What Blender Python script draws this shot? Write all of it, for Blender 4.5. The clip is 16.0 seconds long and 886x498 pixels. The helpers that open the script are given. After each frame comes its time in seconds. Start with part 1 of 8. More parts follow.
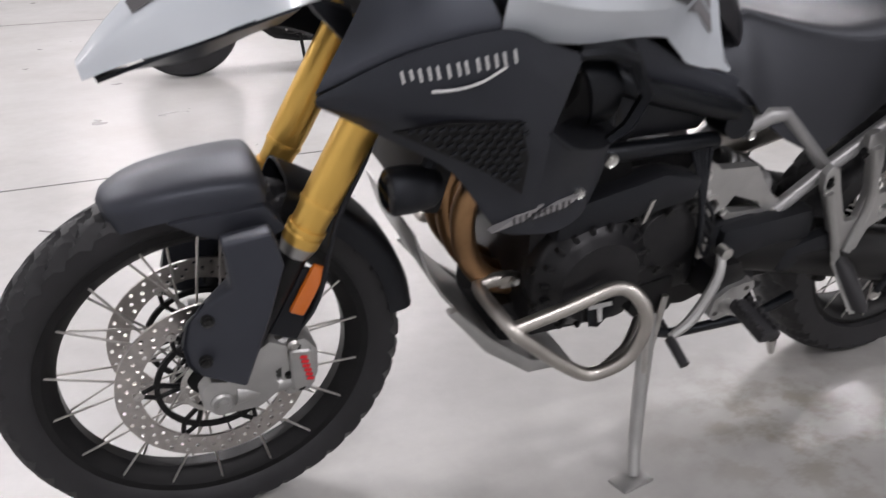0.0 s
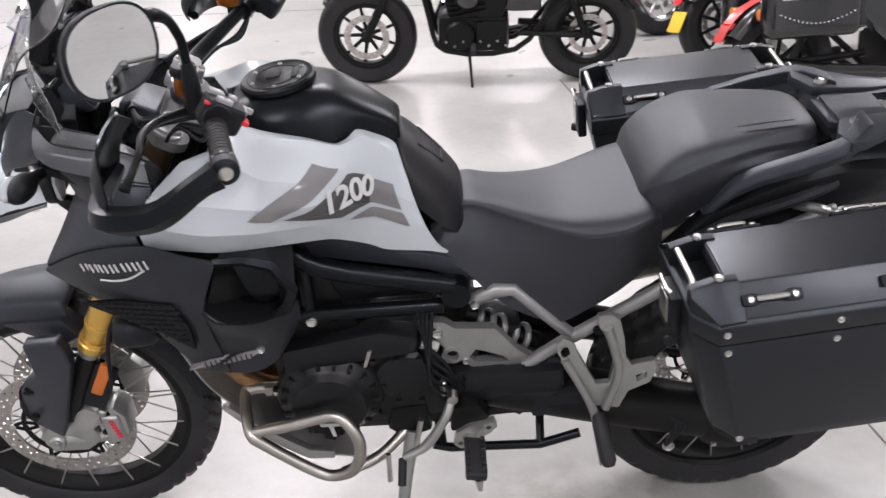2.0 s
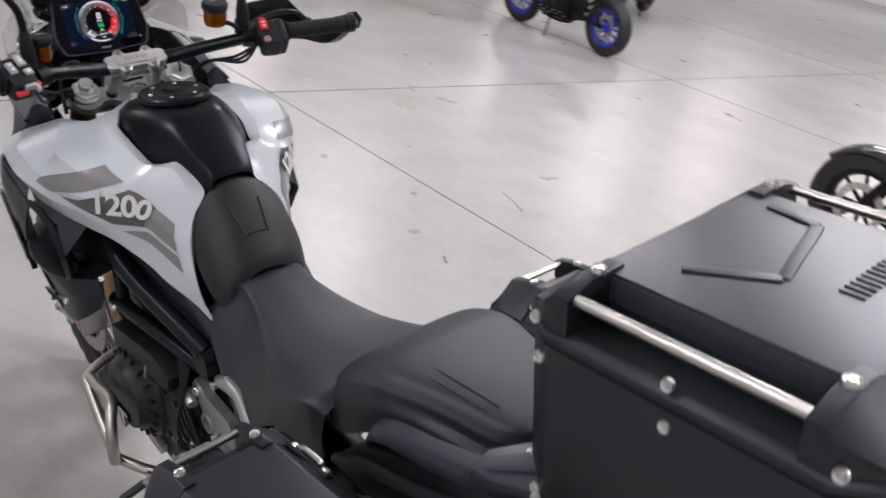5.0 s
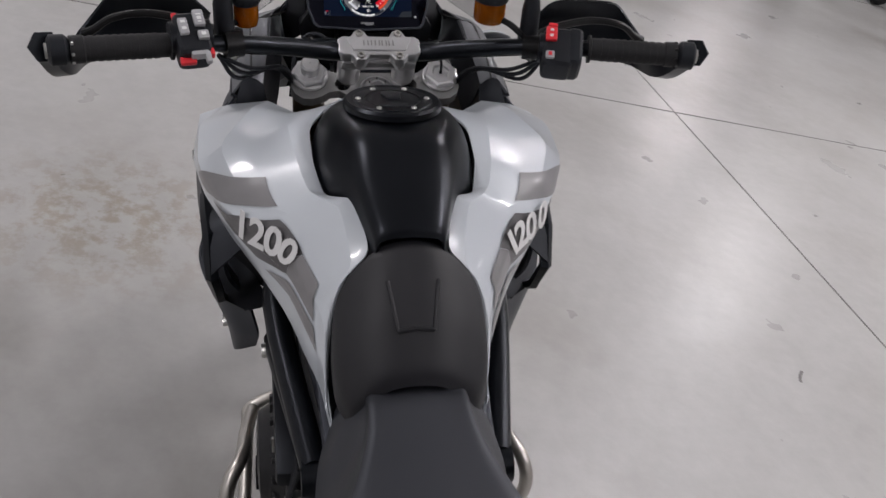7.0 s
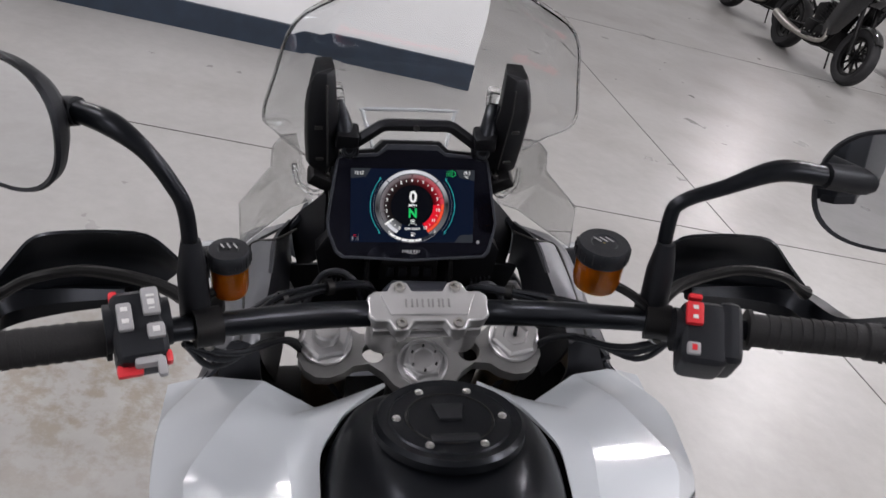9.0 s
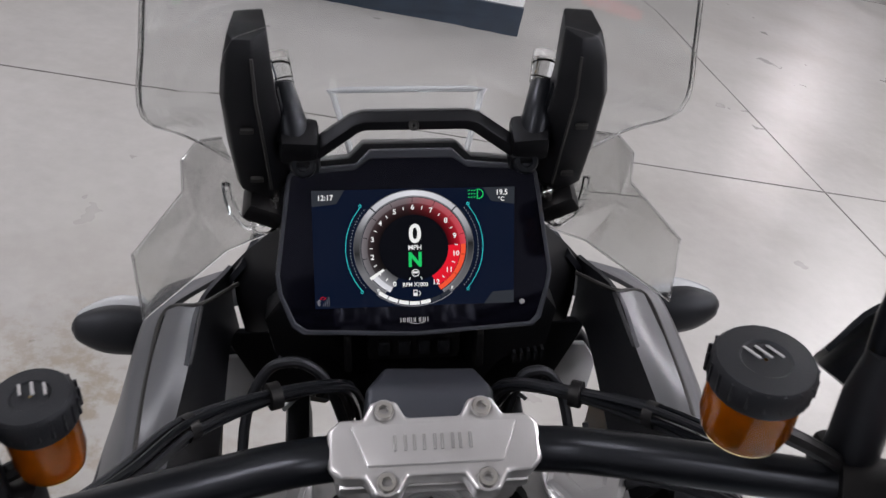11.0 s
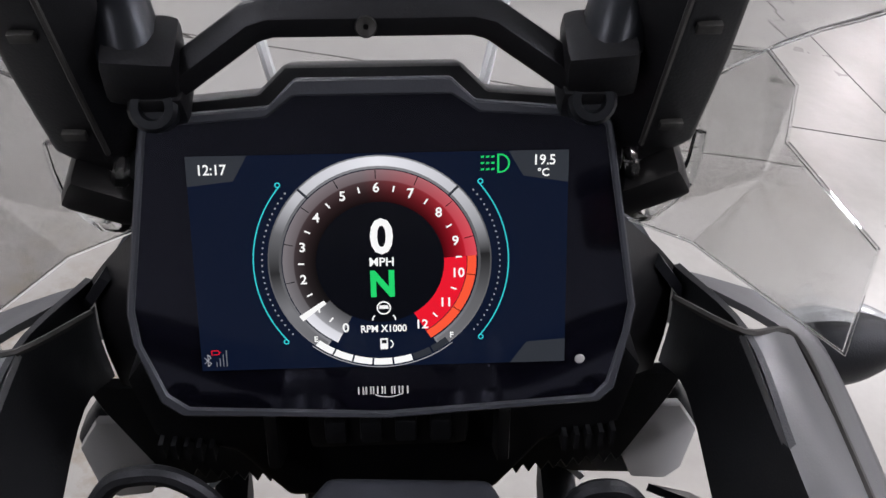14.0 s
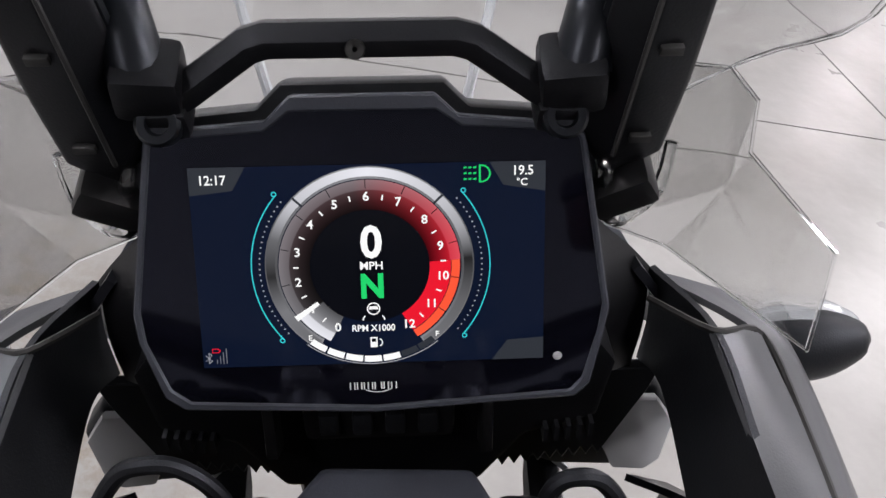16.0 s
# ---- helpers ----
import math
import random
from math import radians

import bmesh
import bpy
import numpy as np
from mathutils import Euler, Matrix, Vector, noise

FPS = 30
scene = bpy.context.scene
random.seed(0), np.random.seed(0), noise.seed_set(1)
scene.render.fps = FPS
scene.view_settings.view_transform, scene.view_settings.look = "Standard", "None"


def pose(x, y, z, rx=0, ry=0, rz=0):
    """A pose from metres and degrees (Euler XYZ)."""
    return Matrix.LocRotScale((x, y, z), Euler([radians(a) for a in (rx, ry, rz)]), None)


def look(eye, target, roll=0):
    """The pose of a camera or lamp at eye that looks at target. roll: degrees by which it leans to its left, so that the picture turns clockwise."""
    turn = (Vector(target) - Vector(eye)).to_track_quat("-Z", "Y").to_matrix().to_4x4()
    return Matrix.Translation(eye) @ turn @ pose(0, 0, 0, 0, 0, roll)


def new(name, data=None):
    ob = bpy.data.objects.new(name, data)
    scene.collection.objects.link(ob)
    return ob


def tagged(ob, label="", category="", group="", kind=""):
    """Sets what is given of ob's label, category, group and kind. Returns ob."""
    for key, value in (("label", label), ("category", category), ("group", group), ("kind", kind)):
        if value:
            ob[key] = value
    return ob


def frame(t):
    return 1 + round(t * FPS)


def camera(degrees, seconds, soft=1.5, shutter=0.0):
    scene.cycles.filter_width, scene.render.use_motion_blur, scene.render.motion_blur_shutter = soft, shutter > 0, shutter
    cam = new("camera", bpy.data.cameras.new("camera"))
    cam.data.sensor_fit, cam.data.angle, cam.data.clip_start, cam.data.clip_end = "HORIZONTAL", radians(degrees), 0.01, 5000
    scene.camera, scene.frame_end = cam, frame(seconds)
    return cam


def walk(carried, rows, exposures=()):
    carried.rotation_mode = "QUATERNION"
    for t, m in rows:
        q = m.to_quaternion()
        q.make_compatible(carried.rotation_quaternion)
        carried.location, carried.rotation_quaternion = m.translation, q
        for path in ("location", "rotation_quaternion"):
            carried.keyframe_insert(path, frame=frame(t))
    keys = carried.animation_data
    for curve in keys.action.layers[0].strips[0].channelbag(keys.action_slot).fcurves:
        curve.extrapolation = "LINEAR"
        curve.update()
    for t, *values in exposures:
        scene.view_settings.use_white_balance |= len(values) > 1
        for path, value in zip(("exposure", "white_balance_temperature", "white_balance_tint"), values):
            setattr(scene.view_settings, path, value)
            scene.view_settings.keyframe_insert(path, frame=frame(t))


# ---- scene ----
cam = camera(52.9, 16.0, 1.5, 0.3)
PATH = [
    (0, (1.695, 1.469, 1.099), (0.985, -0.234, 0.329), -0.9),
    (0.5, (1.515, 1.676, 1.331), (0.889, -0.045, 0.526), -1.2),
    (1, (1.311, 1.736, 1.459), (0.784, -0.004, 0.627), -1.3),
    (1.5, (1.071, 1.77, 1.527), (0.709, 0.0, 0.67), -1.5),
    (2, (0.695, 1.862, 1.552), (0.658, 0.054, 0.698), -2.2),
    (2.5, (0.379, 1.86, 1.54), (0.516, 0.06, 0.679), -2.7),
    (3, (0.041, 1.771, 1.55), (0.284, -0.011, 0.674), -1.2),
    (3.5, (-0.355, 1.686, 1.565), (0.123, -0.04, 0.677), 0.5),
    (3.7, (-0.482, 1.647, 1.583), (0.044, -0.067, 0.696), 0.8),
    (5.8, (-0.661, 0.72, 1.731), (0.866, -0.244, 0.872), 20.2),
    (6, (-0.59, 0.664, 1.729), (0.961, -0.243, 0.85), 21.0),
    (6.5, (-0.405, 0.559, 1.693), (1.184, -0.2, 0.745), 20.2),
    (7, (-0.222, 0.492, 1.644), (1.398, -0.089, 0.626), 17.4),
    (7.5, (-0.049, 0.441, 1.638), (1.568, -0.094, 0.591), 18.2),
    (8, (0.075, 0.423, 1.653), (1.713, -0.081, 0.622), 18.3),
    (8.5, (0.213, 0.428, 1.649), (1.911, -0.069, 0.716), 18.0),
    (9, (0.325, 0.45, 1.65), (2.043, -0.049, 0.755), 17.0),
    (9.5, (0.387, 0.459, 1.624), (2.101, -0.049, 0.727), 16.5),
    (10, (0.473, 0.419, 1.592), (2.181, -0.066, 0.672), 16.1),
    (10.2, (0.527, 0.398, 1.593), (2.223, -0.055, 0.634), 15.6),
    (12.3, (0.923, 0.283, 1.431), (2.584, -0.091, 0.38), 13.5),
    (12.5, (0.935, 0.279, 1.427), (2.588, -0.097, 0.367), 13.6),
    (13, (0.974, 0.263, 1.413), (2.614, -0.09, 0.324), 13.5),
    (13.5, (1.001, 0.252, 1.409), (2.63, -0.067, 0.294), 13.3),
    (14, (1.002, 0.251, 1.413), (2.621, -0.043, 0.276), 13.1),
    (14.5, (0.994, 0.247, 1.419), (2.606, -0.029, 0.269), 12.9),
    (15, (0.99, 0.249, 1.424), (2.6, -0.038, 0.273), 13.1),
    (15.5, (0.985, 0.247, 1.43), (2.595, -0.048, 0.28), 13.2),
    (16, (0.983, 0.25, 1.431), (2.598, -0.05, 0.29), 13.1),
]
walk(cam, [(t, look(eye, target, roll)) for t, eye, target, roll in PATH], [(0, 0.1), (1.0, 0.1), (2.0, 0.25), (3.0, 0.0), (3.7, -0.05), (5.8, -0.25), (7.0, -0.43), (8.5, -0.32), (9.5, -0.15), (12.3, -0.2), (13.5, -0.1), (14.5, 0.06), (16, 0.04)])

# ---- world and lamps ----
LEAN = 10.48
BIKE = pose(0, 0, 0, -LEAN, 0, 0)
CEIL = 5.3
world = bpy.data.worlds.new("world")
scene.world = world
world.use_nodes = True
world.node_tree.nodes["Background"].inputs[0].default_value = (0.85, 0.92, 1.0, 1)
world.node_tree.nodes["Background"].inputs[1].default_value = 0.05
LAMP_XY = [(-6.5, 6.4), (-2.2, 4.4), (2.4, 4.2), (-3.5, -3.6), (0.5, -3.1), (4.4, -3.5), (2.4, -6.0), (9.8, -7.5), (10.7, -20.5), (6.7, -22.0), (1.0, -16.0), (-1.8, -18.8), (11.0, -16.0), (-2.2, -10.6), (-6.7, -5.4), (4.0, -10.6), (17.0, -10.0), (18.0, -20.0), (9.0, 3.4), (16.0, -2.0)]
LAMP_W = 150.0

# ---- materials ----
def mat(name, col, rough=0.5, metal=0.0, var=0.0, scale=20.0, bump=0.0, bscale=200.0, coat=0.0, rvar=0.0, spec=0.5, tint=(1, 1, 1)):
    m = bpy.data.materials.new(name)
    m.use_nodes = True
    nt = m.node_tree
    b = nt.nodes["Principled BSDF"]
    b.inputs["Base Color"].default_value = (*col, 1)
    b.inputs["Roughness"].default_value = rough
    b.inputs["Metallic"].default_value = metal
    b.inputs["Coat Weight"].default_value = coat
    b.inputs["Coat Roughness"].default_value = 0.08
    b.inputs["Specular IOR Level"].default_value = spec
    b.inputs["Specular Tint"].default_value = (*tint, 1)
    tc = nt.nodes.new("ShaderNodeTexCoord")
    if var > 0 or rvar > 0:
        n = nt.nodes.new("ShaderNodeTexNoise")
        n.inputs["Scale"].default_value = scale
        n.inputs["Detail"].default_value = 6
        nt.links.new(tc.outputs["Object"], n.inputs["Vector"])
        if var > 0:
            r = nt.nodes.new("ShaderNodeValToRGB")
            r.color_ramp.elements[0].position, r.color_ramp.elements[1].position = 0.3, 0.7
            r.color_ramp.elements[0].color = (*[c * (1 - var) for c in col], 1)
            r.color_ramp.elements[1].color = (*[min(1, c * (1 + var)) for c in col], 1)
            nt.links.new(n.outputs["Fac"], r.inputs["Fac"])
            nt.links.new(r.outputs["Color"], b.inputs["Base Color"])
        if rvar > 0:
            q = nt.nodes.new("ShaderNodeMapRange")
            q.inputs["To Min"].default_value, q.inputs["To Max"].default_value = rough - rvar, rough + rvar
            nt.links.new(n.outputs["Fac"], q.inputs["Value"])
            nt.links.new(q.outputs["Result"], b.inputs["Roughness"])
    if bump > 0:
        n2 = nt.nodes.new("ShaderNodeTexNoise")
        n2.inputs["Scale"].default_value = bscale
        n2.inputs["Detail"].default_value = 3
        nt.links.new(tc.outputs["Object"], n2.inputs["Vector"])
        bp = nt.nodes.new("ShaderNodeBump")
        bp.inputs["Strength"].default_value = bump
        bp.inputs["Distance"].default_value = 0.001
        nt.links.new(n2.outputs["Fac"], bp.inputs["Height"])
        nt.links.new(bp.outputs["Normal"], b.inputs["Normal"])
    return m


def glow(name, col, strength):
    m = bpy.data.materials.new(name)
    m.use_nodes = True
    b = m.node_tree.nodes["Principled BSDF"]
    b.inputs["Base Color"].default_value = (0.003, 0.003, 0.004, 1)
    b.inputs["Roughness"].default_value = 0.1
    b.inputs["Specular IOR Level"].default_value = 0.05
    b.inputs["Emission Color"].default_value = (*col, 1)
    b.inputs["Emission Strength"].default_value = strength
    return m


def glass(name, col, rough=0.0, ior=1.49):
    m = bpy.data.materials.new(name)
    m.use_nodes = True
    b = m.node_tree.nodes["Principled BSDF"]
    b.inputs["Base Color"].default_value = (*col, 1)
    b.inputs["Roughness"].default_value = rough
    b.inputs["Transmission Weight"].default_value = 1.0
    b.inputs["IOR"].default_value = ior
    return m


def concrete():
    m = mat("polished_concrete", (0.43, 0.425, 0.415), 0.3)
    nt = m.node_tree
    b = nt.nodes["Principled BSDF"]
    tc = nt.nodes.new("ShaderNodeTexCoord")
    def noise_node(scale, detail, rough=0.55):
        n = nt.nodes.new("ShaderNodeTexNoise")
        n.inputs["Scale"].default_value, n.inputs["Detail"].default_value, n.inputs["Roughness"].default_value = scale, detail, rough
        nt.links.new(tc.outputs["Object"], n.inputs["Vector"])
        return n
    def ramp(src, stops):
        r = nt.nodes.new("ShaderNodeValToRGB")
        e = r.color_ramp.elements
        e[0].position, e[0].color = stops[0][0], (*stops[0][1], 1)
        e[1].position, e[1].color = stops[-1][0], (*stops[-1][1], 1)
        for p, c in stops[1:-1]:
            k = e.new(p)
            k.color = (*c, 1)
        nt.links.new(src, r.inputs["Fac"])
        return r
    def mix(kind, fac, a, c):
        x = nt.nodes.new("ShaderNodeMix")
        x.data_type, x.blend_type = "RGBA", kind
        x.inputs[0].default_value = fac
        nt.links.new(a, x.inputs[6])
        nt.links.new(c, x.inputs[7])
        return x.outputs[2]
    base = ramp(noise_node(0.9, 8, 0.6).outputs["Fac"], [(0.3, (0.305, 0.298, 0.286)), (0.5, (0.365, 0.36, 0.35)), (0.72, (0.41, 0.406, 0.398))])
    fine = ramp(noise_node(14, 9, 0.65).outputs["Fac"], [(0.28, (0.84, 0.84, 0.83)), (0.68, (1.03, 1.03, 1.03))])
    stain = ramp(noise_node(1.6, 5, 0.55).outputs["Fac"], [(0.2, (0.72, 0.69, 0.65)), (0.5, (1, 1, 1))])
    c = mix("MULTIPLY", 0.6, base.outputs["Color"], fine.outputs["Color"])
    c = mix("MULTIPLY", 0.6, c, stain.outputs["Color"])
    for cx, cy, r, tone in ((2.35, 0.70, 0.55, (0.76, 0.69, 0.59)), (0.35, 0.28, 0.4, (0.7, 0.67, 0.6)), (-0.2, 1.1, 0.7, (0.74, 0.71, 0.66))):
        dist = nt.nodes.new("ShaderNodeVectorMath")
        dist.operation = "DISTANCE"
        dist.inputs[1].default_value = (cx, cy, 0)
        nt.links.new(tc.outputs["Object"], dist.inputs[0])
        near = nt.nodes.new("ShaderNodeMapRange")
        near.inputs["From Min"].default_value, near.inputs["From Max"].default_value = r * 0.25, r
        near.inputs["To Min"].default_value, near.inputs["To Max"].default_value = 1.0, 0.0
        nt.links.new(dist.outputs["Value"], near.inputs["Value"])
        blot = ramp(noise_node(7.5 + cx, 8, 0.7).outputs["Fac"], [(0.46, (0, 0, 0)), (0.58, (1, 1, 1))])
        k = nt.nodes.new("ShaderNodeMath")
        k.operation = "MULTIPLY"
        nt.links.new(near.outputs["Result"], k.inputs[0])
        nt.links.new(blot.outputs["Color"], k.inputs[1])
        x = nt.nodes.new("ShaderNodeMix")
        x.data_type, x.blend_type = "RGBA", "MULTIPLY"
        nt.links.new(k.outputs[0], x.inputs[0])
        nt.links.new(c, x.inputs[6])
        x.inputs[7].default_value = (*tone, 1)
        c = x.outputs[2]
    nt.links.new(c, b.inputs["Base Color"])
    rr = nt.nodes.new("ShaderNodeMapRange")
    rr.inputs["From Min"].default_value, rr.inputs["From Max"].default_value = 0.1, 0.9
    rr.inputs["To Min"].default_value, rr.inputs["To Max"].default_value = 0.245, 0.355
    nt.links.new(noise_node(3, 4, 0.5).outputs["Fac"], rr.inputs["Value"])
    nt.links.new(rr.outputs["Result"], b.inputs["Roughness"])
    bp = nt.nodes.new("ShaderNodeBump")
    bp.inputs["Strength"].default_value, bp.inputs["Distance"].default_value = 0.07, 0.004
    nt.links.new(noise_node(9, 6).outputs["Fac"], bp.inputs["Height"])
    nt.links.new(bp.outputs["Normal"], b.inputs["Normal"])
    return m


CONCRETE = concrete()
WALLWHITE = mat("white_wall_paint", (0.82, 0.83, 0.84), 0.6, var=0.03, scale=3, bump=0.05, bscale=60)
NAVY = mat("navy_skirting_paint", (0.018, 0.03, 0.05), 0.45, var=0.2, scale=8)
CEILMAT = mat("ceiling_sheet", (0.8, 0.8, 0.8), 0.7, var=0.04, scale=2)
JOINT = mat("floor_joint_filler", (0.13, 0.125, 0.12), 0.7, var=0.3, scale=15)
PLASTIC = mat("matt_black_plastic", (0.005, 0.0052, 0.0062), 0.5, spec=0.36, tint=(0.82, 0.88, 1.0), var=0.15, scale=9, bump=0.18, bscale=900, rvar=0.06)
SATIN = mat("satin_black_paint", (0.003, 0.0035, 0.0045), 0.30, spec=0.24, tint=(0.82, 0.88, 1.0), var=0.1, scale=6, coat=0.0, rvar=0.04)
GREYBLACK = mat("graphite_plastic", (0.025, 0.027, 0.034), 0.42, spec=0.45, tint=(0.82, 0.88, 1.0), var=0.12, scale=8, bump=0.1, bscale=900, rvar=0.05)
DEEP = mat("deep_black_metal", (0.0045, 0.0045, 0.005), 0.42, spec=0.22, var=0.3, scale=25, bump=0.1, bscale=150, rvar=0.1)
WHITE = mat("pearl_white_paint", (0.50, 0.535, 0.57), 0.3, var=0.02, scale=4, coat=0.6)
DECAL = mat("grey_decal", (0.19, 0.185, 0.19), 0.35, var=0.04, scale=30, coat=0.4)
DECALDARK = mat("dark_grey_decal", (0.075, 0.072, 0.075), 0.35, var=0.05, scale=30, coat=0.4)
SILVERPRINT = mat("silver_print", (0.62, 0.62, 0.62), 0.4, var=0.03, scale=40)
RUBBER = mat("tyre_rubber", (0.016, 0.016, 0.018), 0.55, spec=0.4, var=0.25, scale=12, bump=0.25, bscale=300)
GRIP = mat("grip_rubber", (0.011, 0.011, 0.012), 0.65, spec=0.3, var=0.15, scale=20, bump=0.4, bscale=500)
GOLD = mat("gold_anodised", (0.72, 0.45, 0.11), 0.36, metal=0.8, var=0.05, scale=12, rvar=0.05)
YOKEALU = mat("grey_cast_yoke", (0.30, 0.30, 0.30), 0.42, metal=0.75, var=0.08, scale=30, bump=0.12, bscale=300)
BRONZE = mat("dark_bronze_anodised", (0.12, 0.085, 0.05), 0.3, metal=0.7, var=0.1, scale=12)
STEEL = mat("bare_steel", (0.5, 0.49, 0.47), 0.3, metal=1.0, var=0.08, scale=30, rvar=0.08)
STAINLESS = mat("brushed_stainless_tube", (0.44, 0.42, 0.39), 0.36, metal=1.0, var=0.12, scale=18, rvar=0.08)
CASTALU = mat("silver_cast_aluminium", (0.40, 0.40, 0.392), 0.42, metal=0.85, var=0.08, scale=25, bump=0.15, bscale=300, rvar=0.06)
SUBFRAME = mat("grey_frame_paint", (0.28, 0.28, 0.28), 0.4, metal=0.55, var=0.06, scale=20)
CLAMPALU = mat("machined_aluminium", (0.56, 0.56, 0.57), 0.33, metal=0.85, var=0.04, scale=40, bump=0.05, bscale=400)
DISC = mat("brake_disc_steel", (0.42, 0.40, 0.38), 0.33, metal=1.0, var=0.1, scale=60, rvar=0.06)
HEADER = mat("heat_tinted_header", (0.34, 0.2, 0.1), 0.35, metal=0.9, var=0.35, scale=9, rvar=0.1)
VINYL = mat("grained_seat_vinyl", (0.0145, 0.015, 0.018), 0.47, spec=0.62, tint=(0.85, 0.9, 1.0), var=0.1, scale=10, bump=0.35, bscale=700, rvar=0.05)
PADMAT = mat("rubber_tank_pad", (0.011, 0.011, 0.0135), 0.46, spec=0.36, var=0.1, scale=15, bump=0.3, bscale=800)
CASEBLACK = mat("powder_coated_aluminium", (0.0055, 0.006, 0.007), 0.40, spec=0.55, tint=(0.8, 0.87, 1.0), var=0.08, scale=12, bump=0.2, bscale=1100, rvar=0.04)
# Lid tops only: case black, coloured lighter and glossier for the lamps' sheen.
LIDSHEEN = mat("lid_sheen_black", (0.009, 0.0095, 0.012), 0.36, spec=0.7, tint=(0.85, 0.9, 1.0), var=0.08, scale=12, bump=0.15, bscale=1100, rvar=0.03)
ENGINE = mat("dark_engine_casting", (0.015, 0.015, 0.0165), 0.4, metal=0.5, spec=0.4, var=0.2, scale=30, bump=0.15, bscale=250, rvar=0.08)
FLANKGREY = mat("grey_cockpit_plastic", (0.075, 0.077, 0.083), 0.36, spec=0.6, tint=(0.9, 0.94, 1.0), var=0.10, scale=8, bump=0.1, bscale=900, rvar=0.05)
ARMBLACK = mat("fine_black_plastic", (0.003, 0.003, 0.0035), 0.42, spec=0.24, tint=(0.85, 0.9, 1.0), var=0.1, scale=9, bump=0.12, bscale=900, rvar=0.05)
FAIRBLACK = mat("satin_fairing_plastic", (0.013, 0.014, 0.018), 0.4, spec=0.48, tint=(0.84, 0.9, 1.0), var=0.12, scale=7, bump=0.12, bscale=900, rvar=0.06)
BOLT = mat("zinc_bolt", (0.6, 0.6, 0.58), 0.3, metal=1.0, var=0.05, scale=60)
BLACKBOLT = mat("black_bolt", (0.02, 0.02, 0.02), 0.35, metal=0.6)
SCREENGLASS = glass("clear_acrylic", (0.97, 0.98, 0.98))
# Index set far below acrylic's so the deflectors' facets barely bend or reflect light.
THINCLEAR = glass("low_index_acrylic", (0.985, 0.99, 0.99), 0.0, 1.09)
SMOKE = glass("dark_lens", (0.35, 0.37, 0.4), 0.05)
FLUID = glass("amber_fluid_pot", (0.98, 0.62, 0.12), 0.03, 1.35)
FLUIDIN = mat("amber_fluid", (0.26, 0.095, 0.010), 0.15, var=0.35, scale=45)
ORANGE = mat("orange_reflector", (0.52, 0.13, 0.012), 0.25, coat=0.5)
REDLENS = mat("red_tail_lens", (0.6, 0.01, 0.02), 0.12, coat=0.8)
REDGLOW = glow("lit_red_lens", (1.0, 0.05, 0.1), 1.2)
REDBTN = mat("red_switch", (0.6, 0.02, 0.03), 0.4)
PODGREY = mat("glossy_grey_plate", (0.6, 0.61, 0.63), 0.2, spec=0.5, var=0.05, scale=12)
GREYBTN = mat("grey_switch", (0.3, 0.3, 0.31), 0.45)
YELLOW = mat("yellow_plate", (0.75, 0.5, 0.02), 0.45, var=0.04, scale=30)
INK = mat("black_print", (0.01, 0.01, 0.01), 0.5)
MIRROR = mat("mirror_glass", (0.85, 0.86, 0.87), 0.01, metal=1.0)
CHROME = mat("chrome", (0.8, 0.8, 0.8), 0.1, metal=1.0)
PIANO = mat("gloss_black_glass", (0.002, 0.002, 0.004), 0.07, spec=0.22, tint=(0.7, 0.75, 1.0))
HLGLOW = glow("lit_headlight", (0.9, 0.96, 1.0), 5.0)
CLEARLENS = mat("clear_lens_plastic", (0.42, 0.44, 0.46), 0.1, coat=0.6)
BLUEPAINT = mat("blue_paint", (0.01, 0.03, 0.45), 0.3, coat=0.6, var=0.05, scale=4)
REDPAINT = mat("red_paint", (0.5, 0.015, 0.015), 0.3, coat=0.6, var=0.05, scale=4)
BLACKPAINT = mat("gloss_black_paint", (0.01, 0.01, 0.011), 0.2, coat=0.6, var=0.1, scale=4)
WHITEPAINT = mat("gloss_white_paint", (0.7, 0.7, 0.7), 0.3, coat=0.5, var=0.03, scale=4)

# ---- mesh helpers ----
def catmull(pts, n):
    pts = [Vector(p) for p in pts]
    if n <= 1 or len(pts) < 3:
        return pts
    out = []
    for i in range(len(pts) - 1):
        p0 = pts[i - 1] if i else pts[i] * 2 - pts[i + 1]
        p1, p2 = pts[i], pts[i + 1]
        p3 = pts[i + 2] if i + 2 < len(pts) else pts[i + 1] * 2 - pts[i]
        for k in range(n):
            t = k / n
            out.append(0.5 * ((2 * p1) + (p2 - p0) * t + (2 * p0 - 5 * p1 + 4 * p2 - p3) * t * t + (3 * p1 - p0 - 3 * p2 + p3) * t ** 3))
    return out + [pts[-1]]


def skin(bm, rings, closed=True, caps=True):
    vs = [[bm.verts.new(p) for p in r] for r in rings]
    n = len(vs[0])
    for a, b in zip(vs, vs[1:]):
        for i in range(n if closed else n - 1):
            j = (i + 1) % n
            bm.faces.new((a[i], a[j], b[j], b[i]))
    if caps and closed:
        bm.faces.new(vs[0][::-1])
        bm.faces.new(vs[-1])
    return bm


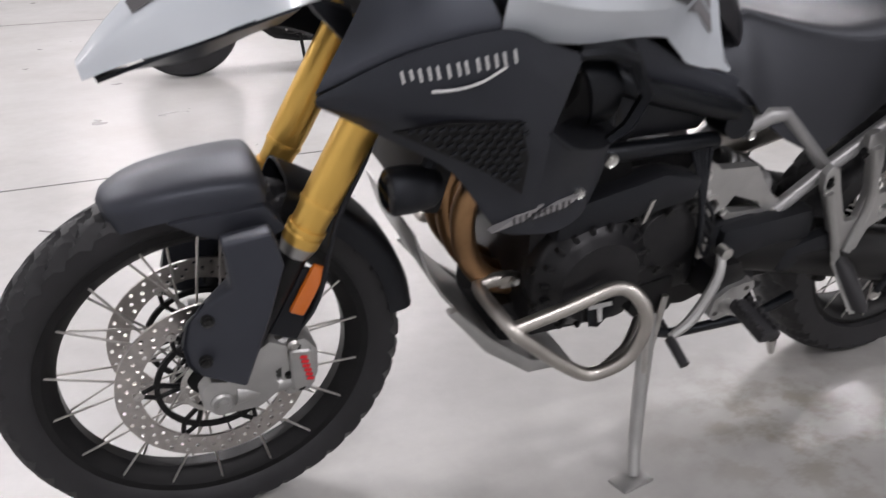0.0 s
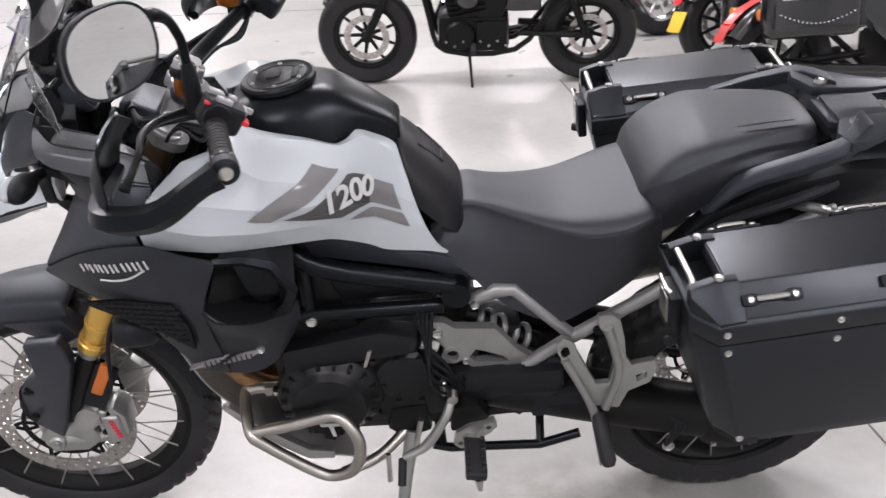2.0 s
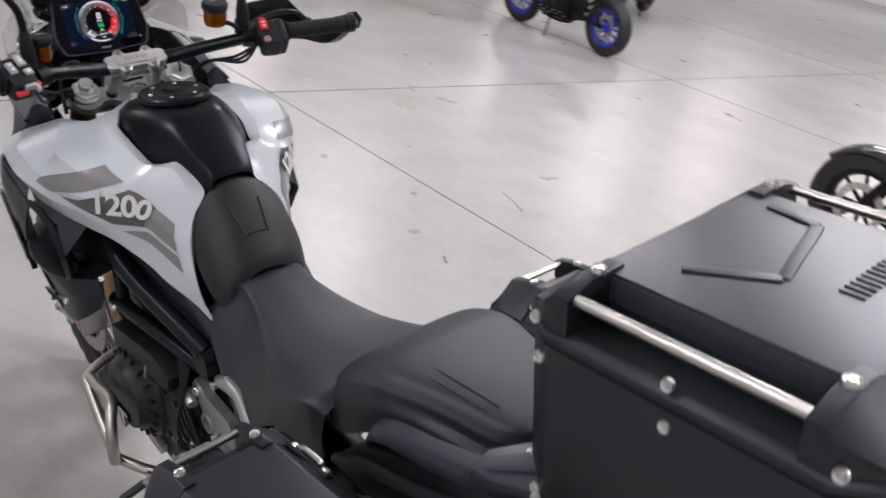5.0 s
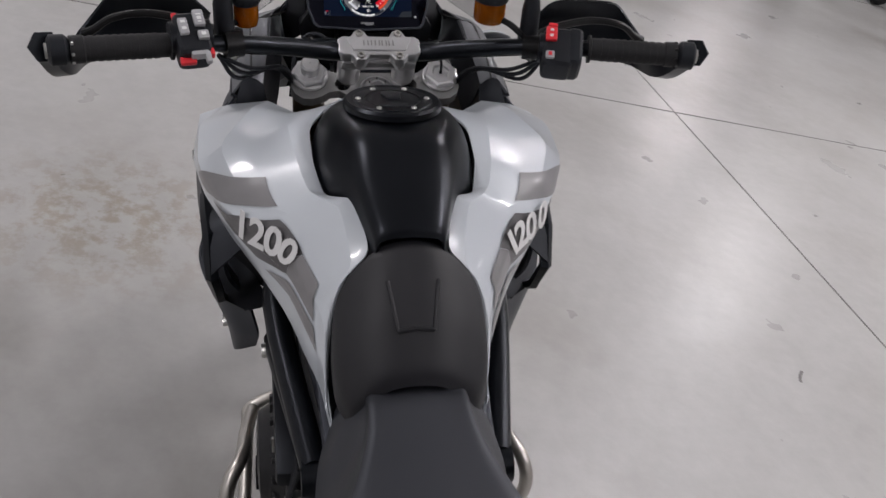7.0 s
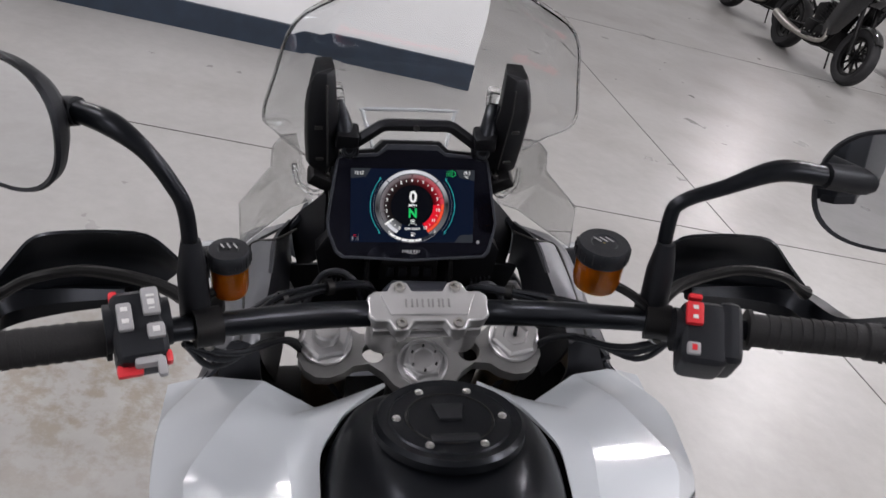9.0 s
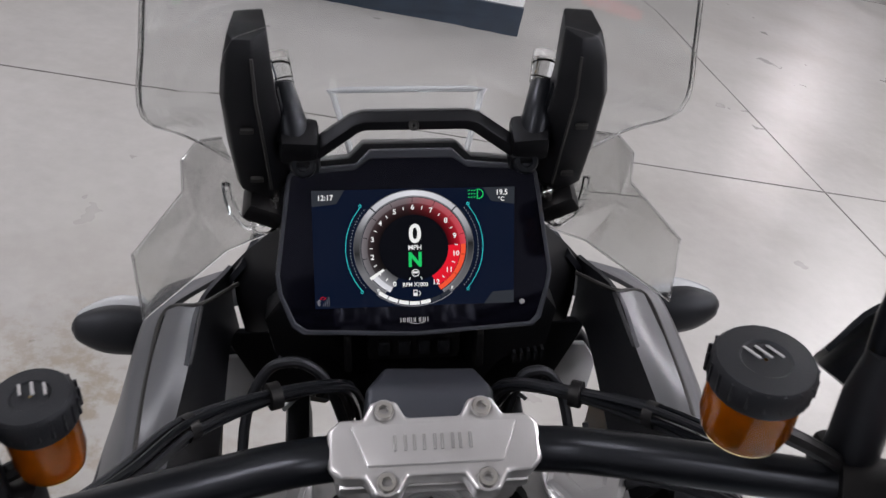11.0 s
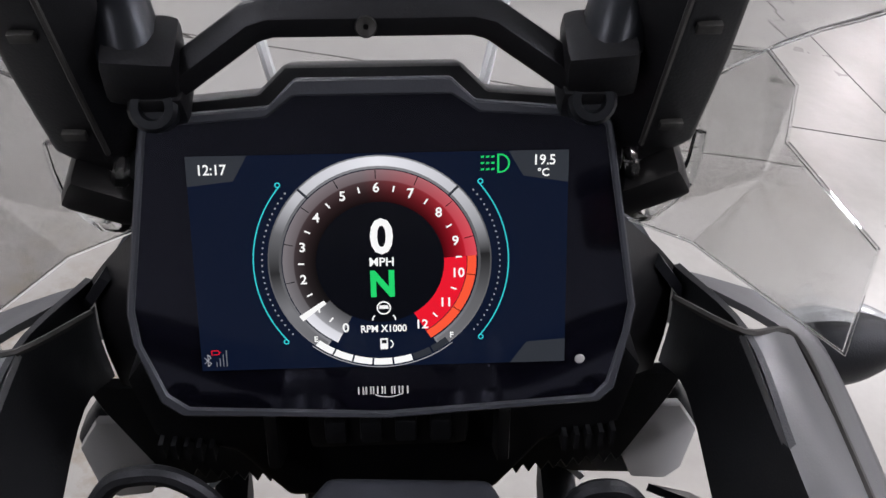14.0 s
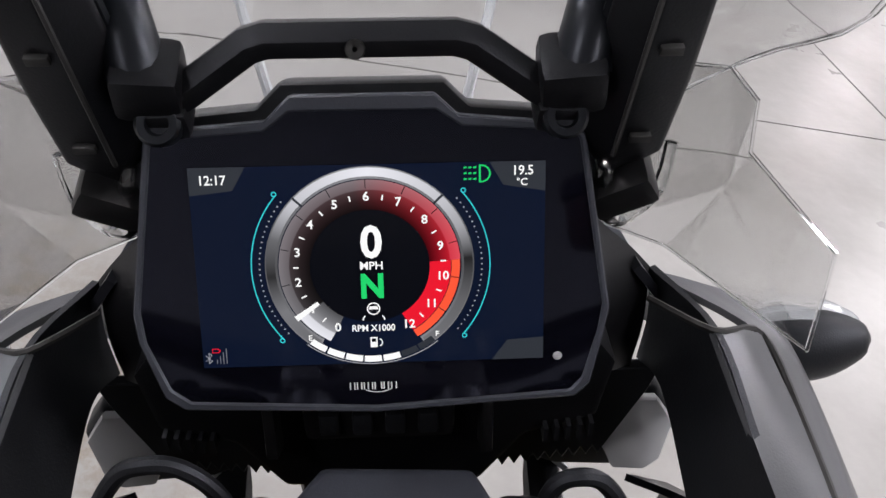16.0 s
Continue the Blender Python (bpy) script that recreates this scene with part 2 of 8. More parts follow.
def tube(pts, r, seg=10, n=1, caps=True, bm=None):
    """A pipe along points; r one radius or one for each point; n: smoothing steps."""
    bm = bm or bmesh.new()
    rs = list(r) if isinstance(r, (list, tuple)) else [r] * len(pts)
    if n > 1:
        rs = [p.x for p in catmull([(q, 0, 0) for q in rs], n)] if len(rs) > 2 else [rs[0]] * (n * (len(pts) - 1) + 1)
        pts = catmull(pts, n)
    pts = [Vector(p) for p in pts]
    if len(rs) != len(pts):
        rs = [rs[0]] * len(pts)
    t = (pts[1] - pts[0]).normalized()
    u = t.orthogonal().normalized()
    rings = []
    for i, p in enumerate(pts):
        a = (pts[i] - pts[i - 1]).normalized() if i else t
        b = (pts[i + 1] - pts[i]).normalized() if i + 1 < len(pts) else a
        d = (a + b).normalized() if (a + b).length > 1e-6 else a
        u = (u - d * u.dot(d)).normalized()
        v = d.cross(u)
        rings.append([p + (u * math.cos(k * math.tau / seg) + v * math.sin(k * math.tau / seg)) * rs[i] for k in range(seg)])
    return skin(bm, rings, True, caps)


def lathe(prof, centre, axis=(0, 1, 0), seg=32, bm=None, caps=False, ring=False):
    """A turned body: prof rows of (radius, along the axis)."""
    bm = bm or bmesh.new()
    ax = Vector(axis).normalized()
    u = ax.orthogonal().normalized()
    v = ax.cross(u)
    c = Vector(centre)
    rings = [[c + ax * h + (u * math.cos(k * math.tau / seg) + v * math.sin(k * math.tau / seg)) * r for k in range(seg)] for r, h in prof]
    if ring:
        rings.append(rings[0])
    skin(bm, rings, True, caps)
    if ring:
        bmesh.ops.remove_doubles(bm, verts=bm.verts, dist=1e-6)
    return bm


def bevelled(bm, w, seg=2, angle=0.5):
    if w > 0:
        bm.normal_update()
        es = [e for e in bm.edges if len(e.link_faces) == 2 and e.calc_face_angle(0) > angle]
        bmesh.ops.bevel(bm, geom=es, offset=w, segments=seg, affect="EDGES", profile=0.6)
    return bm


def box(c, size, bev=0.004, m=None, seg=2, taper=None):
    """A rounded box; taper: scale of its top face in x and y."""
    bm = bmesh.new()
    bmesh.ops.create_cube(bm, size=1)
    for v in bm.verts:
        k = taper if taper and v.co.z > 0 else (1, 1)
        v.co = Vector((v.co.x * size[0] * k[0], v.co.y * size[1] * k[1], v.co.z * size[2]))
    bevelled(bm, bev, seg)
    bm.transform(Matrix.Translation(c) @ (m if m is not None else Matrix.Identity(4)))
    return bm


def prism(poly, y0, y1, bev=0.003, seg=2, plane="xz"):
    """A flat outline (x, z) drawn out from y0 to y1; y0 and y1 may be functions of (x, z)."""
    bm = bmesh.new()
    f0 = y0 if callable(y0) else (lambda a, b: y0)
    f1 = y1 if callable(y1) else (lambda a, b: y1)
    put = {"xz": lambda a, b, c: (a, c, b), "xy": lambda a, b, c: (a, b, c), "yz": lambda a, b, c: (c, a, b)}[plane]
    A = [bm.verts.new(put(a, b, f0(a, b))) for a, b in poly]
    B = [bm.verts.new(put(a, b, f1(a, b))) for a, b in poly]
    n = len(poly)
    bm.faces.new(A)
    bm.faces.new(B[::-1])
    for i in range(n):
        bm.faces.new((A[i], B[i], B[(i + 1) % n], A[(i + 1) % n]))
    bmesh.ops.recalc_face_normals(bm, faces=bm.faces)
    return bevelled(bm, bev, seg)


def plate(outer, holes, thick, m):
    """A flat plate with holes: outline and holes in (a, b), set by the pose m, thickness along its z."""
    from mathutils.geometry import delaunay_2d_cdt
    pts, faces = [], []
    for loop in [outer] + holes:
        k = len(pts)
        pts += [Vector(p) for p in loop]
        faces.append(list(range(k, k + len(loop))))
    vs, es, fs, _, _, _ = delaunay_2d_cdt(pts, [], faces, 1, 1e-6)
    def inside(p, loop):
        hit = False
        for (ax, ay), (bx, by) in zip(loop, loop[1:] + loop[:1]):
            if (ay > p[1]) != (by > p[1]) and p[0] < (bx - ax) * (p[1] - ay) / (by - ay) + ax:
                hit = not hit
        return hit
    mids = [(sum(vs[i].x for i in f) / len(f), sum(vs[i].y for i in f) / len(f)) for f in fs]
    fs = [f for f, c in zip(fs, mids) if inside(c, outer) and not any(inside(c, h) for h in holes)]
    bm = bmesh.new()
    bv = [bm.verts.new((p.x, p.y, -thick / 2)) for p in vs]
    for f in {tuple(sorted(f)): f for f in fs if len(set(f)) > 2}.values():
        bm.faces.new([bv[i] for i in f])
    r = bmesh.ops.extrude_face_region(bm, geom=bm.faces[:])
    for v in [g for g in r["geom"] if isinstance(g, bmesh.types.BMVert)]:
        v.co.z += thick
    bmesh.ops.recalc_face_normals(bm, faces=bm.faces)
    bm.transform(m)
    return bm


def creased(r, n, soft=2):
    """Points along a bent line, its corners a little rounded."""
    p = [Vector(q) for q in r]
    out = [p[i].lerp(p[i + 1], k / n) for i in range(len(p) - 1) for k in range(n)] + [p[-1]]
    for _ in range(soft):
        out = [out[0]] + [out[i] * 0.5 + (out[i - 1] + out[i + 1]) * 0.25 for i in range(1, len(out) - 1)] + [out[-1]]
    return out


def sheet(rows, nu=4, nv=4, thick=0.004, inward=(0, 0, -1), crease=False, soft=2, ucrease=False):
    """A curved panel through a net of points, with thickness; crease: keep bends across it."""
    rows = [creased(r, nv, soft) if crease else catmull(r, nv) for r in rows]
    cols = [creased([r[i] for r in rows], nu, 2) if ucrease else catmull([r[i] for r in rows], nu) for i in range(len(rows[0]))]
    bm = bmesh.new()
    g = [[bm.verts.new(cols[i][j]) for i in range(len(cols))] for j in range(len(cols[0]))]
    for a, b in zip(g, g[1:]):
        for i in range(len(a) - 1):
            bm.faces.new((a[i], a[i + 1], b[i + 1], b[i]))
    bmesh.ops.remove_doubles(bm, verts=bm.verts, dist=1e-5)
    bmesh.ops.recalc_face_normals(bm, faces=bm.faces)
    bm.normal_update()
    if thick:
        inw = Vector(inward)
        s = sum(f.normal.dot(inw) * f.calc_area() for f in bm.faces)
        if s > 0:
            bmesh.ops.reverse_faces(bm, faces=bm.faces)
            bm.normal_update()
        nrm = {v: v.normal.copy() for v in bm.verts}
        r = bmesh.ops.extrude_face_region(bm, geom=bm.faces[:])
        old = list(nrm)
        for v in old:
            v.co -= nrm[v] * thick
        bmesh.ops.recalc_face_normals(bm, faces=bm.faces)
    return bm


def join(*bms):
    out = bms[0]
    for b in bms[1:]:
        me = bpy.data.meshes.new("tmp")
        b.to_mesh(me)
        out.from_mesh(me)
        bpy.data.meshes.remove(me)
    return out


def flip(bm):
    """The mirror image across the bike's middle plane."""
    b = bm.copy()
    for v in b.verts:
        v.co.y = -v.co.y
    bmesh.ops.reverse_faces(b, faces=b.faces)
    return b


def part(name, bm, material, parent=None, label="", sharp=0.6):
    bm.normal_update()
    for e in bm.edges:
        e.smooth = len(e.link_faces) != 2 or e.calc_face_angle(0) < sharp
    for f in bm.faces:
        f.smooth = True
    me = bpy.data.meshes.new(name)
    bm.to_mesh(me)
    bm.free()
    me.materials.append(material)
    ob = new(name, me)
    if parent is not None:
        ob.parent = parent
    if label:
        ob["label"] = label
    return ob


def both(name, bm, material, parent, label="", sharp=0.6):
    """A part and its mirror image."""
    b2 = flip(bm)
    return part(name, bm, material, parent, label, sharp), part(name, b2, material, parent, label, sharp)


def thing(name, label, category, group="", m=None):
    e = new(name)
    e.empty_display_size = 0.1
    if m is not None:
        e.matrix_basis = m
    return tagged(e, label, category, group)


def bolt(c, axis, r, parent, material=None, h=0.006, name="bolt"):
    bm = lathe([(0.0005, h), (r * 0.45, h), (r * 0.5, h * 0.5), (r * 0.62, h * 0.5), (r * 0.9, h * 0.95), (r, h * 0.6), (r, -0.002)], c, axis, 12)
    return part(name, bm, material or BOLT, parent)


def letters(txt, size, m, material, parent, depth=0.0004, name="marking", bold=0.0, align="CENTER", shear=0.0, sx=1.0, gap=1.0):
    cu = bpy.data.curves.new(name, "FONT")
    cu.body, cu.size, cu.extrude, cu.align_x, cu.align_y, cu.offset, cu.shear = txt, size * 100, depth * 100, align, "CENTER", bold * 100, shear
    cu.resolution_u = 3
    cu.space_character = gap
    ob = bpy.data.objects.new("tmp", cu)
    scene.collection.objects.link(ob)
    bpy.context.view_layer.update()
    me = bpy.data.meshes.new_from_object(ob.evaluated_get(bpy.context.evaluated_depsgraph_get()))
    bpy.data.objects.remove(ob)
    me.transform(m @ Matrix.Diagonal((sx / 100, 0.01, 0.01, 1)))
    me.materials.clear()
    me.materials.append(material)
    o = new(name, me)
    o.parent = parent
    return o


def frame_of(o, xdir, ydir):
    """A pose whose x and y axes follow the two directions."""
    x = Vector(xdir).normalized()
    y = Vector(ydir)
    z = x.cross(y).normalized()
    y = z.cross(x)
    return Matrix.Translation(o) @ Matrix((x, y, z)).transposed().to_4x4()


def circle2(r, n, c=(0, 0), a0=0.0):
    return [(c[0] + r * math.cos(a0 + k * math.tau / n), c[1] + r * math.sin(a0 + k * math.tau / n)) for k in range(n)]


# ---- the hall ----
X0, X1, Y0, Y1 = -11.0, 24.0, -27.0, 8.0
def slab(name, x0, x1, y0, y1, z0, z1, material, label="", category=""):
    o = part(name, box(((x0 + x1) / 2, (y0 + y1) / 2, (z0 + z1) / 2), (x1 - x0, y1 - y0, z1 - z0), 0), material)
    return tagged(o, label, category, kind="structure")


def floor_net():
    bm = bmesh.new()
    bmesh.ops.create_grid(bm, x_segments=2, y_segments=2, size=0.5)
    bm.transform(Matrix.Translation(((X0 + X1) / 2, (Y0 + Y1) / 2, 0)) @ Matrix.Diagonal((X1 - X0, Y1 - Y0, 1, 1)))
    return bm


tagged(part("floor", floor_net(), CONCRETE), "polished grey concrete showroom floor with stains", "floor", kind="structure")
tagged(part("ceiling", box(((X0 + X1) / 2, (Y0 + Y1) / 2, CEIL + 0.05), (X1 - X0, Y1 - Y0, 0.1), 0), CEILMAT), "pale grey hall ceiling", "ceiling", kind="structure")
slab("wall_west", X0 - 0.2, X0, Y0, Y1, 0, CEIL, WALLWHITE, "plain white painted hall wall", "wall")
slab("wall_east", X1, X1 + 0.2, Y0, Y1, 0, CEIL, WALLWHITE, "plain white painted hall wall", "wall")
slab("wall_south", X0, X1, Y0 - 0.2, Y0, 0, CEIL, WALLWHITE, "plain white painted hall wall", "wall")
slab("wall_north", X0, X1, Y1, Y1 + 0.2, 0, CEIL, WALLWHITE, "plain white painted hall wall", "wall")
slab("partition_wall", 5.76, 5.92, -0.97, Y1, 0, 3.2, WALLWHITE, "white partition wall with a navy skirting", "wall")
slab("baseboard", 5.735, 5.76, -0.97, Y1, 0, 0.16, NAVY, "navy painted skirting along the white partition", "skirting")
# saw-cut joints, a little sunk filler
for (ax, c, a, b) in (("x", -2.21, X0, X1), ("y", 4.195, Y0, 5.5), ("x", 2.6, X0, X1), ("x", -7.0, X0, X1), ("y", 8.8, Y0, Y1), ("x", -11.7, X0, X1), ("y", 13.5, Y0, Y1)):
    if ax == "x":
        s_ = ((a + b) / 2, c, 0.0005), (b - a, 0.006, 0.003)
    else:
        s_ = (c, (a + b) / 2, 0.0009), (0.006, b - a, 0.003)
    tagged(part("floor_joint", box(*s_, 0), JOINT), "dark saw-cut joint in the concrete floor", "floor joint", kind="structure")


_j = box((0, -1.0, 0.0007), (0.006, 6.0, 0.003), 0)
_j.transform(Matrix.Translation((-0.53, 0, 0)) @ pose(0, 0, 0, 0, 0, 4))
tagged(part("floor_joint", _j, JOINT), "dark saw-cut joint in the concrete floor", "floor joint", kind="structure")

for pts, w in ([((1.876, -1.695), (1.845, -1.668), (1.813, -1.652)), 0.006], [((2.384, -2.611), (2.26, -2.575), (2.134, -2.514)), 0.004], [((-0.90, -0.76), (-0.93, -0.73)), 0.022], [((-0.86, -0.56), (-0.875, -0.545)), 0.012], [((-1.35, -0.35), (-1.37, -0.34)), 0.010]):
    _m = tube([(x, y, 0.0) for x, y in pts], w, 8, 3)
    for v in _m.verts:
        v.co.z = v.co.z * 0.03 + 0.001
    tagged(part("floor_mark", _m, JOINT), "small dark scuff on the concrete floor", "floor mark", kind="structure")


def ceiling_lamp(x, y):
    t = thing("ceiling_light", "long white strip lamp hung under the ceiling", "lamp", "ceiling lamps", Matrix.Translation((x, y, CEIL - 0.35)))
    part("housing", box((0, 0, 0.05), (1.7, 0.36, 0.07), 0.01), WALLWHITE, t)
    for s in (-1, 1):
        part("hanger", tube([(s * 0.7, 0, 0.08), (s * 0.7, 0, 0.36)], 0.006, 6), STEEL, t)
    la = bpy.data.lights.new("ceiling_lamp", "AREA")
    la.shape, la.size, la.size_y, la.energy = "RECTANGLE", 1.6, 0.3, LAMP_W
    la.color = (1.0, 0.955, 0.99)
    lo = new("lamp", la)
    lo.parent = t
    lo.location = (0, 0, 0.005)


for x, y in LAMP_XY:
    ceiling_lamp(x, y)

# ---- the motorcycle: x ahead, y to its left, z up, before it leans on its stand ----
bike = thing("motorcycle", "white and black adventure motorcycle leaning on its side stand", "motorcycle", m=BIKE)
FC, FR = Vector((1.552, 0, 0.347)), 0.345
RC, RR = Vector((0.0, 0, 0.327)), 0.327


def tyre_bm(c, r, hw, blocks, depth, inner):
    """A tyre with cross grooves cut into its tread."""
    bm = bmesh.new()
    seg, prof = blocks * 4, []
    for k in range(15):
        a = -1.0 + 2.0 * k / 14
        prof.append((a * hw, r - hw * 0.62 * (1 - math.sqrt(max(0, 1 - (abs(a) * 0.94) ** 2)))))
    side = [(hw * 0.98, r - hw * 0.75), (hw * 0.9, r - hw * 1.15), (hw * 0.66, inner), (hw * 0.5, inner - 0.006)]
    full = [(-y, q) for y, q in side[::-1]] + prof + side
    rings = []
    for s in range(seg):
        ring = []
        for y, q in full:
            on = abs(y) <= hw * 1.001 and q > r - hw * 0.7
            sh = int(abs(y) / hw * 5)
            cut = on and ((s + sh) % 4 == 0) and abs(y) > hw * 0.1
            rr = q - (depth if cut else 0)
            a = s * math.tau / seg
            ring.append(c + Vector((rr * math.cos(a), y, rr * math.sin(a))))
        rings.append(ring)
    rings.append(rings[0])
    skin(bm, rings, False, False)
    bmesh.ops.remove_doubles(bm, verts=bm.verts, dist=1e-6)
    bmesh.ops.recalc_face_normals(bm, faces=bm.faces)
    return bm


def holes_ring(r, n, hr, a0, k=6):
    return [circle2(hr, k, (r * math.cos(a0 + i * math.tau / n), r * math.sin(a0 + i * math.tau / n))) for i in range(n)]


def spoked_wheel(name, c, r, hw, rim_r, blocks, depth, nspoke, hub_w, discs, disc_r, label):
    w = new(name)
    w.parent = bike
    w["label"] = label
    part("tyre", tyre_bm(c, r, hw, blocks, depth, rim_r + 0.004), RUBBER, w, "black block-pattern tyre")
    y = hw * 0.72
    part("rim", lathe([(rim_r + 0.008, -y), (rim_r + 0.006, -y + 0.006), (rim_r - 0.012, -y + 0.008), (rim_r - 0.02, -y * 0.5), (rim_r - 0.024, 0), (rim_r - 0.02, y * 0.5), (rim_r - 0.012, y - 0.008), (rim_r + 0.006, y - 0.006), (rim_r + 0.008, y), (rim_r - 0.006, y + 0.001), (rim_r - 0.016, y - 0.006), (rim_r - 0.03, 0.012), (rim_r - 0.03, -0.012), (rim_r - 0.016, -y + 0.006), (rim_r - 0.006, -y - 0.001)], c, (0, 1, 0), 64, ring=True), DEEP, w, "black spoked rim")
    part("hub", lathe([(0.012, -hub_w - 0.012), (0.03, -hub_w - 0.01), (0.045, -hub_w), (0.045, -hub_w + 0.008), (0.026, -hub_w + 0.02), (0.026, hub_w - 0.02), (0.045, hub_w - 0.008), (0.045, hub_w), (0.03, hub_w + 0.01), (0.012, hub_w + 0.012)], c, (0, 1, 0), 24), DEEP, w)
    for i in range(nspoke):
        s = 1 if i % 2 else -1
        k = 1 if (i // 2) % 2 else -1
        a = i * math.tau / nspoke
        b = a + k * 0.62
        p0 = c + Vector((0.043 * math.cos(b), s * (hub_w - 0.006), 0.043 * math.sin(b)))
        p1 = c + Vector(((rim_r - 0.004) * math.cos(a), s * (y - 0.004), (rim_r - 0.004) * math.sin(a)))
        part("spoke", tube([p0, p1], 0.0022, 6), STEEL, w)
    for s in discs:
        m = Matrix.Translation(c + Vector((0, s, 0))) @ pose(0, 0, 0, 90, 0, 0)
        d = part("brake_disc", plate(circle2(disc_r, 72), [circle2(disc_r * 0.76, 60)] + holes_ring(disc_r * 0.95, 32, 0.0042, 0) + holes_ring(disc_r * 0.88, 32, 0.0042, 0.1) + holes_ring(disc_r * 0.81, 32, 0.0042, 0.03), 0.005, m), DISC, w, "drilled steel brake disc")
        part("rotor_ring", plate(circle2(disc_r * 0.62, 40), [circle2(disc_r * 0.56, 36)], 0.006, m), DEEP, w)
        for i in range(6):
            a = i * math.tau / 6
            for da in (-0.22, 0.22):
                p = [c + Vector((q * math.cos(a + e), s, q * math.sin(a + e))) for q, e in ((0.05, 0), (disc_r * 0.6, da * 0.6), (disc_r * 0.78, 0))]
                part("rotor_arm", tube(p, 0.0045, 6), DEEP, w)
            part("disc_bobbin", lathe([(0.001, 0.006), (0.008, 0.005), (0.009, 0), (0.008, -0.005), (0.001, -0.006)], c + Vector((disc_r * 0.77 * math.cos(a), s, disc_r * 0.77 * math.sin(a))), (0, 1, 0), 10), STEEL, w)
    return w


front_wheel = spoked_wheel("front_wheel", FC, FR, 0.048, 0.272, 40, 0.0105, 36, 0.05, (0.066, -0.066), 0.16, "wire-spoked front wheel with twin discs")
rear_wheel = spoked_wheel("rear_wheel", RC, RR, 0.076, 0.232, 40, 0.0105, 36, 0.06, (-0.09,), 0.141, "wire-spoked rear wheel")
part("sensor_ring", plate(circle2(0.058, 48), [circle2(0.05, 40)] + holes_ring(0.054, 36, 0.0015, 0, 4), 0.003, Matrix.Translation(FC + Vector((0, 0.075, 0))) @ pose(0, 0, 0, 90, 0, 0)), STEEL, front_wheel)

# fork
SA = Vector((0.462, 0, -0.887))
TOP = Vector((1.152, 0, 1.116))
def fk(z, y):
    return Vector((TOP.x + SA.x * (z - TOP.z) / SA.z, y, z))


